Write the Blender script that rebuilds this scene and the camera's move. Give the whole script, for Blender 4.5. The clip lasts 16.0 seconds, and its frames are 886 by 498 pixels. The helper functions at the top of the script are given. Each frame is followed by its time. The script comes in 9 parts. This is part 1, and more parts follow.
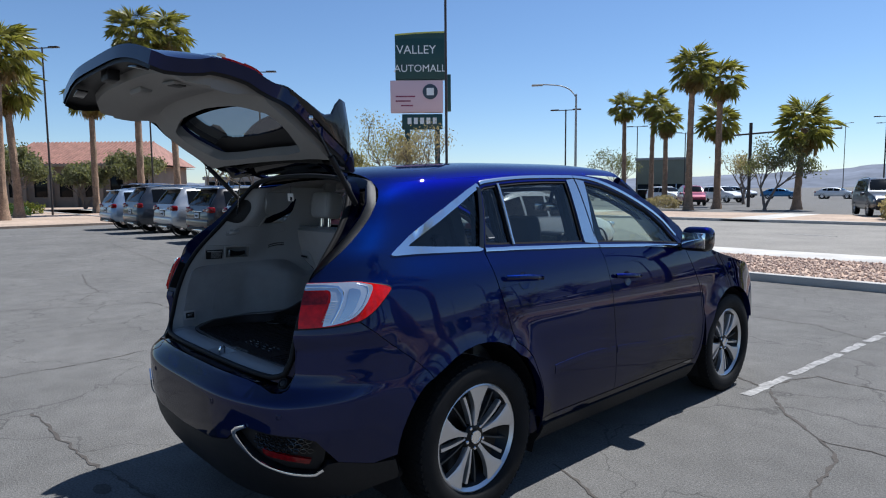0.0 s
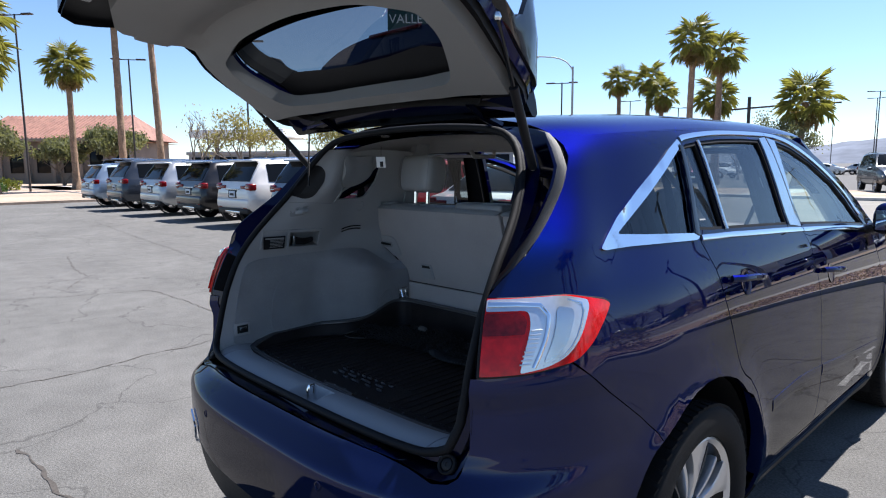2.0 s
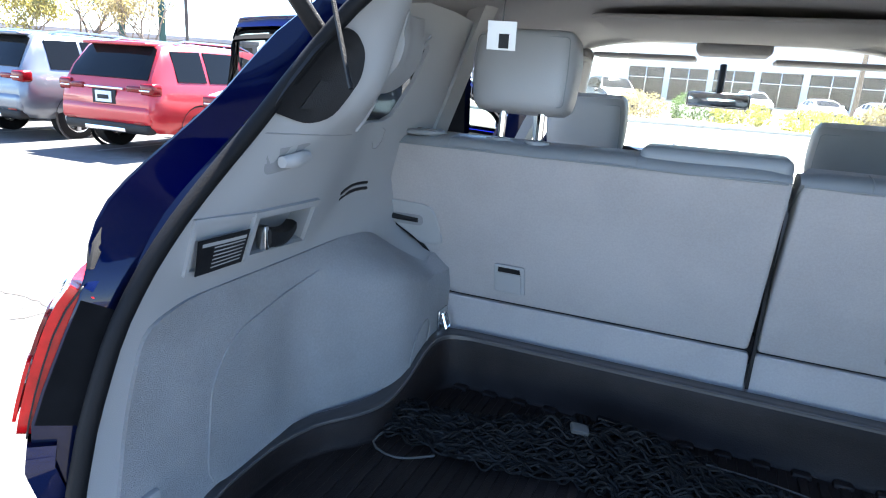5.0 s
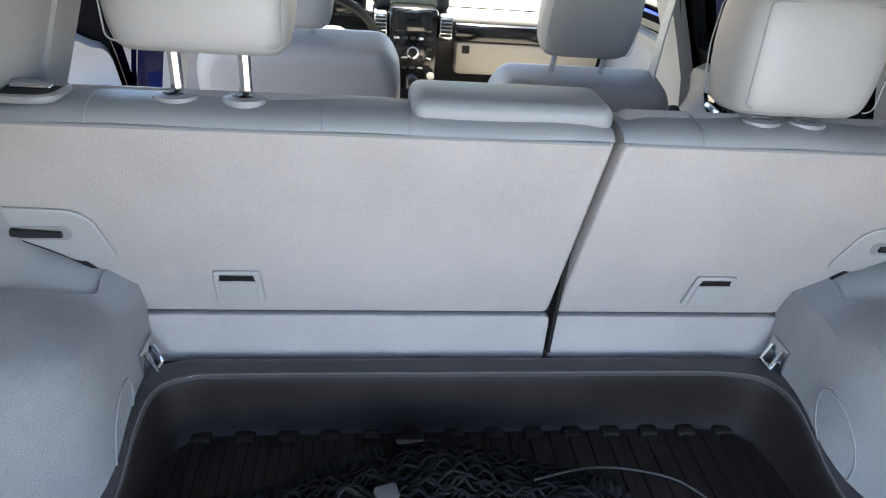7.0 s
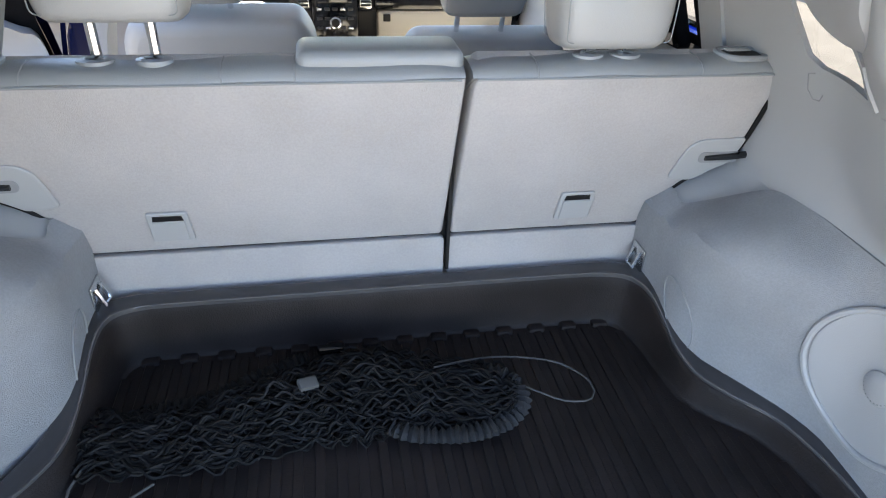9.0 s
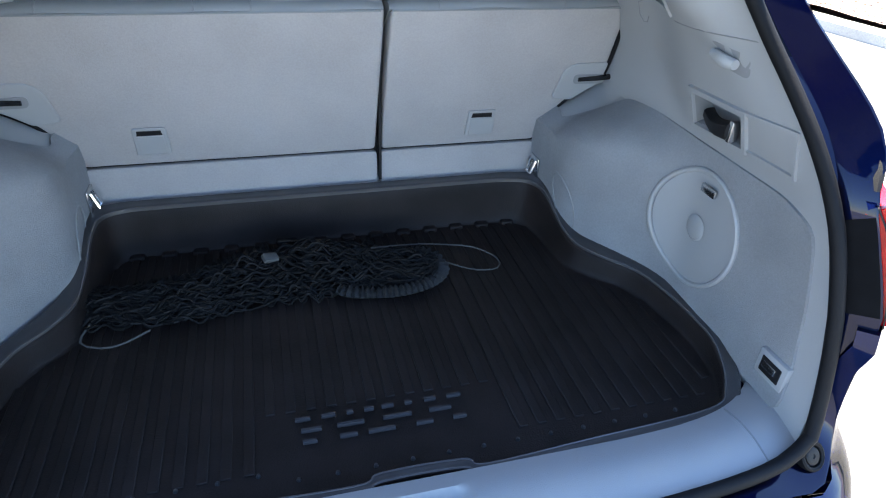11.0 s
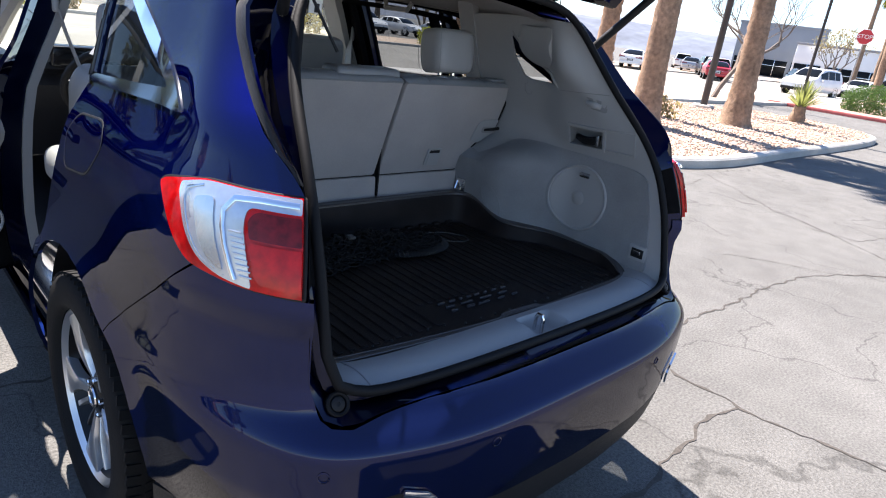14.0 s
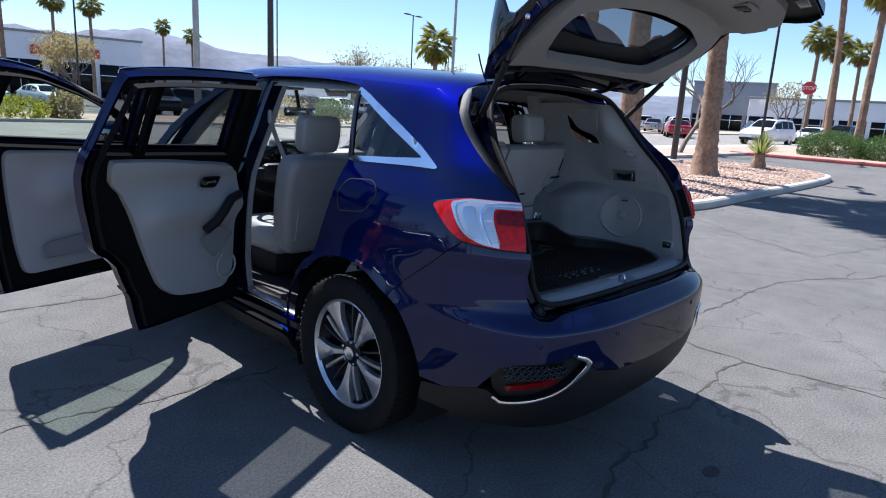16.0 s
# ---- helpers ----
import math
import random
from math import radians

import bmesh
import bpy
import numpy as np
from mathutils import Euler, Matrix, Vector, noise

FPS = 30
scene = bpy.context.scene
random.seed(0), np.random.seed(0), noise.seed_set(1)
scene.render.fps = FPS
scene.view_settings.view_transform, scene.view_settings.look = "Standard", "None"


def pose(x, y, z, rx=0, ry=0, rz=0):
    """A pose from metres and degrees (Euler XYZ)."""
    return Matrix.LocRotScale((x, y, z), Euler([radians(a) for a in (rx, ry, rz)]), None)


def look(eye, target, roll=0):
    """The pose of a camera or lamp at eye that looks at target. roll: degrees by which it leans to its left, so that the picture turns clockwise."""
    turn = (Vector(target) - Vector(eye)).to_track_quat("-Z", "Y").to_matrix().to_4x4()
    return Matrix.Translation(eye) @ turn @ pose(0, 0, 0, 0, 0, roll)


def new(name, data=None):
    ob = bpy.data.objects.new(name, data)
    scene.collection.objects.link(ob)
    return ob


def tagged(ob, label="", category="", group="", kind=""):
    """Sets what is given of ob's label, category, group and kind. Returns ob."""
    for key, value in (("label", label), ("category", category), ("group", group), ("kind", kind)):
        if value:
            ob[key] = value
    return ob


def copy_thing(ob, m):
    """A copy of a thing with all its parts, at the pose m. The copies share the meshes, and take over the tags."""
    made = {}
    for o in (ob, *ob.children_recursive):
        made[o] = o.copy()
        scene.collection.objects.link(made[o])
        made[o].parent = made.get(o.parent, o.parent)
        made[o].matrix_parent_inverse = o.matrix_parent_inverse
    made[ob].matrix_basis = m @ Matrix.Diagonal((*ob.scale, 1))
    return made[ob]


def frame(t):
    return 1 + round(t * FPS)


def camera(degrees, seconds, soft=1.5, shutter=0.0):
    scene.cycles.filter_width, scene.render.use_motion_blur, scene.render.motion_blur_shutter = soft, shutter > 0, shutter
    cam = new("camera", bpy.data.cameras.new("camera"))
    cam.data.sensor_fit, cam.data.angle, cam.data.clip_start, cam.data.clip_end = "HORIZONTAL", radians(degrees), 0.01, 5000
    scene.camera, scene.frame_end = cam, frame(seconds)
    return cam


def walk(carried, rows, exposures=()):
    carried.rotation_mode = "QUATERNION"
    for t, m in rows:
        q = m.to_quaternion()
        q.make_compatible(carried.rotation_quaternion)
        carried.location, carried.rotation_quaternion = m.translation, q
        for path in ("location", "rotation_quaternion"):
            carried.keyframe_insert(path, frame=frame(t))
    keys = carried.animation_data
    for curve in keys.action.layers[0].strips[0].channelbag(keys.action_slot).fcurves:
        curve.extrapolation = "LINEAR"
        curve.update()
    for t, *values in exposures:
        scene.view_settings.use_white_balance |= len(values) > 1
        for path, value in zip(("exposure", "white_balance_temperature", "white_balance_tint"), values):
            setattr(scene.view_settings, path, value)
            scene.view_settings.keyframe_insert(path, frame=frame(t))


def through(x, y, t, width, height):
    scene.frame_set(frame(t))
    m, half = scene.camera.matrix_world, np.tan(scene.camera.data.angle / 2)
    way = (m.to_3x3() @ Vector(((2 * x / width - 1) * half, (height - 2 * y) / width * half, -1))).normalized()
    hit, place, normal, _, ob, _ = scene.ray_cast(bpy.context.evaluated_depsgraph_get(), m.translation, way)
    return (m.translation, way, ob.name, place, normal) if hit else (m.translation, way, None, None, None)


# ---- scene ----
cam = camera(70.0, 16.0, 1.1)
PATH = [
    (0, (2.909, -1.016, 1.529), (1.44, 0.328, 1.344), -0.5),
    (0.5, (2.658, -1.014, 1.515), (1.19, 0.331, 1.321), -0.5),
    (1, (2.325, -1.014, 1.525), (0.865, 0.337, 1.316), -0.6),
    (1.5, (2.008, -0.939, 1.493), (0.557, 0.418, 1.262), -0.5),
    (2, (1.687, -0.826, 1.477), (0.257, 0.548, 1.218), -0.5),
    (2.5, (1.364, -0.783, 1.476), (0.028, 0.675, 1.178), -0.2),
    (3, (1.075, -0.687, 1.453), (-0.187, 0.823, 1.097), -0.0),
    (5.3, (-0.099, -0.08, 1.43), (-0.685, 1.739, 0.842), 3.5),
    (5.5, (-0.127, 0.016, 1.456), (-0.598, 1.841, 0.787), 3.3),
    (6, (-0.242, 0.152, 1.483), (-0.23, 2.015, 0.758), 6.7),
    (6.5, (-0.24, 0.231, 1.524), (-0.071, 2.02, 0.645), 6.2),
    (7, (-0.197, 0.268, 1.57), (0.033, 1.964, 0.536), 5.0),
    (7.5, (-0.17, 0.27, 1.589), (0.081, 1.926, 0.496), 4.0),
    (8, (-0.155, 0.255, 1.595), (0.108, 1.899, 0.487), 3.4),
    (8.5, (-0.121, 0.203, 1.601), (0.158, 1.843, 0.491), 2.9),
    (9, (-0.109, 0.055, 1.601), (0.226, 1.697, 0.508), 2.7),
    (9.5, (-0.154, -0.159, 1.599), (0.264, 1.469, 0.514), 2.9),
    (10, (-0.154, -0.282, 1.59), (0.32, 1.337, 0.515), 2.7),
    (10.2, (-0.131, -0.298, 1.586), (0.348, 1.315, 0.505), 2.7),
    (12.3, (-0.159, -0.423, 1.531), (0.317, 1.231, 0.512), 3.0),
    (12.5, (-0.303, -0.462, 1.527), (0.345, 1.149, 0.535), 5.2),
    (13, (-0.585, -0.603, 1.514), (0.465, 0.838, 0.608), 9.0),
    (13.5, (-0.899, -0.715, 1.528), (0.32, 0.652, 0.725), 9.0),
    (14, (-1.289, -0.69, 1.494), (0.047, 0.64, 0.826), 7.8),
    (14.5, (-1.654, -0.793, 1.496), (-0.295, 0.541, 0.886), 6.5),
    (15, (-1.977, -0.916, 1.516), (-0.603, 0.427, 0.962), 5.3),
    (15.5, (-2.316, -0.998, 1.515), (-0.92, 0.35, 1.033), 4.2),
    (16, (-2.554, -1.132, 1.495), (-1.148, 0.221, 1.055), 3.2),
]
EXPOSURES = [(0.0, 0.58, 5950, 10), (1.5, 1.04, 6200, 11), (2.5, 1.42, 6150, 15), (3.2, 1.80, 6050, 17), (5.3, 3.57, 6400, 10), (6.0, 3.84, 7000, 13), (7.0, 4.12, 7850, 15), (9.0, 4.18, 7950, 15),
             (9.5, 4.02, 7450, 14), (10.0, 3.66, 6800, 11), (10.2, 3.58, 6700, 10), (12.3, 3.60, 6700, 10), (12.7, 3.14, 6700, 11), (13.2, 2.42, 6900, 14), (13.6, 2.08, 6950, 15), (14.2, 1.84, 6350, 15), (15.0, 1.41, 6000, 15), (16.0, 1.12, 5900, 14)]
walk(cam, [(t, look(eye, target, roll)) for t, eye, target, roll in PATH], EXPOSURES)

# ---- daylight: clear midday sky, sun from ahead of the car ----
SUN_ELEVATION, SUN_AZIMUTH = 58.5, 5.0  # azimuth from +y towards +x
world = bpy.data.worlds.new("world")
scene.world = world
world.use_nodes = True
wn = world.node_tree.nodes
sky = wn.new("ShaderNodeTexSky")
sky.sky_type = "NISHITA"
sky.sun_disc = False
sky.sun_elevation, sky.sun_rotation = radians(SUN_ELEVATION), radians(SUN_AZIMUTH)
sky.altitude, sky.air_density, sky.dust_density, sky.ozone_density = 600, 1.0, 0.10, 5.0
wn["Background"].inputs["Strength"].default_value = 0.078
world.node_tree.links.new(sky.outputs["Color"], wn["Background"].inputs["Color"])
sun_data = bpy.data.lights.new("sun", "SUN")
sun_data.energy, sun_data.angle, sun_data.color = 5.0, radians(0.53), (1.0, 0.955, 0.89)
sun = new("sun", sun_data)
sun_way = Vector((math.sin(radians(SUN_AZIMUTH)) * math.cos(radians(SUN_ELEVATION)),
                  math.cos(radians(SUN_AZIMUTH)) * math.cos(radians(SUN_ELEVATION)), math.sin(radians(SUN_ELEVATION))))
sun.matrix_world = look(sun_way * 60, (0, 0, 0))

# ---- materials ----
def material(name, color, rough=0.5, metal=0.0, grain=0.0, grain_size=40.0, stain=0.0, stain_size=3.0, bump=0.0, bump_size=120.0,
             coat=0.0, coat_rough=0.03, edge=None, alpha=1.0, transmission=0.0, emission=None, vary=0.0, ior=1.5, specular=0.5):
    """A principled surface with variation at two scales (fine grain, broad stains) and fine relief, in metres."""
    m = bpy.data.materials.new(name)
    m.use_nodes = True
    nt = m.node_tree
    b = nt.nodes["Principled BSDF"]
    b.inputs["Base Color"].default_value = (*color, 1)
    b.inputs["Roughness"].default_value = rough
    b.inputs["Metallic"].default_value = metal
    b.inputs["Coat Weight"].default_value = coat
    b.inputs["Coat Roughness"].default_value = coat_rough
    b.inputs["Alpha"].default_value = alpha
    b.inputs["Transmission Weight"].default_value = transmission
    b.inputs["IOR"].default_value = ior
    b.inputs["Specular IOR Level"].default_value = specular
    if edge:
        b.inputs["Specular Tint"].default_value = (*edge, 1)
    if emission:
        b.inputs["Emission Color"].default_value = (*emission[0], 1)
        b.inputs["Emission Strength"].default_value = emission[1]
    if grain or stain or bump or vary:
        where = nt.nodes.new("ShaderNodeNewGeometry")
        out = None
        for amount, size, detail in ((stain, stain_size, 5), (grain, grain_size, 3)):
            if not amount:
                continue
            n = nt.nodes.new("ShaderNodeTexNoise")
            n.inputs["Scale"].default_value, n.inputs["Detail"].default_value = size, detail
            nt.links.new(where.outputs["Position"], n.inputs["Vector"])
            r = nt.nodes.new("ShaderNodeMapRange")
            r.inputs["From Min"].default_value, r.inputs["From Max"].default_value = 0.3, 0.7
            r.inputs["To Min"].default_value, r.inputs["To Max"].default_value = 1 - amount, 1 + amount
            nt.links.new(n.outputs["Fac"], r.inputs["Value"])
            mul = nt.nodes.new("ShaderNodeVectorMath")
            mul.operation = "SCALE"
            if out is None:
                mul.inputs[0].default_value = color
            else:
                nt.links.new(out, mul.inputs[0])
            nt.links.new(r.outputs["Result"], mul.inputs["Scale"])
            out = mul.outputs["Vector"]
        if vary:
            info = nt.nodes.new("ShaderNodeObjectInfo")
            r = nt.nodes.new("ShaderNodeMapRange")
            r.inputs["To Min"].default_value, r.inputs["To Max"].default_value = 1 - vary, 1 + vary
            nt.links.new(info.outputs["Random"], r.inputs["Value"])
            mul = nt.nodes.new("ShaderNodeVectorMath")
            mul.operation = "SCALE"
            if out is None:
                mul.inputs[0].default_value = color
            else:
                nt.links.new(out, mul.inputs[0])
            nt.links.new(r.outputs["Result"], mul.inputs["Scale"])
            out = mul.outputs["Vector"]
        if out is not None:
            nt.links.new(out, b.inputs["Base Color"])
        if bump:
            n = nt.nodes.new("ShaderNodeTexNoise")
            n.inputs["Scale"].default_value, n.inputs["Detail"].default_value = bump_size, 4
            nt.links.new(where.outputs["Position"], n.inputs["Vector"])
            k = nt.nodes.new("ShaderNodeBump")
            k.inputs["Strength"].default_value, k.inputs["Distance"].default_value = bump, 0.01
            nt.links.new(n.outputs["Fac"], k.inputs["Height"])
            nt.links.new(k.outputs["Normal"], b.inputs["Normal"])
    return m


PAINT = material("blue_pearl_paint", (0.0052, 0.0112, 0.062), 0.54, 1.0, grain=0.25, grain_size=900, coat=0.7, coat_rough=0.012, edge=(0.04, 0.055, 0.11))
# body colour again, darkened to carry the shade inside the jambs
JAMB = material("shaded_jamb_paint", (0.0018, 0.0044, 0.026), 0.40, 1.0, coat=0.6, coat_rough=0.03, edge=(0.004, 0.012, 0.09))
BLACK_GLOSS = material("black_gloss_plastic", (0.008, 0.008, 0.009), 0.12)
BLACK = material("black_textured_plastic", (0.008, 0.008, 0.009), 0.55, specular=0.3, grain=0.2, bump=0.15, bump_size=500)
DOOR_BLACK = material("dull_black_door_shell", (0.006, 0.006, 0.0068), 0.85, specular=0.08, grain=0.2)
RUBBER = material("seal_rubber", (0.006, 0.006, 0.007), 0.65, specular=0.2, bump=0.1, bump_size=300)
TYRE = material("tyre_rubber", (0.007, 0.007, 0.0075), 0.75, specular=0.2, stain=0.3, stain_size=12, bump=0.2, bump_size=250)
CHROME = material("chrome", (0.80, 0.81, 0.83), 0.10, 1.0)
SATIN = material("satin_metal_trim", (0.62, 0.63, 0.64), 0.22, 1.0)
RIM_SILVER = material("machined_rim", (0.62, 0.62, 0.63), 0.32, 0.85, coat=0.3)
RIM_DARK = material("dark_rim_pockets", (0.004, 0.004, 0.005), 0.3, 0.0, specular=0.25)
RIM_GREY = material("grey_rim_spokes", (0.06, 0.065, 0.07), 0.35, 0.6)
TRIM = material("light_grey_trim_plastic", (0.335, 0.335, 0.332), 0.55, stain=0.03, bump=0.12, bump_size=700)
POCKET = material("grey_pocket_plastic", (0.236, 0.238, 0.24), 0.6, stain=0.05, bump=0.12, bump_size=600)
CARPET = material("light_grey_carpet", (0.285, 0.288, 0.295), 0.95, grain=0.06, grain_size=260, stain=0.10, stain_size=9, bump=0.5, bump_size=900)
SEAT_BACK = material("grey_felt_seat_back", (0.39, 0.367, 0.354), 0.95, grain=0.05, grain_size=260, stain=0.06, stain_size=7, bump=0.4, bump_size=900)
LEATHER = material("grey_leather", (0.31, 0.307, 0.30), 0.42, stain=0.05, stain_size=5, bump=0.10, bump_size=420)
# grey leather, darkened and blued for the dim bluish light on the seat tops
LEATHER_TOP = material("cool_lit_leather_top", (0.215, 0.224, 0.23), 0.40, stain=0.05, stain_size=5, bump=0.10, bump_size=420)
LEATHER_BACK = material("grey_leather_front_seat", (0.30, 0.29, 0.28), 0.5, stain=0.05, stain_size=5, bump=0.10, bump_size=420)
HEADLINER = material("greige_headliner", (0.365, 0.35, 0.33), 0.95, grain=0.05, grain_size=300, bump=0.3, bump_size=800)
TRAY = material("black_rubber_tray", (0.0172, 0.0132, 0.0125), 0.52, stain=0.3, stain_size=10, specular=0.18, bump=0.2, bump_size=350)
NET = material("black_net_cord", (0.0062, 0.0060, 0.0064), 0.7, grain=0.4, grain_size=400, specular=0.25)
# lip and bead: tray rubber made paler to paint the sheen of the rim
TRAY_LIP = material("sheen_tray_lip", (0.052, 0.049, 0.050), 0.30, stain=0.2, stain_size=14, specular=0.4)
TRAY_BEAD = material("highlight_tray_edge", (0.085, 0.080, 0.080), 0.24, specular=0.5)
TRAY_MARK = material("glossy_tray_mark", (0.042, 0.041, 0.045), 0.24)
FABRIC_EDGE = material("dark_grey_fabric", (0.014, 0.0145, 0.016), 0.8, grain=0.3, grain_size=300, bump=0.3, bump_size=400)
ELASTIC = material("grey_elastic_cord", (0.07, 0.068, 0.065), 0.8)
RED_LENS = material("red_lens", (0.54, 0.004, 0.005), 0.10, stain=0.25, stain_size=45, coat=0.2, specular=0.25)
RED_DARK = material("deep_red_lens", (0.15, 0.003, 0.005), 0.10, stain=0.4, stain_size=60, coat=0.2, specular=0.25)
CLEAR_LENS = material("clear_lens_over_silver", (0.60, 0.63, 0.66), 0.22, 0.7, stain=0.05, stain_size=90, coat=1.0)


def glass_material(name, tint, rough=0.0, gloss=0.06):
    """Thin tinted pane: mostly see-through, with a grazing reflection."""
    m = bpy.data.materials.new(name)
    m.use_nodes = True
    nt = m.node_tree
    nt.nodes.remove(nt.nodes["Principled BSDF"])
    clear, shine = nt.nodes.new("ShaderNodeBsdfTransparent"), nt.nodes.new("ShaderNodeBsdfGlossy")
    clear.inputs["Color"].default_value = (*tint, 1)
    shine.inputs["Roughness"].default_value = rough
    edge, mix = nt.nodes.new("ShaderNodeLayerWeight"), nt.nodes.new("ShaderNodeMixShader")
    steep, scale = nt.nodes.new("ShaderNodeMath"), nt.nodes.new("ShaderNodeMath")
    steep.operation, steep.inputs[1].default_value = "POWER", 4.5
    scale.operation, scale.inputs[1].default_value, scale.inputs[2].default_value = "MULTIPLY_ADD", 0.85, 0.05
    edge.inputs["Blend"].default_value = 0.5
    nt.links.new(edge.outputs["Facing"], steep.inputs[0])
    nt.links.new(steep.outputs["Value"], scale.inputs[0])
    nt.links.new(scale.outputs["Value"], mix.inputs["Fac"])
    nt.links.new(clear.outputs["BSDF"], mix.inputs[1])
    nt.links.new(shine.outputs["BSDF"], mix.inputs[2])
    nt.links.new(mix.outputs["Shader"], nt.nodes["Material Output"].inputs["Surface"])
    return m


GLASS_PRIVACY = glass_material("privacy_glass", (0.25, 0.27, 0.28))
GLASS_FRONT = glass_material("green_tint_glass", (0.62, 0.72, 0.66))
GLASS_CLEAR = glass_material("windscreen_glass", (0.80, 0.86, 0.83))

# ---- building tools ----
from mathutils import geometry


def finish(name, bm, mat, smooth=True):
    me = bpy.data.meshes.new(name)
    bmesh.ops.recalc_face_normals(bm, faces=bm.faces)
    for f in bm.faces:
        f.smooth = smooth
    bm.to_mesh(me)
    bm.free()
    me.materials.append(mat)
    return me


def sharpen(me, degrees=40):
    me.set_sharp_from_angle(angle=radians(degrees))
    return me


def part(name, bm, mat, parent=None, label="", sharp=40):
    """Links a bmesh as one mesh object under a thing or a part."""
    ob = new(name, sharpen(finish(name, bm, mat), sharp))
    ob.parent = parent
    return tagged(ob, label)


def thing(name, label, category, at=(0, 0, 0), turn=0, group="", kind=""):
    ob = new(name)
    ob.empty_display_size = 0.2
    ob.matrix_basis = pose(*at, 0, 0, turn)
    return tagged(ob, label, category, group, kind)


def solid(name, bm, mat, label, category, group="", kind="", sharp=40):
    return tagged(part(name, bm, mat, None, label, sharp), label, category, group, kind)


def box(bm, c, s, r=0.0, m=None, seg=2):
    """A box of centre c and size s, edges rounded by r."""
    mat = Matrix.Translation(c) @ Matrix.Diagonal((*s, 1))
    if m is not None:
        mat = m @ mat
    made = bmesh.ops.create_cube(bm, size=1, matrix=mat)["verts"]
    if r > 0:
        edges = list({e for v in made for e in v.link_edges})
        bmesh.ops.bevel(bm, geom=edges, offset=r, segments=seg, affect="EDGES", profile=0.5)
    return bm


def boxes(*rows):
    bm = bmesh.new()
    for row in rows:
        box(bm, *row)
    return bm


def loft(bm, rings, closed=True, caps=True, loop=False):
    """Skins rings of equal length."""
    rows = [[bm.verts.new(p) for p in ring] for ring in rings]
    n = len(rows[0])
    pairs = list(zip(rows, rows[1:])) + ([(rows[-1], rows[0])] if loop else [])
    for a, b in pairs:
        for i in range(n if closed else n - 1):
            j = (i + 1) % n
            bm.faces.new((a[i], a[j], b[j], b[i]))
    if caps and closed and not loop:
        bm.faces.new(rows[0][::-1])
        bm.faces.new(rows[-1])
    return bm


def tube(bm, points, radius, n=8, radius_end=None, loop=False):
    """A round bar along points."""
    pts = [Vector(p) for p in points]
    rings = []
    side = None
    for i, p in enumerate(pts):
        if loop:
            d = pts[(i + 1) % len(pts)] - pts[i - 1]
        else:
            d = pts[min(i + 1, len(pts) - 1)] - pts[max(i - 1, 0)]
        d.normalize()
        if side is None:
            side = d.orthogonal().normalized()
        side = (side - d * side.dot(d)).normalized()
        up = d.cross(side)
        r = radius if radius_end is None else radius + (radius_end - radius) * i / (len(pts) - 1)
        rings.append([p + r * (math.cos(2 * math.pi * k / n) * side + math.sin(2 * math.pi * k / n) * up) for k in range(n)])
    return loft(bm, rings, True, not loop, loop)


def lathe(bm, profile, n=32, m=None):
    """Turns a profile of (radius, height) about z."""
    m = m or Matrix()
    rings = [[m @ Vector((r * math.cos(2 * math.pi * k / n), r * math.sin(2 * math.pi * k / n), h)) for k in range(n)] for r, h in profile]
    return loft(bm, rings, True, False)


def smooth_line(points, step, closed=False):
    """Catmull-Rom through points, sampled about every step."""
    pts = [Vector(p) for p in points]
    n = len(pts)
    out = []
    for i in range(n if closed else n - 1):
        p0 = pts[i - 1] if closed or i else pts[0]
        p1, p2 = pts[i], pts[(i + 1) % n]
        p3 = pts[(i + 2) % n] if closed or i + 2 < n else pts[-1]
        k = max(1, round((p2 - p1).length / step))
        for j in range(k):
            s = j / k
            out.append(0.5 * (2 * p1 + (p2 - p0) * s + (2 * p0 - 5 * p1 + 4 * p2 - p3) * s * s + (3 * p1 - p0 - 3 * p2 + p3) * s ** 3))
    if not closed:
        out.append(pts[-1])
    return out


def round_corners(points, r, k=4):
    """A polygon with its corners rounded; r one number or one a corner."""
    pts = [Vector(p) for p in points]
    out = []
    for i, p in enumerate(pts):
        ri = r[i] if isinstance(r, (list, tuple)) else r
        a, b = pts[i - 1] - p, pts[(i + 1) % len(pts)] - p
        ra = min(ri, a.length * 0.45, b.length * 0.45)
        if ra < 1e-5:
            out.append(p)
            continue
        s, e = p + a.normalized() * ra, p + b.normalized() * ra
        for j in range(k + 1):
            t = j / k
            out.append((1 - t) ** 2 * s + 2 * t * (1 - t) * p + t * t * e)
    return out


def dense(points, step):
    out = []
    for i, p in enumerate(points):
        q = points[(i + 1) % len(points)]
        k = max(1, math.ceil(math.dist(p, q) / step))
        out += [(p[0] + (q[0] - p[0]) * j / k, p[1] + (q[1] - p[1]) * j / k) for j in range(k)]
    return out


def inside(p, poly):
    hit, j = False, len(poly) - 1
    for i in range(len(poly)):
        (xi, yi), (xj, yj) = poly[i], poly[j]
        if (yi > p[1]) != (yj > p[1]) and p[0] < (xj - xi) * (p[1] - yi) / (yj - yi) + xi:
            hit = not hit
        j = i
    return hit


def normal_of(at, a, b, e=2e-3):
    n = (at(a + e, b) - at(a - e, b)).cross(at(a, b + e) - at(a, b - e))
    return n.normalized() if n.length > 1e-12 else Vector((0, 0, 1))


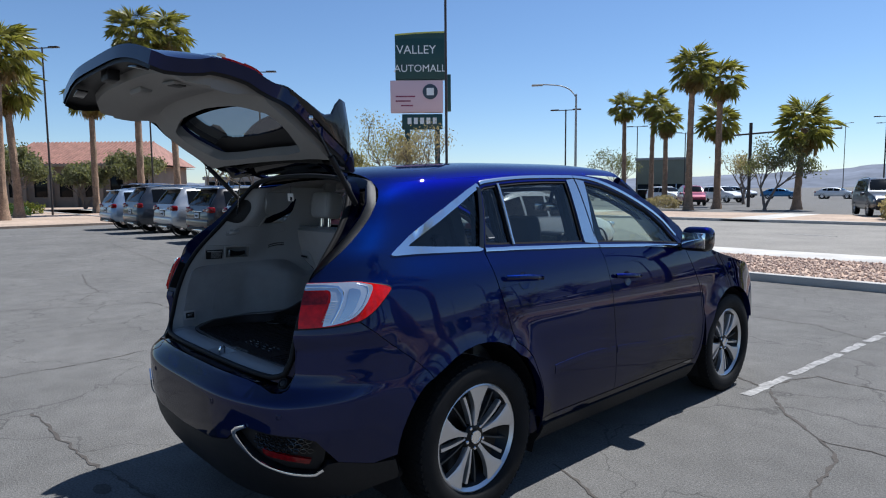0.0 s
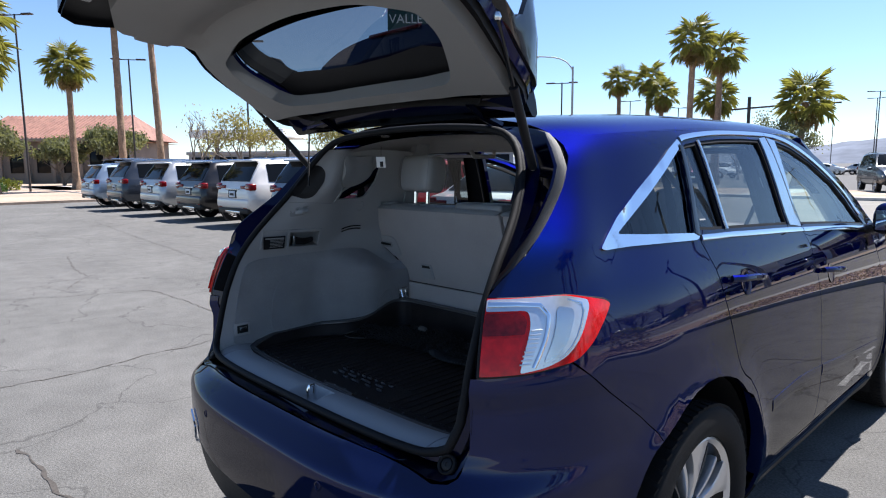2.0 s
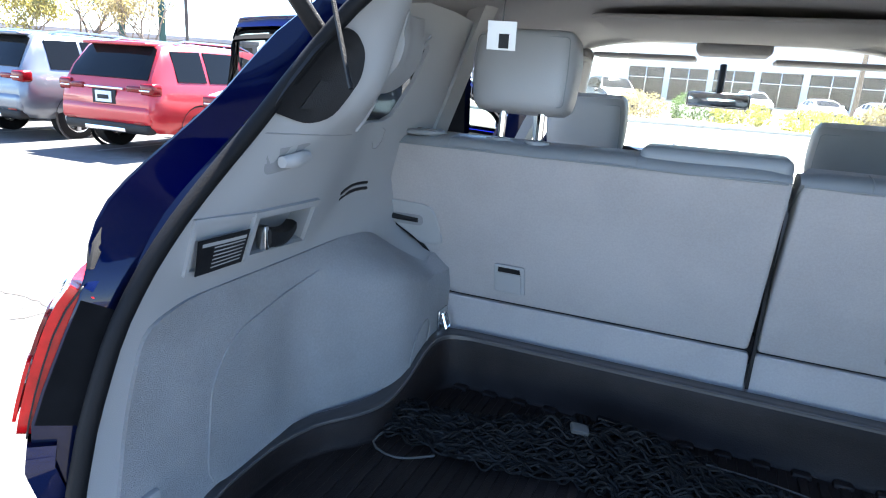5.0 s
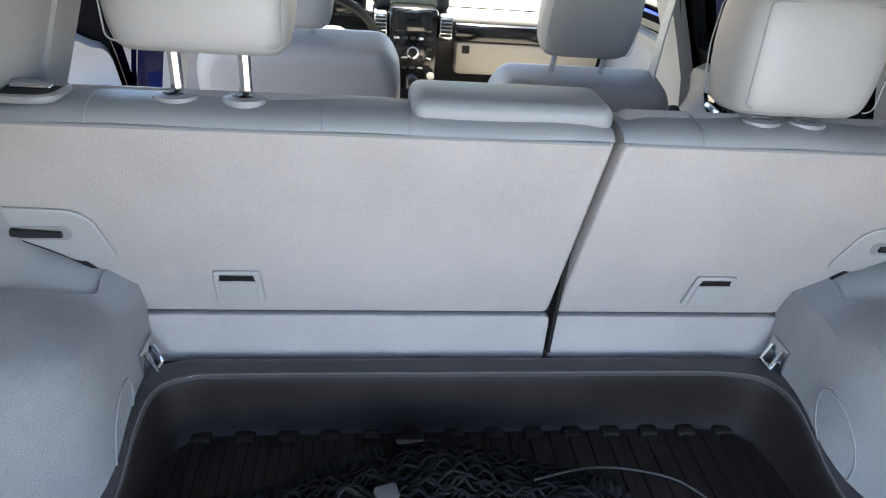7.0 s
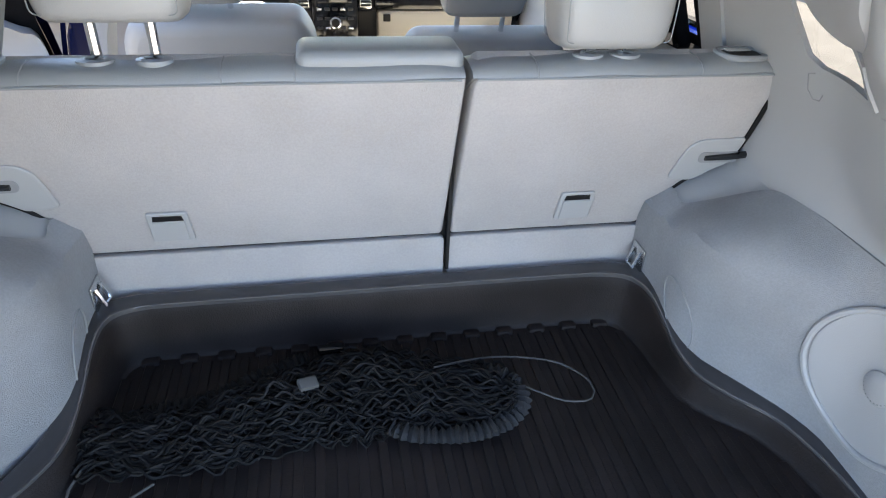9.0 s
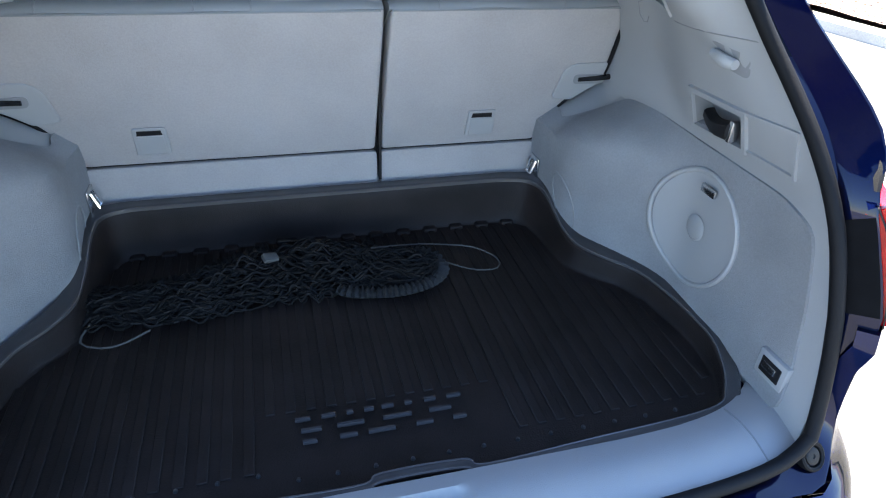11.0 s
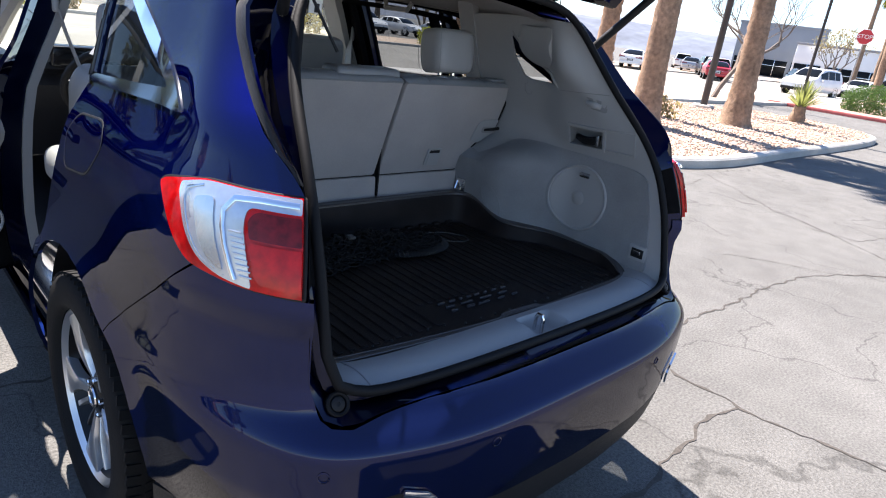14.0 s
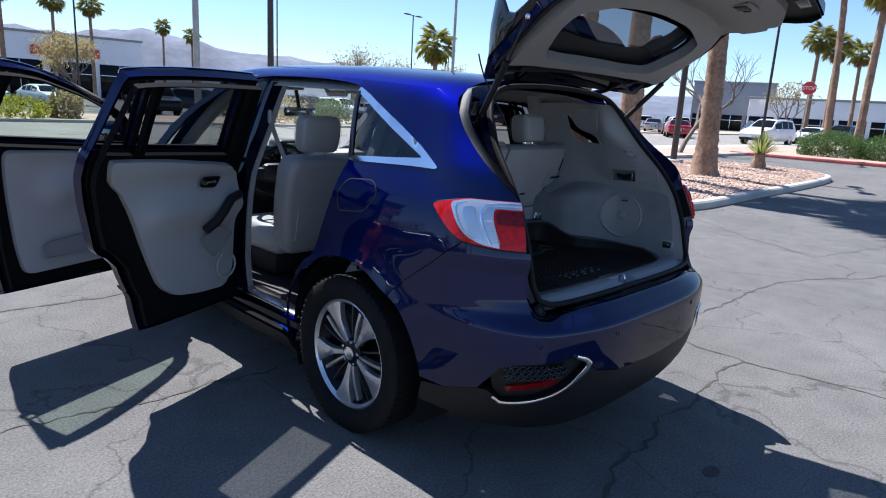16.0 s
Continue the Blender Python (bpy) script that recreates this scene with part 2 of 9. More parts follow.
def panel(bm, at, outline, holes=(), step=0.05, depth=0.015, lift=0.0, out=None, back=False, crown=None):
    """A sheet over the surface at(a, b), cut to an outline with holes; its edges turn in by depth.
    lift raises it along the normal; out: a point on the side that is the back (inside)."""
    out = out if out is not None else Vector((0, 2.3, 0.8))
    loops = [dense(outline, step)] + [dense(h, step) for h in holes]
    verts, edges = [], []
    for lp in loops:
        k = len(verts)
        verts += lp
        edges += [(k + i, k + (i + 1) % len(lp)) for i in range(len(lp))]
    rim = len(verts)
    a0, a1 = min(p[0] for p in loops[0]), max(p[0] for p in loops[0])
    b0, b1 = min(p[1] for p in loops[0]), max(p[1] for p in loops[0])
    na, nb = int((a1 - a0) / step) + 1, int((b1 - b0) / step) + 1
    for i in range(na + 1):
        for j in range(nb + 1):
            p = (a0 + (i + 0.5 * (j % 2)) * step, b0 + j * step)
            if inside(p, loops[0]) and not any(inside(p, h) for h in loops[1:]):
                if min(math.dist(p, v) for v in verts[:rim]) > 0.45 * step:
                    verts.append(p)
    vv, _, ff, _, _, _ = geometry.delaunay_2d_cdt([Vector(v) for v in verts], edges, [], 0, 1e-6)
    def place(p, sink):
        q = at(p[0], p[1])
        n = normal_of(at, p[0], p[1])
        if n.dot(q - out) < 0:
            n = -n
        extra = crown(p) if crown else 0.0
        return q + n * (lift + extra - sink)
    top = [bm.verts.new(place(v, 0)) for v in vv]
    for f in ff:
        c = (sum(vv[i][0] for i in f) / 3, sum(vv[i][1] for i in f) / 3)
        if inside(c, loops[0]) and not any(inside(c, h) for h in loops[1:]):
            bm.faces.new([top[i] for i in f])
    if depth:
        for lp in loops:
            rows = [[bm.verts.new(place(p, s)) for p in lp] for s in ((0, depth))]
            for i in range(len(lp)):
                j = (i + 1) % len(lp)
                bm.faces.new((rows[0][i], rows[0][j], rows[1][j], rows[1][i]))
            if back and lp is loops[0]:
                bm.faces.new(rows[1])
    loose = [v for v in bm.verts if not v.link_faces]
    bmesh.ops.delete(bm, geom=loose, context="VERTS")
    return bm


def slab(bm, outline, frame_m, thick, r=0.01, seg=3, crown=0.0):
    """An outline in a plane, given thickness along -z of the frame, with rounded rims."""
    pts = [Vector((p[0], p[1], 0)) for p in outline]
    cx = sum(p.x for p in pts) / len(pts)
    cy = sum(p.y for p in pts) / len(pts)
    rings = []
    prof = [(r * (1 - math.sin(math.pi / 2 * i / seg)), r * (1 - math.cos(math.pi / 2 * i / seg))) for i in range(seg + 1)]
    def inset(d):
        res = []
        n = len(pts)
        for i, p in enumerate(pts):
            a, b = (p - pts[i - 1]), (pts[(i + 1) % n] - p)
            a = a.normalized() if a.length > 1e-9 else b.normalized()
            b = b.normalized() if b.length > 1e-9 else a
            t = (a + b)
            t = t.normalized() if t.length > 1e-6 else a
            nrm = Vector((-t.y, t.x, 0)) * turn
            res.append(p + nrm * d)
        return res
    area = sum(pts[i - 1].x * pts[i].y - pts[i].x * pts[i - 1].y for i in range(len(pts)))
    turn = 1 if area > 0 else -1
    for ins, drop in [(prof[i][1], prof[i][0]) for i in range(seg, -1, -1)]:
        rings.append([p + Vector((0, 0, -drop)) for p in inset(ins)])
    for ins, drop in [(prof[i][1], thick - prof[i][0]) for i in range(seg + 1)]:
        rings.append([p + Vector((0, 0, -drop)) for p in inset(ins)])
    rings = [[frame_m @ p for p in ring] for ring in rings]
    loft(bm, rings, True, False)
    for ring, z in ((rings[0], crown), (rings[-1], 0)):
        c = sum(ring, Vector()) / len(ring)
        vs = [bm.verts.new(p) for p in ring]
        if z:
            up = frame_m.to_3x3() @ Vector((0, 0, z))
            for k in (0.86, 0.66, 0.42, 0.2):
                inner = [bm.verts.new(c + (p - c) * k + up * (1 - k * k)) for p in ring]
                for i in range(len(vs)):
                    j = (i + 1) % len(vs)
                    bm.faces.new((vs[i], vs[j], inner[j], inner[i]))
                vs = inner
            top = bm.verts.new(c + up)
            for i in range(len(vs)):
                bm.faces.new((vs[i], vs[(i + 1) % len(vs)], top))
        else:
            back = frame_m.inverted()
            flat = [(back @ p).xy for p in ring]
            depth_z = (back @ ring[0]).z
            n = len(flat)
            loops = [(p.x, p.y) for p in flat]
            vv, _, ff, _, _, _ = geometry.delaunay_2d_cdt(flat, [(i, (i + 1) % n) for i in range(n)], [], 0, 1e-6)
            cap = [bm.verts.new(frame_m @ Vector((p.x, p.y, depth_z))) for p in vv]
            for f in ff:
                c = (sum(vv[i].x for i in f) / 3, sum(vv[i].y for i in f) / 3)
                if inside(c, loops):
                    bm.faces.new([cap[i] for i in f])
            bmesh.ops.delete(bm, geom=[v for v in cap + vs if not v.link_faces], context="VERTS")
    return bm


def grid_sheet(bm, at, na, nb):
    """A sheet at(i/na, j/nb) of na x nb quads."""
    rows = [[bm.verts.new(at(i / na, j / nb)) for j in range(nb + 1)] for i in range(na + 1)]
    for i in range(na):
        for j in range(nb):
            bm.faces.new((rows[i][j], rows[i + 1][j], rows[i + 1][j + 1], rows[i][j + 1]))
    return bm


def basis(o, ex, ey):
    ex, ey = Vector(ex).normalized(), Vector(ey).normalized()
    ez = ex.cross(ey)
    return Matrix.Translation(o) @ Matrix((ex, ey, ez)).transposed().to_4x4()

# ---- the car's skin: one smooth surface, unrolled to (q, v) ----
def ease(u):
    u = min(max(u, 0.0), 1.0)
    return u * u * (3 - 2 * u)


def lerp_table(table, a):
    """Smooth interpolation through a short table of (a, b) pairs."""
    if a <= table[0][0]:
        return table[0][1]
    for i in range(len(table) - 1):
        (a0, b0), (a1, b1) = table[i], table[i + 1]
        if a <= a1:
            h = a1 - a0
            d = (b1 - b0) / h
            dl = (b0 - table[i - 1][1]) / (a0 - table[i - 1][0]) if i else d
            dr = (table[i + 2][1] - b1) / (table[i + 2][0] - a1) if i + 2 < len(table) else d
            m0 = 0 if dl * d <= 0 else 2 * dl * d / (dl + d)
            m1 = 0 if dr * d <= 0 else 2 * dr * d / (dr + d)
            s = (a - a0) / h
            return (b0 * (1 + 2 * s) * (1 - s) ** 2 + m0 * h * s * (1 - s) ** 2
                    + b1 * s * s * (3 - 2 * s) + m1 * h * s * s * (s - 1))
    return table[-1][1]


# v runs up the flank as height, then over the roof to the middle line
HALF_WIDTH = ((0.18, 0.80), (0.28, 0.865), (0.42, 0.900), (0.58, 0.912), (0.72, 0.908), (0.85, 0.900), (0.97, 0.886), (1.06, 0.868),
              (1.12, 0.852), (1.17, 0.826), (1.22, 0.797), (1.38, 0.733), (1.50, 0.682), (1.56, 0.650), (1.62, 0.600), (1.70, 0.525),
              (1.80, 0.427), (1.95, 0.278), (2.10, 0.128), (2.23, 0.0))
HEIGHT = ((0.18, 0.18), (1.50, 1.50), (1.56, 1.553), (1.62, 1.589), (1.70, 1.614), (1.80, 1.630), (1.95, 1.643), (2.10, 1.649), (2.23, 1.650))
TAIL = ((0.18, 0.16), (0.30, 0.07), (0.42, 0.018), (0.55, 0.002), (0.665, 0.0), (0.682, 0.002), (0.692, 0.007), (0.738, 0.071), (0.743, 0.0765), (0.757, 0.081), (0.80, 0.095), (0.95, 0.105), (1.10, 0.145), (1.22, 0.24),
        (1.38, 0.38), (1.50, 0.48), (1.56, 0.52), (1.70, 0.53), (2.23, 0.53))
NOSE = ((0.18, 4.55), (0.45, 4.68), (0.70, 4.66), (0.90, 4.56), (1.00, 4.40), (1.10, 4.2), (1.3, 4.1), (2.23, 4.0))
ROOF = ((0.0, 1.59), (0.5, 1.62), (1.0, 1.66), (1.7, 1.695), (2.3, 1.70), (2.9, 1.665), (3.3, 1.61), (4.0, 1.47))
Y_TAIL, Y_NOSE, SQUARE = 1.35, 3.35, 3.8


def plan_table(w, depth):
    rows, run, last = [], 0.0, None
    for i in range(201):
        f = math.pi / 2 * i / 200
        p = (w * math.sin(f) ** (2 / SQUARE), depth * (1 - math.cos(f) ** (2 / SQUARE)))
        if last:
            run += math.dist(p, last)
        rows.append((run, f))
        last = p
    return rows


TAIL_ARC = plan_table(0.89, 1.28)
NOSE_ARC = plan_table(0.89, 1.30)
Q_REAR = Y_TAIL - TAIL_ARC[-1][0]
Q_FRONT = Y_NOSE + NOSE_ARC[-1][0]


def arc_angle(rows, run):
    lo, hi = 0, len(rows) - 1
    run = min(max(run, 0.0), rows[-1][0])
    while hi - lo > 1:
        mid = (lo + hi) // 2
        lo, hi = (mid, hi) if rows[mid][0] <= run else (lo, mid)
    (r0, f0), (r1, f1) = rows[lo], rows[hi]
    return f0 + (f1 - f0) * (run - r0) / max(r1 - r0, 1e-9)


def skin(q, v):
    """The point of the right flank (x > 0): q along the car (q = y amidships), v up the side and over the roof."""
    w, zp = lerp_table(HALF_WIDTH, v), lerp_table(HEIGHT, v)
    if q < Y_TAIL:
        f = arc_angle(TAIL_ARC, q - Q_REAR)
        yr = lerp_table(TAIL, v)
        x, y = w * math.sin(f) ** (2 / SQUARE), Y_TAIL - (Y_TAIL - yr) * math.cos(f) ** (2 / SQUARE)
    elif q > Y_NOSE:
        f = arc_angle(NOSE_ARC, Q_FRONT - q)
        x, y = w * math.sin(f) ** (2 / SQUARE), Y_NOSE + (lerp_table(NOSE, v) - Y_NOSE) * math.cos(f) ** (2 / SQUARE)
    else:
        x, y = w, q
    # full rear corners beside the lamps
    full = max(min(max((v - 0.80) / 0.14, 0.0), 1.0), 0.65 * min(max((v - 0.42) / 0.16, 0.0), 1.0)) * min(max((1.40 - v) / 0.18, 0.0), 1.0)
    x += 0.034 * full * math.exp(-((q - 0.36) / 0.20) ** 2)
    y -= 0.054 * full * math.exp(-((q - 0.205) / 0.15) ** 2)
    # broad rear pillars
    x += 0.048 * ease((v - 1.14) / 0.12) * ease((1.60 - v) / 0.10) * math.exp(-((q - 0.30) / 0.20) ** 2)
    flare = 0.0
    for axle in (1.05, 3.735):
        r = math.hypot(y - axle, zp - 0.36)
        flare += 0.022 * math.exp(-((r - 0.42) / 0.09) ** 2) * max(0.0, 1 - max(0, zp - 0.75) / 0.2)
    x += flare * min(1.0, x / 0.7)
    if zp > 1.2:
        zp = 1.2 + (zp - 1.2) * (lerp_table(ROOF, y) - 1.2) / 0.45
    return Vector((x, y, zp))


# ---- the car: blue crossover, tailgate up, both left doors open ----
car = thing("car", "deep blue crossover with raised tailgate and open doors, parked on asphalt", "car")
MID = Vector((0, 2.3, 0.8))


def flank(side):
    def at(q, v):
        p = skin(q, v)
        return Vector((p.x * side, p.y, p.z))
    return at


def tail(s, v):
    """The rear face: s across from the middle line, v up."""
    p = skin(Q_REAR + abs(s), v)
    return Vector((math.copysign(p.x, s) if s else 0.0, p.y, p.z))


def arc_pts(axle, r, a0, a1, k=14):
    """Wheel arch as (q, v), from angle a0 to a1 (degrees, from ahead over the top)."""
    return [(axle + r * math.cos(radians(a0 + (a1 - a0) * i / k)), 0.36 + r * math.sin(radians(a0 + (a1 - a0) * i / k))) for i in range(k + 1)]


REAR_DOOR = [(1.505, 0.345), (1.485, 0.52), (1.41, 0.69), (1.305, 0.80), (1.252, 0.908), (1.21, 1.047), (1.165, 1.214), (1.175, 1.25), (1.245, 1.515), (1.275, 1.548),
             (1.40, 1.562), (1.60, 1.572), (1.83, 1.577), (2.098, 1.576), (2.125, 1.18), (2.162, 0.911), (2.175, 0.65), (2.20, 0.345)]
FRONT_DOOR = [(2.20, 0.345), (2.175, 0.65), (2.162, 0.911), (2.125, 1.18), (2.098, 1.576), (2.22, 1.566), (2.354, 1.541), (2.565, 1.483), (2.785, 1.401), (2.946, 1.311),
              (3.06, 1.20), (3.10, 1.10), (3.17, 0.97), (3.24, 0.84), (3.27, 0.62), (3.24, 0.42), (3.20, 0.345)]
QUARTER_GLASS = [(0.61, 1.276), (0.80, 1.262), (1.13, 1.243), (1.145, 1.26), (1.225, 1.505), (1.21, 1.512), (1.10, 1.478), (0.93, 1.415), (0.76, 1.345)]
REAR_GLASS = [(1.418, 1.238), (2.0, 1.214), (2.012, 1.543), (1.83, 1.545), (1.60, 1.541), (1.432, 1.534)]
REAR_FIXED = [(1.185, 1.250), (1.398, 1.239), (1.41, 1.533), (1.33, 1.526), (1.268, 1.515)]
FRONT_GLASS = [(2.108, 1.208), (2.60, 1.182), (3.035, 1.15), (2.93, 1.275), (2.785, 1.37), (2.565, 1.455), (2.354, 1.513), (2.19, 1.538)]
GATE_EDGE = [(0.118, 0.79), (0.160, 0.90), (0.192, 0.98), (0.204, 1.15), (0.232, 1.215), (0.262, 1.29), (0.297, 1.38), (0.325, 1.48), (0.35, 1.585)]
LAMP_OUT = [(0.204, 1.148), (0.373, 1.147), (0.515, 1.124), (0.545, 1.112), (0.515, 1.08), (0.455, 1.025), (0.40, 0.993), (0.30, 0.980), (0.197, 0.976)]


def shrink(pts, d):
    """Moves every corner of a small polygon towards its inside by d."""
    n = len(pts)
    area = sum(pts[i - 1][0] * pts[i][1] - pts[i][0] * pts[i - 1][1] for i in range(n))
    w = 1 if area > 0 else -1
    res = []
    for i, p in enumerate(pts):
        a = Vector((p[0] - pts[i - 1][0], p[1] - pts[i - 1][1])).normalized()
        b = Vector((pts[(i + 1) % n][0] - p[0], pts[(i + 1) % n][1] - p[1])).normalized()
        na, nb = Vector((-a.y, a.x)) * w, Vector((-b.y, b.x)) * w
        m = (na + nb)
        m = m / max(m.dot(na), 0.35) if m.length > 1e-6 else na
        res.append((p[0] + m.x * d, p[1] + m.y * d))
    return res


def strip(bm, at, line, width, lift, inner=False, mid=None, thick=0.006):
    """A moulding along a line on the surface, width one number or one a point."""
    pts = smooth_line([(*p, 0) for p in line], 0.03)
    n = len(pts)
    rings = []
    for i, p in enumerate(pts):
        d = (pts[min(i + 1, n - 1)] - pts[max(i - 1, 0)]).normalized()
        nrm = Vector((-d.y, d.x))
        w = width(i / (n - 1)) if callable(width) else width
        row = []
        for k, h in ((-0.5, 0.0), (-0.46, thick * 0.75), (-0.2, thick), (0.2, thick), (0.46, thick * 0.75), (0.5, 0.0)):
            a, b = p.x + nrm.x * w * k, p.y + nrm.y * w * k
            q = at(a, b)
            m = normal_of(at, a, b)
            if m.dot(q - MID) < 0:
                m = -m
            row.append(q + m * (lift + h))
        rings.append(row)
    return loft(bm, rings, True, True)


# body shell, side by side
SIDE_OUT = ([(0.766, 0.718), (0.66, 0.80), (0.534, 0.891), (0.45, 0.955), (0.40, 0.993), (0.455, 1.025), (0.515, 1.08), (0.545, 1.112), (0.515, 1.124), (0.373, 1.147), (0.204, 1.15)]
            + GATE_EDGE[4:] + [(0.6, 1.585), (1.0, 1.59), (1.6, 1.595), (2.2, 1.59), (2.45, 1.56), (2.7, 1.49), (2.95, 1.385), (3.15, 1.26), (3.22, 1.12), (3.262, 0.84), (3.29, 0.62), (3.262, 0.42), (3.24, 0.30)]
            + [(3.2, 0.25), (2.3, 0.25), (1.52, 0.25)] + arc_pts(1.05, 0.455, 0, 132)[1:])
for side in (1, -1):
    at = flank(side)
    bm = panel(bmesh.new(), at, SIDE_OUT, (shrink(REAR_DOOR, -0.004), shrink(FRONT_DOOR, -0.004), QUARTER_GLASS), 0.045, 0.012)
    body_side = part("body_side", bm, PAINT, car, "glossy deep blue body side with rear quarter")
    part("quarter_window", panel(bmesh.new(), at, shrink(QUARTER_GLASS, -0.012), (), 0.06, 0.004, -0.008), GLASS_PRIVACY, body_side, "dark privacy glass")
    # bright surround of the quarter glass: wide at the tail corner
    outer = [(0.500, 1.247), (0.530, 1.240), (0.70, 1.237), (1.13, 1.222), (1.158, 1.228), (1.245, 1.52), (1.232, 1.545), (1.10, 1.513), (0.93, 1.458), (0.76, 1.393), (0.62, 1.325)]
    part("chrome_surround", panel(bmesh.new(), at, [(p.x, p.y) for p in round_corners([(*p, 0) for p in outer], 0.012, 2)],
                                  ([(p.x, p.y) for p in round_corners([(*p, 0) for p in QUARTER_GLASS], 0.022, 3)],), 0.04, 0.008, 0.005), CHROME, body_side, "bright chrome window surround")
    part("pane_divider", strip(bmesh.new(), at, [(1.143, 1.238), (1.19, 1.385), (1.232, 1.520)], 0.036, 0.0065, thick=0.002), BLACK_GLOSS, body_side)
    part("sill_cover", panel(bmesh.new(), at, [(1.53, 0.20), (3.22, 0.20), (3.22, 0.30), (1.53, 0.30)], (), 0.08, 0.03, 0.008), BLACK, car, "matt black sill cover")
    fender = [(3.298, 0.62), (3.27, 0.84), (3.20, 0.97), (3.125, 1.12), (3.15, 1.15), (3.5, 1.085), (3.95, 0.985), (4.35, 0.90), (4.62, 0.84), (4.62, 0.62), (4.30, 0.55)] + arc_pts(3.735, 0.43, 20, 172)
    part("front_fender", panel(bmesh.new(), at, fender, (), 0.06, 0.04), PAINT, car)
    part("wheel_arch_liner", loft(bmesh.new(), [[Vector((side * x, 1.05 + 0.462 * math.cos(radians(a)), 0.36 + 0.462 * math.sin(radians(a)))) for x in (0.62, 0.865)] for a in range(-25, 206, 10)], False, False), BLACK, car)
    part("wheel_arch_liner", loft(bmesh.new(), [[Vector((side * x, 3.735 + 0.44 * math.cos(radians(a)), 0.36 + 0.44 * math.sin(radians(a)))) for x in (0.60, 0.865)] for a in range(-25, 206, 10)], False, False), BLACK, car)
    if side == 1:
        part("fuel_lid", panel(bmesh.new(), at, [(1.145, 1.01), (0.955, 1.03), (0.88, 1.11), (0.925, 1.155), (1.09, 1.15), (1.155, 1.09)], (), 0.05, 0.004, -0.02), PAINT, body_side)
    else:
        lid = [(p.x, p.y) for p in round_corners([(1.135, 1.005, 0), (0.955, 1.025, 0), (0.878, 1.11, 0), (0.92, 1.160, 0), (1.10, 1.150, 0), (1.165, 1.085, 0)], 0.03, 4)]
        bm = strip(bmesh.new(), at, [*lid, lid[0]], 0.005, 0.0003, thick=0.0005)
        part("fuel_lid_gap", bm, BLACK, body_side)
        part("fuel_lid", panel(bmesh.new(), at, shrink(lid, 0.0035), (), 0.04, 0.0006, 0.0008), PAINT, body_side)

# roof: runs across from rail to rail
def roof_at(a, b):
    """a from -1 (left rail) to 1, b = y."""
    y_rear = lerp_table(TAIL, 1.585)
    u = max(0.0, (Y_TAIL - b) / (Y_TAIL - y_rear))
    k = (1 - min(u, 0.999) ** SQUARE) ** (1 / SQUARE) if u > 0 else 1.0
    v = 2.23 - abs(a) * (2.23 - 1.585)
    w, zp = lerp_table(HALF_WIDTH, v), lerp_table(HEIGHT, v)
    return Vector((math.copysign(w * k, a), b, 1.2 + (zp - 1.2) * (lerp_table(ROOF, b) - 1.2) / 0.45))


def roof_sheet(drop, y1, rear):
    def at(i, j):
        a = -1 + 2 * i
        y0 = rear(a)
        p = roof_at(a, y0 + (y1(a) - y0) * j)
        return p - Vector((0, 0, drop))
    return at


ROOF_REAR = skin(0.35, 1.585).y
bm = grid_sheet(bmesh.new(), roof_sheet(0.0, lambda a: 2.62 + 0.10 * (1 - a * a), lambda a: ROOF_REAR - 0.02 * (1 - a * a)), 40, 40)
part("roof", bm, PAINT, car, "glossy blue roof panel")
bm = grid_sheet(bmesh.new(), roof_sheet(0.055, lambda a: 2.64 + 0.08 * (1 - a * a), lambda a: ROOF_REAR + 0.04), 24, 24)
part("headliner", bm, HEADLINER, car, "greige fabric headliner")
# windscreen and bonnet
def screen_at(i, j):
    a = -1 + 2 * i
    top = roof_at(a, 2.63 + 0.10 * (1 - a * a))
    low = Vector((0.80 * a, 3.18 + 0.28 * (1 - a * a), 1.095))
    return top + (low - top) * j + Vector((0, 0.03, 0.02)) * math.sin(math.pi * j)


part("windscreen", grid_sheet(bmesh.new(), screen_at, 20, 10), GLASS_CLEAR, car, "clear windscreen")
for side in (1, -1):
    tube_pts = [screen_at((side + 1) / 2, j / 8) + Vector((-0.022 * side, 0.0, -0.022)) for j in range(9)]
    part("windscreen_pillar", tube(bmesh.new(), tube_pts, 0.032, 8), PAINT, car)
    part("pillar_trim", tube(bmesh.new(), [p + Vector((-0.03 * side, -0.05, -0.03)) for p in tube_pts], 0.04, 8), HEADLINER, car)


def bonnet_at(i, j):
    a = -1 + 2 * i
    y = 3.20 + 0.27 * (1 - a * a) + (4.45 + 0.15 * (1 - a * a) - 3.2 - 0.27 * (1 - a * a)) * j
    edge = 0.85 - 0.06 * j - 0.05 * j * j
    z = 1.095 - 0.10 * j - 0.13 * j ** 3 - 0.02 * (1 - a * a) - 0.01 * abs(a) ** 4
    return Vector((edge * a, y, z))


part("bonnet", grid_sheet(bmesh.new(), bonnet_at, 24, 16), PAINT, car)
part("front_bumper", panel(bmesh.new(), lambda s, v: (lambda p: Vector((math.copysign(p.x, s) if s else 0.0, p.y, p.z)))(skin(min(Q_FRONT - abs(s), 4.98), v)),
                           [(-0.85, 0.22), (0.85, 0.22), (0.85, 0.84), (-0.85, 0.84)], (), 0.09, 0.02), PAINT, car)

# rear bumper, painted upper and black lower
def to_s(q):
    return q - Q_REAR


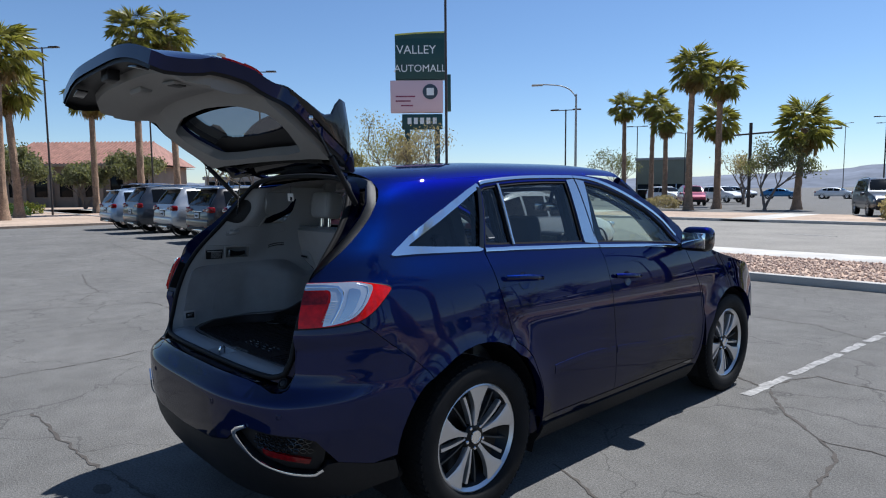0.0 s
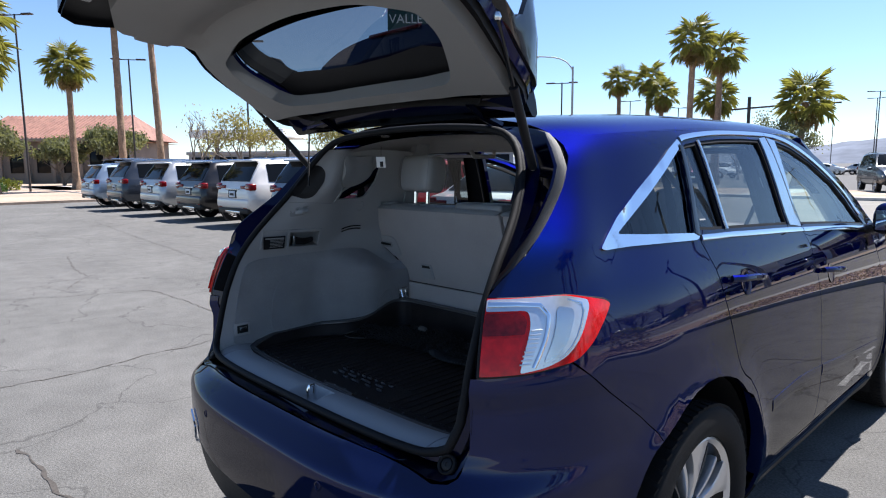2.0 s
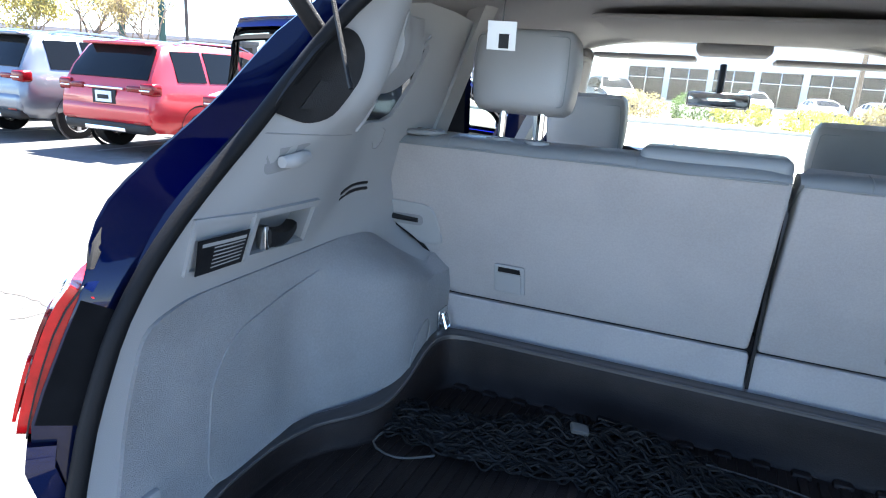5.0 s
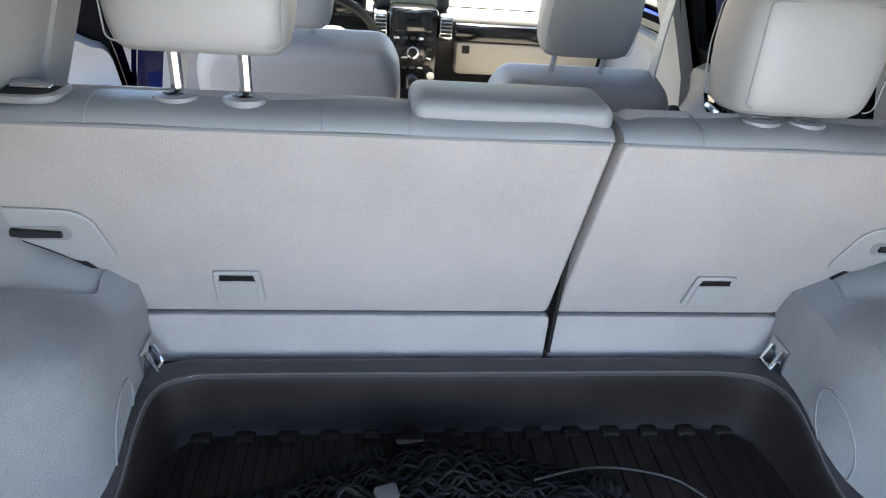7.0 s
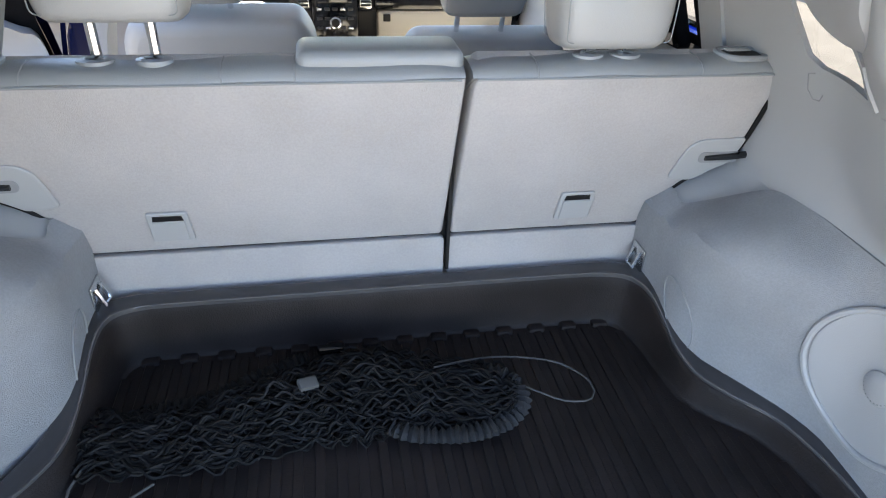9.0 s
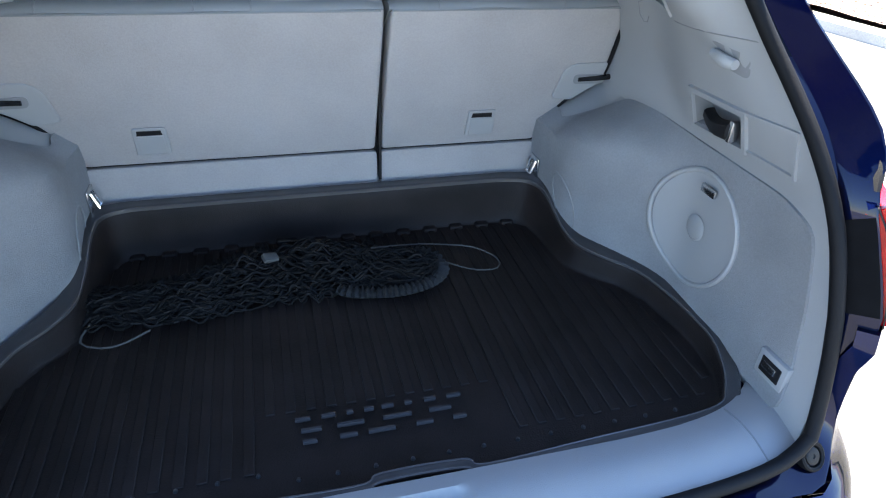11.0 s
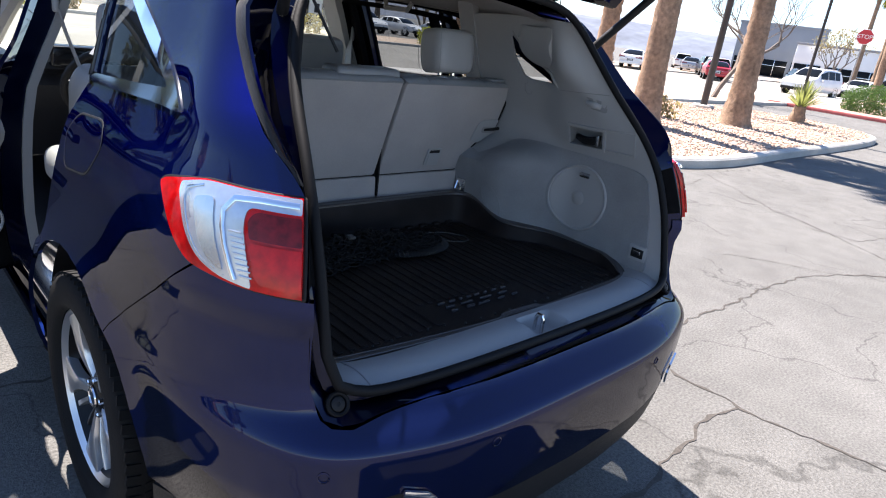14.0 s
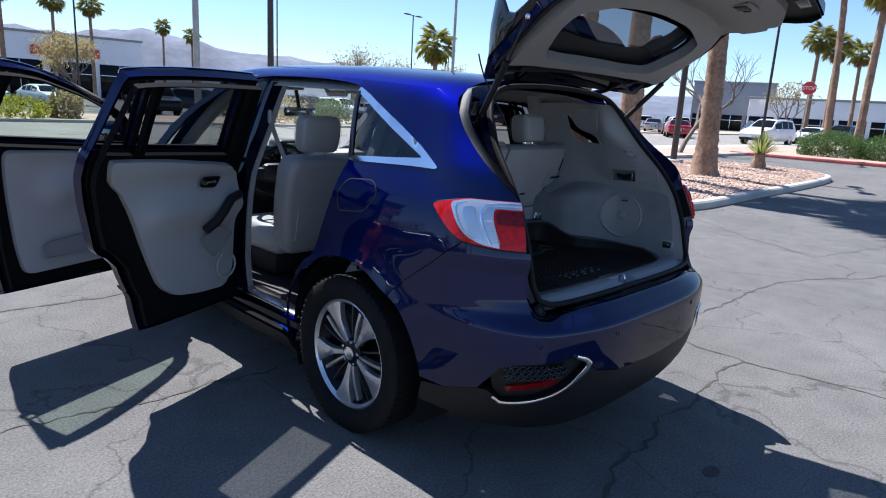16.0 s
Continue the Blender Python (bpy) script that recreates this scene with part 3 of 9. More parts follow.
FOG = [(-0.062, 0.557), (0.011, 0.588), (0.235, 0.568), (0.29, 0.545), (0.325, 0.49), (0.31, 0.435), (0.272, 0.398), (0.16, 0.412), (0.062, 0.452)]
BUMP_HALF = [(0.0, 0.752)] + [(to_s(q), v) for q, v in [(-0.315, 0.752), (-0.20, 0.752), (-0.082, 0.749), (0.018, 0.737), (0.096, 0.723), (0.137, 0.726), (0.152, 0.737)]]
right_top = [(to_s(q), v) for q, v in [(0.166, 0.797), (0.170, 0.90), (0.180, 0.972), (0.30, 0.977), (0.392, 0.992), (0.45, 0.951), (0.53, 0.890), (0.66, 0.797), (0.764, 0.716)]]
right_arch = [(to_s(q), v) for q, v in arc_pts(1.05, 0.455, 134, 172, 6)]
right_low = [(to_s(q), v) for q, v in [(0.50, 0.405), (0.36, 0.44)]] + [(to_s(q), v) for q, v in [(0.325, 0.49), (0.29, 0.545), (0.235, 0.568), (0.011, 0.588), (-0.062, 0.557)]] + [(to_s(-0.12), 0.515), (to_s(-0.25), 0.488)]
half = BUMP_HALF + right_top + right_arch + right_low + [(0.0, 0.475)]
bump_outline = [(s, v) for s, v in half] + [(-s, v) for s, v in half[::-1] if s > 0]
rear_bumper = part("rear_bumper", panel(bmesh.new(), tail, bump_outline, (), 0.0115, 0.03), PAINT, car, "glossy blue rear bumper")
low_half = [(0.0, 0.470), (to_s(-0.25), 0.483), (to_s(-0.12), 0.510), (to_s(-0.068), 0.552), (to_s(0.055), 0.447), (to_s(0.16), 0.405), (to_s(0.275), 0.390), (to_s(0.318), 0.43), (to_s(0.36), 0.435),
            (to_s(0.50), 0.400), (to_s(0.592), 0.40), (to_s(0.60), 0.31), (to_s(0.40), 0.27), (to_s(0.1), 0.25), (0.0, 0.25)]
part("lower_valance", panel(bmesh.new(), tail, low_half + [(-s, v) for s, v in low_half[::-1] if s > 0], (), 0.05, 0.03, -0.004), BLACK, rear_bumper, "black plastic lower valance")
for side in (1, -1):
    fog = [(side * to_s(q), v) for q, v in FOG]
    pod = part("reflector_pod", panel(bmesh.new(), tail, shrink(fog, 0.004), (), 0.04, 0.02, -0.022), BLACK, rear_bumper, "black mesh pocket with red reflector")
    bm = bmesh.new()
    for k in range(9):
        for j in range(3):
            q = 0.255 - 0.026 * k - 0.013 * (j % 2)
            v = 0.545 - 0.022 * j + 0.010 * k / 8
            ring = [(side * to_s(q + 0.012 * math.cos(a)), v + 0.010 * math.sin(a)) for a in (0, 1.05, 2.09, 3.14, 4.19, 5.24)]
            tube(bm, [tail(*p) + Vector((0, 0.016, 0)) for p in ring], 0.003, 4, loop=True)
    part("mesh_grille", bm, BLACK_GLOSS, pod)
    refl = [(side * to_s(q), v) for q, v in [(0.262, 0.456), (0.07, 0.502), (0.066, 0.482), (0.085, 0.470), (0.250, 0.434)]]
    part("reflector", panel(bmesh.new(), tail, refl, (), 0.03, 0.02, -0.012), RED_DARK, pod, "red reflector")
    line = [(side * to_s(q), v) for q, v in [(0.005, 0.592), (-0.062, 0.557), (-0.01, 0.50), (0.055, 0.450), (0.16, 0.408), (0.268, 0.395), (0.30, 0.415)]]
    part("chrome_trim", strip(bmesh.new(), tail, line, lambda t: 0.013 + 0.018 * math.exp(-((t - 0.22) / 0.12) ** 2), 0.003, thick=0.008), CHROME, pod, "chrome boomerang trim")
    for q, v in ((0.171, 0.647), (-0.214, 0.651)):
        c = tail(side * to_s(q), v)
        n = normal_of(tail, side * to_s(q), v)
        n = n if n.dot(c - MID) > 0 else -n
        m = Matrix.Translation(c) @ n.to_track_quat("Z", "Y").to_matrix().to_4x4()
        part("parking_sensor", lathe(bmesh.new(), [(0.013, -0.004), (0.013, 0.001), (0.010, 0.002), (0.009, 0.001)], 16, m), PAINT, rear_bumper)
# tail lamps on the body
def soft(pts, r, k=4):
    return [(p.x, p.y) for p in round_corners([(*p, 0) for p in pts], r, k)]


LAMP_FACE = soft(LAMP_OUT, [0.002, 0.01, 0.02, 0.02, 0.02, 0.03, 0.02, 0.01, 0.002])
for side in (1, -1):
    at = flank(side)
    swell = lambda p: 0.014 * max(0.0, 1 - ((p[0] - 0.33) / 0.22) ** 2)
    lamp = part("tail_lamp", panel(bmesh.new(), at, shrink(LAMP_FACE, 0.003), (), 0.02, 0.03, 0.003, crown=swell), RED_LENS, car, "red and clear tail lamp")
    clear = soft([(0.207, 1.142), (0.365, 1.142), (0.436, 1.128), (0.440, 1.112), (0.415, 1.052), (0.378, 1.012), (0.330, 0.992), (0.276, 0.984), (0.286, 1.03), (0.296, 1.085), (0.292, 1.118), (0.207, 1.118)],
                 [0.004, 0.02, 0.014, 0.014, 0.03, 0.03, 0.02, 0.006, 0.01, 0.02, 0.018, 0.004])
    cl = part("clear_lens", panel(bmesh.new(), at, clear, (), 0.014, 0.004, 0.006, crown=swell), CLEAR_LENS, lamp, "clear lens over silver reflector")
    part("light_guide", strip(bmesh.new(), at, [(0.210, 1.130), (0.27, 1.130), (0.312, 1.126), (0.330, 1.105), (0.324, 1.050), (0.302, 0.994)], 0.009, 0.019, thick=0.005), CHROME, lamp)
    part("light_guide", strip(bmesh.new(), at, [(0.375, 1.133), (0.414, 1.122), (0.420, 1.106), (0.400, 1.05), (0.366, 1.014), (0.320, 0.996)], 0.006, 0.016, thick=0.004), SATIN, lamp)
    part("reflector_bowl", panel(bmesh.new(), at, soft([(0.348, 1.122), (0.388, 1.114), (0.392, 1.098), (0.376, 1.045), (0.350, 1.014), (0.320, 1.000), (0.340, 1.05), (0.348, 1.09)], 0.012, 3), (), 0.014, 0.004, 0.0085, crown=swell), SATIN, lamp)
    for k in range(9):
        v = 1.075 - 0.009 * k
        part("lens_rib", strip(bmesh.new(), at, [(0.297 - 0.0028 * k, v), (0.318 - 0.0028 * k, v)], 0.0035, 0.020, thick=0.003), CLEAR_LENS, cl)
    part("brake_lens", panel(bmesh.new(), at, soft([(0.207, 1.113), (0.276, 1.113), (0.289, 1.098), (0.284, 1.068), (0.204, 1.067)], [0.003, 0.012, 0.015, 0.003, 0.003]), (), 0.014, 0.004, 0.008, crown=swell), RED_DARK, lamp, "deep red lens")
    part("indicator_lens", panel(bmesh.new(), at, soft([(0.204, 1.062), (0.283, 1.062), (0.272, 1.004), (0.262, 0.995), (0.201, 0.991)], [0.003, 0.004, 0.012, 0.012, 0.003]), (), 0.014, 0.004, 0.009, crown=swell), RED_LENS, lamp)
    part("lamp_gasket", strip(bmesh.new(), at, [*LAMP_FACE, LAMP_FACE[0]], 0.007, 0.0, thick=0.002), BLACK, lamp)

# opening of the tailgate: painted recess, rubber seal, inner edge
def opening(qv, dq, dy, top_y, top_z, low_y, low_z, dz=0.0):
    right = []
    for q, v in qv:
        p = skin(q + dq, v)
        right.append(Vector((p.x, p.y + dy, p.z + dz)))
    top = [Vector((right[-1].x * math.cos(a), right[-1].y + (top_y - right[-1].y) * math.sin(a), right[-1].z + (top_z - right[-1].z) * math.sin(a))) for a in (0.25, 0.5, 0.75, 1.0, 1.25, math.pi / 2)]
    low = [Vector((right[0].x * k, low_y + (right[0].y - low_y) * k ** 3, low_z + (right[0].z - low_z) * k ** 8)) for k in (0, 0.3, 0.6, 0.8, 0.92)]
    half = low + right + top
    ring = half + [Vector((-p.x, p.y, p.z)) for p in half[-2:0:-1]]
    return smooth_line(ring, 0.06, True)


EDGE = [(0.018, 0.741), (0.060, 0.732), (0.096, 0.727), (0.135, 0.730), (0.151, 0.741), (0.168, 0.797), (0.176, 0.90)] + GATE_EDGE[2:]
def resample(ring, n):
    ring = ring + [ring[0]]
    run = [0.0]
    for a, b in zip(ring, ring[1:]):
        run.append(run[-1] + (b - a).length)
    out, k = [], 0
    for i in range(n):
        d = run[-1] * i / n
        while run[k + 1] < d:
            k += 1
        s = (d - run[k]) / max(run[k + 1] - run[k], 1e-9)
        out.append(ring[k].lerp(ring[k + 1], s))
    return out


ring_out = resample(opening(EDGE, 0, 0.0, ROOF_REAR - 0.02, lerp_table(ROOF, 0.55) - 0.008, 0.083, 0.763), 120)
SEAL = [(0.0, 0.150, 0.772), (0.3, 0.153, 0.772), (0.5, 0.165, 0.773), (0.60, 0.182, 0.778), (0.645, 0.198, 0.80), (0.660, 0.222, 0.86), (0.660, 0.256, 0.99), (0.652, 0.315, 1.13), (0.632, 0.395, 1.24),
        (0.600, 0.492, 1.345), (0.552, 0.575, 1.46), (0.490, 0.622, 1.545), (0.40, 0.640, 1.585), (0.2, 0.648, 1.603), (0.0, 0.651, 1.608)]
ring_in = resample(smooth_line(SEAL + [(-a, b, c) for a, b, c in SEAL[-2:0:-1]], 0.06, True), 120)
def pillar(z):
    """Share of the rear pillar's crest at a height: none beside the lamp and at the roof."""
    return ease((z - 1.15) / 0.12) * ease((1.605 - z) / 0.07)


ring_crest = [p + Vector((math.copysign(0.004, p.x), -0.052, 0.004)) * pillar(p.z) for p in ring_out]
ring_mid = [a.lerp(b, 0.6) + Vector((0, 0.018, -0.004)) for a, b in zip(ring_crest, ring_in)]
ring_lip = [a + (b - a) * 0.06 + Vector((0, -0.004, 0)) * pillar(a.z) for a, b in zip(ring_crest, ring_in)]
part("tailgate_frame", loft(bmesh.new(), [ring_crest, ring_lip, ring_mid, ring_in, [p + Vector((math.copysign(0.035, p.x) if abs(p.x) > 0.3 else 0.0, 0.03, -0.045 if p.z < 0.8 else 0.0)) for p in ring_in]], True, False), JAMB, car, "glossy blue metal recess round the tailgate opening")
part("tailgate_seal", tube(bmesh.new(), [p + Vector((0, -0.009, 0)) for p in ring_in], 0.0115, 12, loop=True), RUBBER, car, "black rubber tailgate seal")
part("seal_lip", tube(bmesh.new(), [p.lerp(q, 0.14) + Vector((0, -0.002, 0)) for p, q in zip(ring_in, ring_mid)], 0.0055, 8, loop=True), RUBBER, car)
for side in (1, -1):
    rows = [i for i in range(120) if ring_out[i].x * side > 0.3 and 1.165 < ring_out[i].z < 1.60]
    part("pillar_channel", loft(bmesh.new(), [[ring_out[i], ring_out[i].lerp(ring_crest[i], 0.3) + Vector((-side * 0.006, 0, 0)), ring_out[i].lerp(ring_crest[i], 0.8) + Vector((-side * 0.005, 0, 0)), ring_crest[i]] for i in rows], False, False), BLACK, car, "black channel down the rear pillar")
for side in (1, -1):
    k = min(range(120), key=lambda i: (ring_mid[i] - Vector((side * 0.660, 0.175, 0.755))).length)
    n = (ring_mid[(k + 1) % 120] - ring_mid[k - 1]).cross(ring_out[k] - ring_in[k]).normalized()
    n = -n if n.y > 0 else n
    m = Matrix.Translation(ring_out[k].lerp(ring_in[k], 0.5) + n * 0.002) @ n.to_track_quat("Z", "Y").to_matrix().to_4x4()
    stop = part("bump_stop", lathe(bmesh.new(), [(0.025, -0.012), (0.025, 0.002), (0.022, 0.004), (0.018, 0.002), (0.0165, -0.004), (0.0, -0.004)], 24, m), RUBBER, car, "black rubber bump stop")
    part("stop_button", lathe(bmesh.new(), [(0.0145, -0.006), (0.0145, 0.001), (0.012, 0.0025), (0.004, 0.0025), (0.003, 0.001), (0.0, 0.001)], 24, m), BLACK, stop)
    # black plate between lamp and seal
    rows = [i for i in range(120) if ring_mid[i].x * side > 0.3 and 0.975 < ring_mid[i].z < 1.135]
    part("lamp_plate", loft(bmesh.new(), [[ring_out[i].lerp(ring_mid[i], 0.12) + Vector((0, -0.004, 0)), ring_mid[i] + Vector((0, -0.006, 0)), ring_mid[i].lerp(ring_in[i], 0.72) + Vector((0, -0.008, 0)), ring_mid[i].lerp(ring_in[i], 0.72) + Vector((0, 0.01, 0))] for i in rows], False, False), DOOR_BLACK, car, "black plastic plate beside the lamp")

# floor pan and cabin floor
part("underbody", boxes(((0, 2.35, 0.27), (1.50, 3.9, 0.06), 0.02), ((0, 0.55, 0.40), (1.15, 0.75, 0.28), 0.05)), BLACK, car)
part("cabin_floor", boxes(((0, 2.25, 0.42), (1.52, 1.95, 0.04), 0.01), ((0, 2.1, 0.50), (0.22, 1.7, 0.14), 0.03)), BLACK, car, "black cabin carpet")

# wheels
def rim_mesh():
    bm = bmesh.new()
    lathe(bm, [(0.236, -0.11), (0.242, 0.030), (0.240, 0.042), (0.233, 0.046), (0.228, 0.040), (0.220, 0.030)], 48)
    return bm


def spoke(bm, a, r0, r1, w0, w1, z0, z1, t=0.02, skew=0.0, flare=1.0):
    d, n = Vector((math.cos(a), math.sin(a), 0)), Vector((-math.sin(a), math.cos(a), 0))
    rings = []
    for k in range(7):
        s = k / 6
        r, w, z = r0 + (r1 - r0) * s, w0 + (w1 - w0) * s ** flare, z0 + (z1 - z0) * s + 0.006 * math.sin(math.pi * s)
        c = d * r + n * skew * s
        rings.append([c + n * w * u + Vector((0, 0, z + h)) for u, h in ((-0.5, -t), (-0.5, -0.003), (-0.42, 0), (0.42, 0), (0.5, -0.003), (0.5, -t))])
    loft(bm, rings)


TAU = 2 * math.pi
wheel = new("wheel")
wheel.parent = car
bm = lathe(bmesh.new(), [(0.252, -0.10), (0.262, -0.112), (0.305, -0.117), (0.345, -0.108), (0.362, -0.095), (0.3655, -0.06), (0.3655, 0.05), (0.362, 0.080), (0.350, 0.091), (0.338, 0.095), (0.310, 0.098), (0.282, 0.095), (0.268, 0.088), (0.258, 0.075)], 64)
part("tyre", bm, TYRE, wheel, "black road tyre", 60)
bm = bmesh.new()
for k in range(64):
    for z, sk in ((-0.075, 0.2), (-0.03, -0.15), (0.02, 0.15), (0.068, -0.2)):
        a = TAU * (k + 0.3 * (z > 0)) / 64
        box(bm, (0, 0, 0), (0.010, 0.024, 0.034), 0.0, pose(0.3625 * math.cos(a), 0.3625 * math.sin(a), z) @ Euler((0, 0, a)).to_matrix().to_4x4() @ Euler((sk, 0, 0)).to_matrix().to_4x4())
part("tread", bm, TYRE, wheel)
part("rim", rim_mesh(), RIM_SILVER, wheel, "machined alloy rim")
part("rim_barrel", lathe(bmesh.new(), [(0.238, -0.11), (0.222, 0.03), (0.19, -0.02), (0.10, -0.04), (0.05, -0.04), (0.0, -0.04)], 40), RIM_DARK, wheel, "dark grey rim pockets")
part("brake_disc", lathe(bmesh.new(), [(0.05, -0.035), (0.155, -0.035), (0.155, -0.05), (0.05, -0.05)], 40), RIM_GREY, wheel)
for k in range(5):
    a = TAU * k / 5 + TAU / 4
    bm = bmesh.new()
    spoke(bm, a, 0.050, 0.232, 0.020, 0.135, 0.020, 0.038, 0.03, 0.0, 2.4)
    part("spoke", bm, RIM_SILVER, wheel)
    bm = bmesh.new()
    spoke(bm, a + 0.36, 0.055, 0.205, 0.010, 0.017, 0.016, 0.026, 0.03, 0.01)
    part("narrow_spoke", bm, RIM_SILVER, wheel)
    bm = bmesh.new()
    spoke(bm, a + 0.72, 0.055, 0.222, 0.006, 0.010, 0.006, 0.014, 0.02)
    part("thin_spoke", bm, RIM_GREY, wheel)
part("hub", lathe(bmesh.new(), [(0.068, -0.01), (0.066, 0.012), (0.05, 0.022), (0.036, 0.024), (0.034, 0.028), (0.0, 0.029)], 32), RIM_DARK, wheel)
part("hub_cap", lathe(bmesh.new(), [(0.033, 0.026), (0.031, 0.032), (0.026, 0.033), (0.025, 0.031), (0.0, 0.031)], 28), CHROME, wheel, "chrome ringed hub cap")
for k in range(5):
    a = TAU * (k + 0.5) / 5 + TAU / 4
    part("lug_nut", lathe(bmesh.new(), [(0.009, 0.01), (0.009, 0.026), (0.006, 0.029), (0.0, 0.029)], 6, pose(0.054 * math.cos(a), 0.054 * math.sin(a), 0)), CHROME, wheel)
for ob in wheel.children:
    if ob.name.split(".")[0] in ("rim", "rim_barrel", "spoke", "narrow_spoke", "thin_spoke"):
        ob.data.transform(Matrix.Diagonal((1.075, 1.075, 1, 1)))
    if ob.name.split(".")[0] not in ("tyre", "tread", "brake_disc"):
        ob.data.transform(Matrix.Translation((0, 0, 0.030)))
wheel.matrix_basis = pose(0.812, 1.05, 0.365, 0, 90, 0) @ pose(0, 0, 0, 0, 0, 14)
for x, y, turn, spin in ((0.812, 3.735, 0, 40), (-0.812, 1.05, 180, -24), (-0.812, 3.735, 180, 10)):
    copy_thing(wheel, pose(0, 0, 0, 0, 0, 0) @ pose(x, y, 0.365, 0, 0, turn) @ pose(0, 0, 0, 0, 90, 0) @ pose(0, 0, 0, 0, 0, spin))

# doors
def hinge(side, y, degrees):
    x = side * 0.87
    return Matrix.Translation((x, y, 0)) @ pose(0, 0, 0, 0, 0, degrees) @ Matrix.Translation((-x, -y, 0))


def edge_frame(bm, at, outline, hole_list, lift0, lift1):
    panel(bm, at, outline, hole_list, 0.06, 0.0, lift0)
    return panel(bm, at, outline, hole_list, 0.06, abs(lift1 - lift0), lift1)


def door(side, kind, open_by):
    at = flank(side)
    outline, panes = (REAR_DOOR, [REAR_GLASS, REAR_FIXED]) if kind == "rear" else (FRONT_DOOR, [FRONT_GLASS])
    skin_part = part(kind + "_door", panel(bmesh.new(), at, shrink(outline, 0.002), panes, 0.045, 0.045), PAINT, car, "open blue %s door" % kind if open_by else "closed blue %s door" % kind)
    d = skin_part
    for i, pane in enumerate(panes):
        part("window_glass", panel(bmesh.new(), at, shrink(pane, -0.014), (), 0.07, 0.004, -0.012), GLASS_PRIVACY if kind == "rear" else GLASS_FRONT, d, "dark privacy glass" if kind == "rear" else "green tinted glass")
        part("window_seal", panel(bmesh.new(), at, shrink(pane, -0.002), (shrink(pane, 0.010),), 0.05, 0.012, -0.004), RUBBER, d)
    # inner shell of the door and its trim
    part("door_frame", edge_frame(bmesh.new(), at, shrink(outline, 0.022), [shrink(p, 0.004) for p in panes], -0.045, -0.075), DOOR_BLACK, d, "black inner door frame")
    if kind == "rear":
        trim = [(1.68, 0.485), (1.60, 0.55), (1.51, 0.75), (1.41, 0.98), (1.30, 1.15), (1.245, 1.225), (1.60, 1.212), (2.02, 1.182), (2.10, 1.11), (2.122, 0.95), (2.122, 0.74), (2.112, 0.54), (2.04, 0.45), (1.84, 0.46)]
        hx = (1.87, 1.083)
        grip = [(1.825, 0.820), (1.89, 0.862), (1.935, 0.92), (1.985, 0.982), (2.065, 1.0)]
        pocket = [(1.83, 0.76), (1.96, 0.82), (2.08, 0.76), (1.94, 0.64)]
        spk = (2.045, 0.575, 0.072)
    else:
        trim = [(2.30, 0.44), (2.27, 0.62), (2.24, 0.90), (2.22, 1.10), (2.21, 1.185), (2.60, 1.165), (3.03, 1.13), (3.10, 1.02), (3.16, 0.86), (3.19, 0.62), (3.14, 0.46)]
        hx = (2.92, 1.04)
        grip = [(2.72, 0.90), (2.80, 0.95), (2.88, 1.0), (2.96, 1.02), (2.99, 1.0)]
        pocket = [(2.40, 0.62), (2.85, 0.66), (2.85, 0.54), (2.40, 0.52)]
        spk = (2.97, 0.60, 0.09)
    rounded = [(p.x, p.y) for p in round_corners([(*p, 0) for p in trim], 0.05, 3)]
    def swell(p):
        return -0.055 * math.exp(-((p[1] - 0.93) / 0.075) ** 2) / (1 + math.exp(-(p[0] - (1.50 if kind == "rear" else 2.45)) / 0.025)) - 0.012 * math.exp(-((p[1] - 1.17) / 0.05) ** 2)
    t = part("door_trim", panel(bmesh.new(), at, rounded, (), 0.045, -0.03, -0.105, crown=swell), TRIM, d, "light grey door trim")
    on = lambda a, b, l: (lambda q, n: q - (n if n.dot(q - MID) > 0 else -n) * l)(at(a, b), normal_of(at, a, b))
    cup = [(p.x, p.y) for p in round_corners([(hx[0] - 0.075, hx[1] - 0.028, 0), (hx[0] + 0.045, hx[1] - 0.040, 0), (hx[0] + 0.075, hx[1] + 0.03, 0), (hx[0] - 0.05, hx[1] + 0.042, 0)], 0.025, 4)]
    part("handle_cup", panel(bmesh.new(), at, cup, (), 0.03, 0.006, -0.130), BLACK_GLOSS, d)
    part("inner_handle", tube(bmesh.new(), [on(hx[0] - 0.05, hx[1] - 0.006, 0.142), on(hx[0] - 0.02, hx[1] - 0.004, 0.146), on(hx[0] + 0.02, hx[1] - 0.002, 0.142)], 0.012, 8), CHROME, d, "chrome inner door handle")
    part("grab_handle", tube(bmesh.new(), [on(a, b, 0.172 + 0.02 * math.sin(math.pi * i / 4)) for i, (a, b) in enumerate(grip)], 0.024, 10), BLACK, d, "black grab handle")
    part("door_pocket", panel(bmesh.new(), at, [(p.x, p.y) for p in round_corners([(*p, 0) for p in pocket], 0.03, 3)], (), 0.04, 0.006, -0.131, crown=swell), POCKET, d)
    ring = [on(spk[0] + spk[2] * math.cos(a), spk[1] + spk[2] * math.sin(a), 0.118) for a in [TAU * i / 24 for i in range(24)]]
    part("speaker_grille", tube(bmesh.new(), ring, 0.006, 6, loop=True), TRIM, d)
    # outer handle and bright mouldings
    hq = 1.40 if kind == "rear" else 2.33
    hv = 1.075 if kind == "rear" else 0.995
    off = lambda a, b, l: on(a, b, -l)
    bm = bmesh.new()
    pts = [off(hq - 0.13 + 0.26 * i / 8, hv + 0.014 - 0.026 * i / 8, 0.012 + 0.030 * math.sin(math.pi * i / 8) ** 0.6) for i in range(9)]
    tube(bm, pts, 0.012, 8)
    part("door_handle", bm, PAINT, d, "body-coloured door handle")
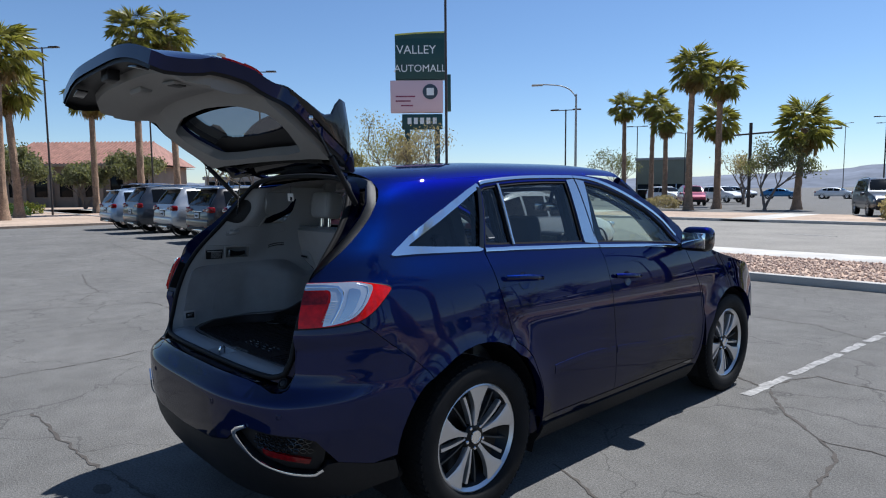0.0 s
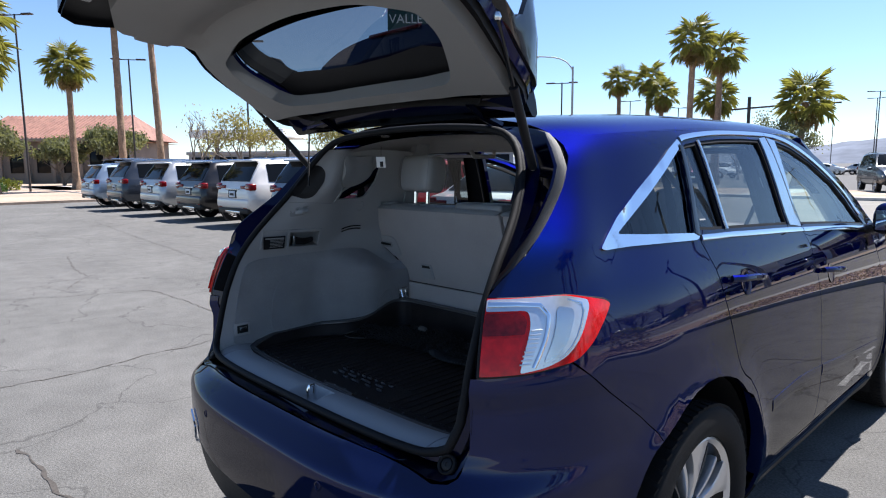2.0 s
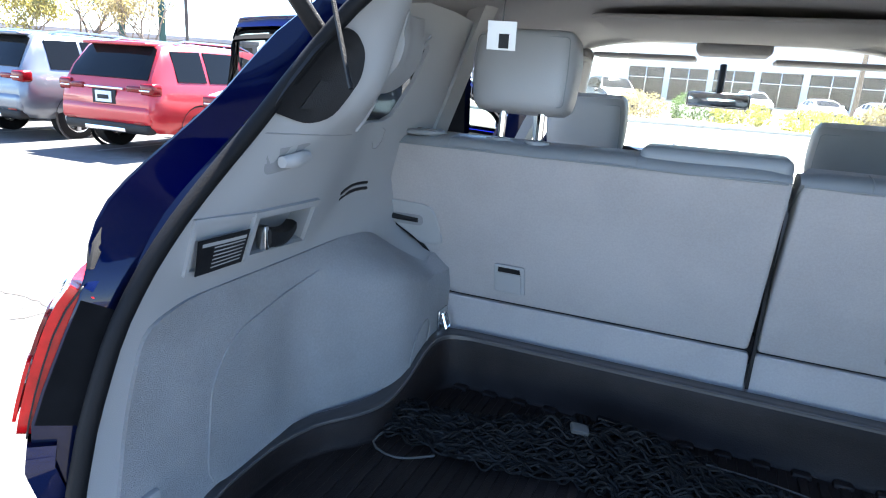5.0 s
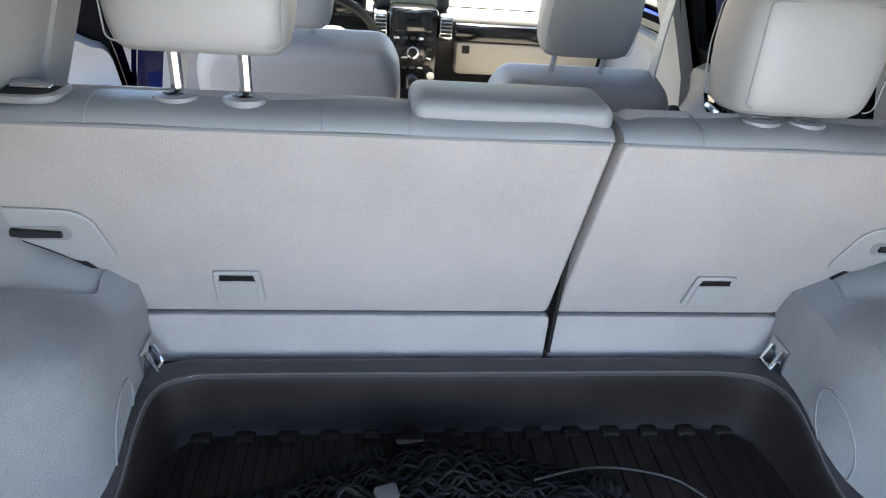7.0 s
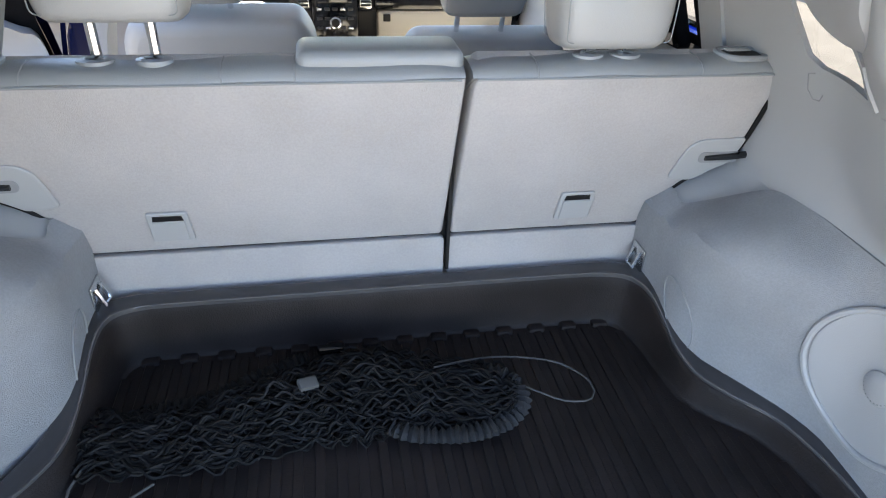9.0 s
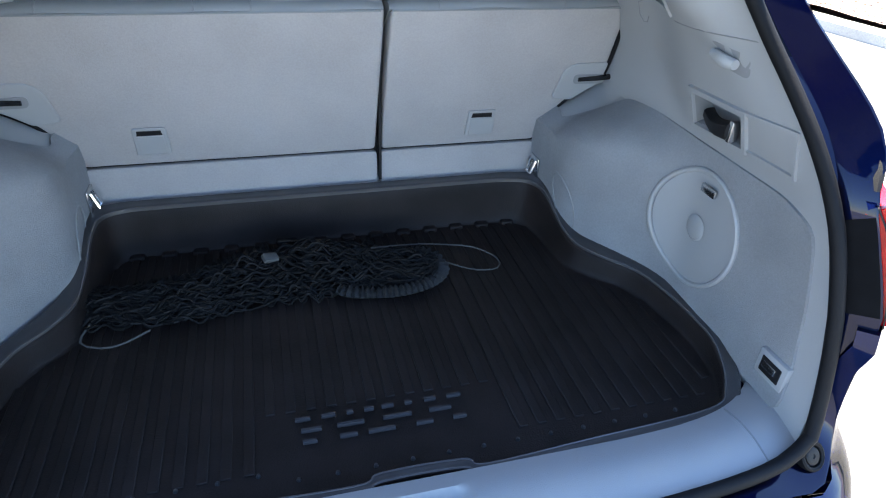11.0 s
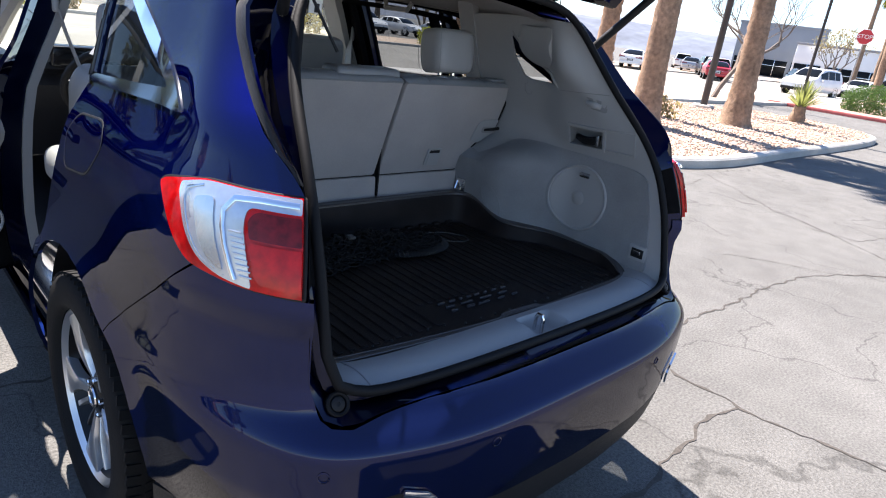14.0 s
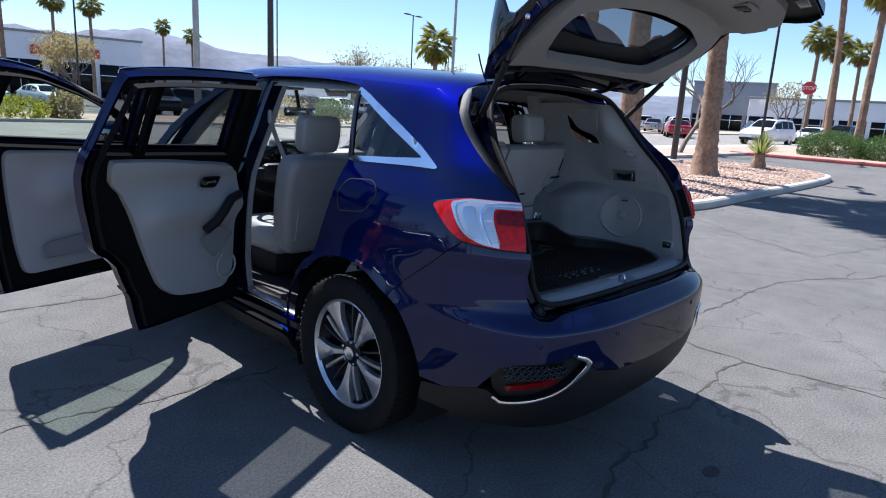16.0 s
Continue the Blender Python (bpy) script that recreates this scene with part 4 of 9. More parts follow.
    part("handle_dish", lathe(bmesh.new(), [(0.040, 0.0015), (0.036, 0.0010), (0.02, 0.0006), (0.0, 0.0005)], 24,
         Matrix.Translation(off(hq, hv - 0.012, 0.0)) @ (off(hq, hv, 0.1) - off(hq, hv, 0)).to_track_quat("Z", "Y").to_matrix().to_4x4() @ Matrix.Diagonal((1, 1.1, 1, 1))), PAINT, d)
    if kind == "rear":
        belt = [(1.172, 1.226), (1.40, 1.219), (1.62, 1.209), (1.90, 1.198), (2.122, 1.187)]
        top = [(1.262, 1.543), (1.40, 1.556), (1.60, 1.566), (1.83, 1.570), (2.094, 1.569)]
        part("pillar_cover", panel(bmesh.new(), at, [(2.008, 1.212), (2.118, 1.20), (2.092, 1.555), (2.018, 1.548)], (), 0.05, 0.006, 0.004), SATIN, d, "silver pillar cover")
        part("divider_bar", strip(bmesh.new(), at, [(1.408, 1.238), (1.412, 1.39), (1.421, 1.536)], 0.018, 0.001), SATIN, d)
    else:
        belt = [(2.13, 1.186), (2.60, 1.160), (3.05, 1.128)]
        top = [(2.10, 1.569), (2.22, 1.560), (2.354, 1.535), (2.565, 1.477), (2.785, 1.394), (2.946, 1.304), (3.045, 1.20)]
        part("pillar_cover", panel(bmesh.new(), at, [(2.128, 1.198), (2.104, 1.553), (2.184, 1.540), (2.112, 1.20)], (), 0.04, 0.006, 0.004), SATIN, d, "silver pillar cover")
        c = Vector((side * 0.985, 3.02, 1.200))
        mirror = part("door_mirror", box(bmesh.new(), c, (0.19, 0.13, 0.150), 0.045, None, 4), PAINT, d, "blue door mirror with black shell")
        part("mirror_shell", box(bmesh.new(), c + Vector((0, -0.012, -0.015)), (0.196, 0.12, 0.136), 0.04, None, 3), BLACK_GLOSS, mirror)
        part("mirror_glass", box(bmesh.new(), c + Vector((0, -0.071, -0.01)), (0.155, 0.006, 0.10), 0.002), material("mirror_glass", (0.85, 0.88, 0.9), 0.02, 1.0), mirror)
        part("mirror_foot", tube(bmesh.new(), [(side * 0.84, 3.03, 1.13), (side * 0.90, 3.03, 1.15), (side * 0.95, 3.03, 1.16)], 0.026, 8), BLACK_GLOSS, mirror)
    part("belt_moulding", strip(bmesh.new(), at, belt, 0.018, 0.001), CHROME, d, "chrome belt moulding")
    part("window_moulding", strip(bmesh.new(), at, top, 0.020, 0.001), CHROME, d, "chrome window moulding")
    low = [(1.60, 0.585), (1.9, 0.60), (2.17, 0.585)] if kind == "rear" else [(2.19, 0.585), (2.70, 0.54), (3.22, 0.50)]
    part("door_crease", strip(bmesh.new(), at, low, 0.05, -0.0035, thick=0.006), PAINT, d)
    if open_by:
        d.matrix_basis = hinge(side, 2.17 if kind == "rear" else 3.22, open_by)
    return d


door(1, "rear", 0)
door(1, "front", 0)
door(-1, "rear", -67)
door(-1, "front", -72)
# frame of the open left doorways
for side in (1, -1):
    pts = [flank(side)(2.165, 0.34 + 1.20 * i / 10) for i in range(11)]
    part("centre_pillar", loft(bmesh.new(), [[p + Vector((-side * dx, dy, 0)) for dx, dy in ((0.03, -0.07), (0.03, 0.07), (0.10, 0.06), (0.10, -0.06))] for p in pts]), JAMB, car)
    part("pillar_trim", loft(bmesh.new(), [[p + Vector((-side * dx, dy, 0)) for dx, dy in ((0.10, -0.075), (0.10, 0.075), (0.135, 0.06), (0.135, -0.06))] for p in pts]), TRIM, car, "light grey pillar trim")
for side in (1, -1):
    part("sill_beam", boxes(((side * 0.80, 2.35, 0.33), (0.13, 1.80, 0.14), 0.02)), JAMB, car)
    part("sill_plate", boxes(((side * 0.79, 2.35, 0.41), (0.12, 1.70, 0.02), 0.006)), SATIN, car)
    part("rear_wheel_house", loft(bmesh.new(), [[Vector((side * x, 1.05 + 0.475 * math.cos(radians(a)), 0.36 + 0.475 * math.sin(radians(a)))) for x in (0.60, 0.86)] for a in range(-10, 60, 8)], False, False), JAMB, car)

# ---- cargo bay and cabin (parts of the car) ----
CREST = ((0.30, 1.118), (0.80, 1.120), (0.92, 1.106), (1.00, 1.086), (1.05, 1.094), (1.12, 1.100))


def trim_at(side):
    """Inner side wall of the cargo bay over (y, z): wheel house below its crest, pillar leaning in above."""
    depth, y0, y1 = (0.150, 0.60, 0.92) if side > 0 else (0.120, 0.62, 0.90)

    def at(y, z):
        x = 0.662 - 0.02 * max(0.0, 0.45 - y)
        s = ease((y - y0) / (y1 - y0))
        x -= depth * s * ease((lerp_table(CREST, y) - z) / 0.090)
        foot = 1.12 + 0.09 * ease((y - 0.66) / 0.2)
        x -= 0.40 * max(0.0, z - foot) - 0.05 * max(0.0, z - 1.36)
        x -= 0.05 * ease((z - 1.29) / 0.13) * (1 - ease((y - 0.64) / 0.16))
        x -= 0.012 * min(max((0.95 - z) / 0.2, 0.0), 1.0) * (1 - s)
        # runs out to the seal at the rear edge
        rim = lerp_table(SEAL_WIDTH, z)
        x = rim + (x - rim) * ease((y - lerp_table(REAR_EDGE, z)) / 0.13)
        return Vector((side * x, y, z))
    return at


REAR_EDGE = ((0.765, 0.200), (0.86, 0.222), (0.99, 0.256), (1.13, 0.315), (1.24, 0.395), (1.345, 0.492), (1.46, 0.575), (1.545, 0.622))
SEAL_WIDTH = ((0.765, 0.632), (0.80, 0.640), (0.86, 0.655), (0.99, 0.655), (1.13, 0.647), (1.24, 0.627), (1.345, 0.595), (1.46, 0.547), (1.545, 0.486))
SIDE_WALL = [(b - 0.004, a) for a, b in REAR_EDGE] + [
             (0.80, 1.555), (1.02, 1.55), (1.16, 1.54), (1.20, 1.40), (1.17, 1.28), (1.12, 1.20), (1.10, 1.0), (1.10, 0.76)]
SIDE_PANE = [(0.712, 1.336), (0.860, 1.334), (0.895, 1.345), (0.938, 1.41), (0.952, 1.48), (0.938, 1.495), (0.905, 1.465), (0.870, 1.43), (0.80, 1.40), (0.735, 1.378)]
for side in (1, -1):
    at = trim_at(side)
    pane = SIDE_PANE
    pk = [(0.664, 1.146), (0.662, 1.209), (0.518, 1.214), (0.522, 1.153)]
    shallow = [(0.514, 1.154), (0.512, 1.218), (0.404, 1.224), (0.398, 1.158)]
    inner = Vector((side * 5, 0.8, 1.1))
    wall = part("cargo_side_trim", panel(bmesh.new(), at, SIDE_WALL, ([(p.x, p.y) for p in round_corners([(*p, 0) for p in pane], 0.02, 3)], pk), 0.028, 0.003, 0.0, inner), TRIM, car, "light grey cargo side trim")
    # carpeted lower half, proud of the plastic
    cp = [(0.255, 0.78), (0.295, 0.98), (0.328, 1.098), (0.40, 1.112), (0.637, 1.114), (0.80, 1.117), (0.915, 1.108), (0.965, 1.072), (1.015, 1.024), (1.045, 1.036), (1.088, 1.036), (1.092, 0.78)]
    part("carpet_lining", panel(bmesh.new(), at, [(p.x, p.y) for p in round_corners([(*p, 0) for p in cp], 0.03, 3)], (), 0.025, 0.006, 0.006, inner), CARPET, wall, "light grey carpet lining")
    on = lambda y, z, l: at(y, z) - Vector((side * l, 0, 0))
    # latch pocket with dark pull, shallow panel behind it
    part("pocket_frame", panel(bmesh.new(), at, shrink(pk, -0.010), (pk,), 0.02, 0.008, 0.007, inner), TRIM, wall)
    part("pocket_back", panel(bmesh.new(), at, pk, (), 0.03, -0.034, -0.034, inner), POCKET, wall, "recessed grey latch pocket")
    part("shallow_panel", panel(bmesh.new(), at, shrink(shallow, -0.006), (shallow,), 0.02, 0.006, 0.005, inner), TRIM, wall)
    rings = []
    for i in range(7):
        k = i / 6
        c = on(0.640 - 0.100 * k, 1.174 + 0.004 * k - 0.006 * math.sin(math.pi * k), -0.012 + 0.026 * math.sin(math.pi * min(1.0, k * 1.1) * 0.6))
        h = 0.009 + 0.007 * k
        rings.append([c + Vector((-side * a, 0, b * h)) for a, b in ((-0.010, -1), (0.006, -1), (0.011, -0.5), (0.011, 0.6), (0.004, 1), (-0.010, 1))])
    pull = part("seat_release_lever", loft(bmesh.new(), rings), BLACK, wall, "dark seat release lever")
    part("lever_tip", box(bmesh.new(), on(0.536, 1.178, 0.010), (0.020, 0.010, 0.038), 0.003), SATIN, pull)
    # soft moulded bag hook: a shallow scoop with a rounded tongue
    scoop = [(p.x, p.y) for p in round_corners([(0.508, 1.276, 0), (0.512, 1.312, 0), (0.590, 1.322, 0), (0.588, 1.286, 0)], 0.014, 4)]
    scoop_rim = part("hook_scoop", panel(bmesh.new(), at, scoop, (), 0.012, 0.003, 0.0015, inner, crown=lambda p: -0.0015), POCKET, wall)
    rings = []
    for i in range(7):
        k = i / 6
        c = on(0.528 + 0.050 * k, 1.296 + 0.006 * k, 0.004 + 0.012 * math.sin(math.pi * min(0.85, 0.2 + 0.8 * k)))
        h = 0.011 * (0.55 + 0.45 * math.sin(math.pi * (0.15 + 0.7 * k)))
        rings.append([c + Vector((-side * 0.008 * math.cos(a), 0, h * math.sin(a))) for a in [TAU * j / 10 for j in range(10)]])
    part("hook", loft(bmesh.new(), rings), TRIM, scoop_rim)
    part("panel_seam", tube(bmesh.new(), [on(0.500 + 0.2 * i / 8, 1.338 - 0.012 * i / 8, 0.0) for i in range(9)], 0.0011, 5), POCKET, wall)
    if side > 0:
        ring = [on(0.585 + 0.114 * math.cos(TAU * i / 48), 0.957 + 0.116 * math.sin(TAU * i / 48), 0.009) for i in range(48)]
        speaker = part("speaker", tube(bmesh.new(), ring, 0.0055, 8, loop=True), TRIM, wall, "round speaker grille")
        part("speaker_grille", panel(bmesh.new(), at, [(0.585 + 0.111 * math.cos(TAU * i / 40), 0.957 + 0.113 * math.sin(TAU * i / 40)) for i in range(40)], (), 0.03, 0.004, 0.0085, inner), TRIM, speaker)
        bm = bmesh.new()
        for r, n in ((0.006, 8), (0.012, 14), (0.018, 20), (0.023, 24)):
            for i in range(n):
                a = TAU * (i + r * 40) / n
                c = on(0.585 + r * math.cos(a), 0.957 + r * math.sin(a), 0.0135)
                lathe(bm, [(0.0016, 0.0), (0.0011, 0.0008), (0.0, 0.001)], 6, Matrix.Translation(c) @ pose(0, 0, 0, 0, -90 * side, 0))
        part("grille_dots", bm, POCKET, speaker)
        part("speaker_dome", lathe(bmesh.new(), [(0.027, 0.0), (0.024, 0.002), (0.012, 0.0035), (0.0, 0.004)], 24, Matrix.Translation(on(0.585, 0.957, 0.0125)) @ pose(0, 0, 0, 0, -90 * side, 0)), TRIM, speaker)
        part("speaker_tab", box(bmesh.new(), on(0.572, 1.045, 0.016), (0.008, 0.042, 0.018), 0.003), SATIN, speaker)
    else:
        lab = [(0.402, 1.154), (0.399, 1.204), (0.494, 1.206), (0.498, 1.152)]
        label = part("warning_label", panel(bmesh.new(), at, lab, (), 0.03, 0.001, 0.013, inner), BLACK, wall, "black information label with white lines")
        for k in range(7):
            w = 0.002 if k else 0.005
            z = 1.197 - 0.0058 * k
            part("printed_line", panel(bmesh.new(), at, [(0.428 if k else 0.406, z - w / 2), (0.488, z - w / 2), (0.488, z + w / 2), (0.428 if k else 0.406, z + w / 2)], (), 0.05, 0.0, 0.0145, inner), TRIM, label)
        ribs = bmesh.new()
        for k in range(2):
            tube(ribs, [on(0.797 + 0.108 * i / 5, 1.203 - 0.012 * k + 0.008 * i / 5 + 0.006 * math.sin(math.pi * i / 5), 0.0) for i in range(6)], 0.0035, 6)
        part("vent_slots", ribs, BLACK, wall)
        well = [(p.x, p.y) for p in round_corners([(0.42, 0.80, 0), (0.45, 0.97, 0), (0.50, 1.03, 0), (0.72, 1.078, 0), (0.752, 1.06, 0), (0.66, 0.80, 0)], 0.05, 4)]
        part("storage_lid", panel(bmesh.new(), at, well, (), 0.03, 0.004, 0.009, inner), CARPET, wall)
    # small socket low at the tail, tie-down at the seat
    sock = part("socket_bezel", box(bmesh.new(), on(0.300, 0.842, 0.006), (0.014, 0.066, 0.052), 0.004), TRIM, wall, "framed power socket")
    part("socket_recess", box(bmesh.new(), on(0.300, 0.842, 0.0125), (0.004, 0.046, 0.032), 0.002), BLACK, sock)
    part("socket_button", box(bmesh.new(), on(0.302, 0.844, 0.0150), (0.004, 0.030, 0.014), 0.002), SATIN, sock)
    tie = part("tie_down_plate", box(bmesh.new(), on(1.045, 0.892, 0.010), (0.006, 0.050, 0.055), 0.002), SATIN, wall, "chrome tie-down loop")
    part("tie_down_loop", tube(bmesh.new(), [on(1.045 - 0.014, 0.912, 0.014), on(1.045 - 0.016, 0.88, 0.026), on(1.045 + 0.012, 0.876, 0.026), on(1.045 + 0.014, 0.908, 0.014)], 0.004, 6), CHROME, tie)
    cy, cz = (0.885, 0.872) if side > 0 else (0.930, 0.860)
    part("access_cover", tube(bmesh.new(), [on(cy + (0.036 + 0.006 * math.sin(a)) * math.cos(a) + 0.03 * math.sin(a), cz + 0.060 * math.sin(a), 0.0075) for a in [TAU * i / 32 for i in range(32)]], 0.0016, 5, loop=True), POCKET, wall)
    # strut recess in the pillar and inner pane cover
    rec = [(p.x, p.y) for p in round_corners([(0.496, 1.372, 0), (0.560, 1.350, 0), (0.592, 1.360, 0), (0.628, 1.422, 0), (0.634, 1.458, 0), (0.618, 1.484, 0), (0.585, 1.488, 0), (0.556, 1.462, 0)], 0.016, 3)]
    if side < 0:
        recess = part("strut_recess", panel(bmesh.new(), at, rec, (), 0.03, 0.006, 0.006, inner), BLACK, wall, "black strut recess cover")
        part("cover_flap", panel(bmesh.new(), at, [(0.548, 1.372), (0.580, 1.374), (0.600, 1.402), (0.575, 1.412)], (), 0.03, 0.003, 0.009, inner), BLACK, recess)
    part("pane_lip", panel(bmesh.new(), at, shrink(pane, -0.004), (shrink(pane, 0.006),), 0.03, 0.008, 0.004, inner), TRIM, wall)
    swell = [(p.x, p.y) for p in round_corners([(0.745, 1.390, 0), (0.80, 1.402, 0), (0.865, 1.425, 0), (0.900, 1.46, 0), (0.91, 1.525, 0), (0.71, 1.525, 0), (0.715, 1.42, 0)], 0.022, 4)]
    part("pillar_pad", panel(bmesh.new(), at, swell, (), 0.016, 0.012, 0.002, inner, crown=lambda p: 0.030 * max(0.0, 1 - ((p[0] - 0.81) / 0.105) ** 2 - ((p[1] - 1.460) / 0.075) ** 2) ** 0.6), TRIM, wall)
    part("access_cover", tube(bmesh.new(), [on(0.880, 1.325, 0.0), on(0.895, 1.32, 0.0), on(0.897, 1.295, 0.0), on(0.885, 1.283, 0.0), on(0.870, 1.285, 0.0), on(0.862, 1.297, 0.0)], 0.0012, 5), POCKET, wall)
    part("rear_pillar_trim", loft(bmesh.new(), [[Vector((side * (0.70 - 0.40 * max(0, z - 1.2)), y, z)) for y in (1.13, 1.20)] + [Vector((side * (0.655 - 0.37 * max(0, z - 1.2)), y, z)) for y in (1.21, 1.13)] for z in (0.75, 1.0, 1.2, 1.3, 1.4, 1.5, 1.58)]), TRIM, car, "light grey rear pillar trim")
    part("seat_belt", loft(bmesh.new(), [[Vector((side * (0.60 + 0.02 * k), 1.20 + 0.01 * k, 1.53 - 0.03 * k)) + Vector((dx, dy, 0)) for dx, dy in ((-0.002, -0.022), (0.002, -0.022), (0.002, 0.022), (-0.002, 0.022))] for k in range(9)]), LEATHER, car, "pale grey seat belt")

for side in (1, -1):
    part("seat_side_filler", box(bmesh.new(), (side * 0.665, 1.116, 0.965), (0.24, 0.012, 0.46), 0.004), RUBBER, car)

# sill: scuff plate, striker pocket
def sill_at(i, j):
    x = -0.665 + 1.33 * i
    e = abs(x / 0.665) ** 5
    y0, y1 = 0.152 + 0.045 * e, 0.272 + 0.03 * e + 0.06 * e * e
    dip = math.exp(-((abs(x - 0.018) / 0.062) ** 10)) * (1 if j < 0.62 else max(0.0, 1 - (j - 0.62) / 0.12))
    return Vector((x, y0 + (y1 - y0) * j, 0.772 + 0.012 * math.sin(math.pi * j) - 0.036 * dip * ease((j - 0.06) / 0.10)))


sill = part("sill_trim", grid_sheet(bmesh.new(), sill_at, 190, 24), TRIM, car, "light grey plastic load sill")
bm = tube(bmesh.new(), [(0.010, 0.192, 0.735), (0.010, 0.192, 0.785), (0.010, 0.197, 0.796), (0.010, 0.211, 0.796), (0.010, 0.216, 0.785), (0.010, 0.216, 0.735)], 0.0055, 8)
for i in (0.075, 0.925):
    part("sill_seam", tube(bmesh.new(), [sill_at(i, 0.04 + 0.92 * j / 12) + Vector((0, 0, 0.0002)) for j in range(13)], 0.0014, 5), POCKET, sill)
part("striker", bm, CHROME, sill, "chrome latch striker")

# rear seat backs, split sixty to forty
LEAN_UP = Vector((0, -0.105, 0.335)).normalized()
back_frame = basis((0, 1.092, 0.955), (1, 0, 0), LEAN_UP)
BIG = [(-0.545, -0.012), (0.100, -0.012), (0.106, 0.340), (0.104, 0.357), (-0.655, 0.357), (-0.668, 0.30), (-0.672, 0.205), (-0.665, 0.160), (-0.640, 0.140), (-0.595, 0.105), (-0.560, 0.05)]
SMALL = [(0.114, -0.012), (0.510, -0.012), (0.525, 0.05), (0.565, 0.105), (0.610, 0.140), (0.640, 0.160), (0.650, 0.205), (0.652, 0.30), (0.645, 0.357), (0.128, 0.357), (0.120, 0.340)]
for outline, low, name in ((BIG, (-0.558, 0.103), "wide"), (SMALL, (0.111, 0.520), "narrow")):
    pts = [(p.x, p.y) for p in round_corners([(*p, 0) for p in outline], 0.012, 3)]
    seat = part("rear_seat_back", slab(bmesh.new(), pts, back_frame, 0.07, 0.006, 3), SEAT_BACK, car, "%s grey felt-backed rear seat back" % name)
    # leather roll over the top
    x0, x1 = (-0.655, 0.104) if name == "wide" else (0.116, 0.645)
    rings = []
    for i in range(25):
        x = x0 + (x1 - x0) * i / 24
        e = min(i, 24 - i)
        k = (0.62, 0.86, 0.96)[e] if e < 3 else 1.0
        o = Vector((x, 0.992, 1.290 + 0.0015 * math.sin(x * 23)))
        rings.append([o + Vector((0, 0.05 + (y - 0.05) * (0.90 + 0.10 * k), z * k)) for y, z in ((0.0, -0.004), (-0.0055, -0.002), (-0.0080, 0.002), (-0.006, 0.008), (0.004, 0.0165), (0.022, 0.0215), (0.050, 0.0225), (0.074, 0.019), (0.092, 0.006), (0.100, -0.03), (0.095, -0.10))])
    part("seat_top", loft(bmesh.new(), rings), LEATHER_TOP, seat, "grey leather top roll with cool dim light in its colour")
    part("piping", tube(bmesh.new(), [Vector((x0 + 0.006 + (x1 - x0 - 0.012) * i / 20, 0.9835, 1.2895)) for i in range(21)], 0.0024, 6), LEATHER_TOP, seat)
    for x in ((-0.52, -0.255, -0.151) if name == "wide" else (0.22, 0.50)):
        part("seam", tube(bmesh.new(), [Vector((x, 0.9838, 1.2895)), Vector((x, 0.9860, 1.2985)), Vector((x, 0.9960, 1.3070)), Vector((x, 1.014, 1.3118)), Vector((x, 1.042, 1.3128)), Vector((x, 1.066, 1.309))], 0.0012, 5), POCKET, seat)
    hx0, hx1 = (-0.628, -0.555) if name == "wide" else (0.550, 0.622)
    guide = round_corners([(hx0, 0.996, 0), (hx1, 0.996, 0), (hx1 + 0.004, 1.052, 0), (hx0 - 0.004, 1.052, 0)], 0.024, 5)
    bg = part("belt_guide", tube(bmesh.new(), [Vector((p.x, p.y, 1.3125)) for p in guide], 0.0055, 8, loop=True), LEATHER_TOP, seat, "grey rimmed belt guide")
    part("guide_slot", slab(bmesh.new(), [(p.x, p.y) for p in guide], pose(0, 0, 1.3138), 0.006, 0.0015), BLACK, bg)
    part("guide_tongue", box(bmesh.new(), ((hx0 + hx1) / 2, 1.037, 1.3150), (0.046, 0.014, 0.005), 0.002), SATIN, bg)
    flap = [(p.x, p.y) for p in round_corners([(low[0], -0.0128, 0), (low[1], -0.0128, 0), (low[1], -0.105, 0), (low[0], -0.105, 0)], 0.010, 3)]
    part("lower_flap", slab(bmesh.new(), flap, basis((0, 1.088, 0.955), (1, 0, 0), (0, 0.06, 1)), 0.02, 0.003, 3), SEAT_BACK, seat, "grey felt lower flap")
    side_run = [p for p in outline if abs(p[0]) > 0.5 and 0.03 < p[1]]
    side_run = sorted(side_run, key=lambda p: p[1])
    part("side_joint", tube(bmesh.new(), smooth_line([back_frame @ Vector((p[0] + math.copysign(0.004, p[0]), p[1], -0.004)) for p in side_run], 0.02), 0.0060, 6), RUBBER, seat)
    # release tab and side recess
    lx = -0.391 if name == "wide" else 0.356
    tab = part("anchor_cover", slab(bmesh.new(), [(p.x, p.y) for p in round_corners([(lx - 0.036, 0.020, 0), (lx + 0.036, 0.020, 0), (lx + 0.034, 0.092, 0), (lx - 0.034, 0.092, 0)], 0.006, 3)],
                                       back_frame @ pose(0, 0, 0.006), 0.006, 0.002), TRIM, seat, "grey anchor cover")
    part("anchor_slot", slab(bmesh.new(), [(lx - 0.026, 0.074), (lx + 0.026, 0.074), (lx + 0.024, 0.086), (lx - 0.024, 0.086)], back_frame @ pose(0, 0, 0.0075), 0.004, 0.001), BLACK, tab)
    part("anchor_flap", slab(bmesh.new(), [(lx - 0.027, 0.024), (lx + 0.027, 0.024), (lx + 0.027, 0.072), (lx - 0.027, 0.072)], back_frame @ pose(0, 0, 0.0085), 0.004, 0.001), TRIM, tab)
    ex, sg = (-0.675, 1) if name == "wide" else (0.655, -1)
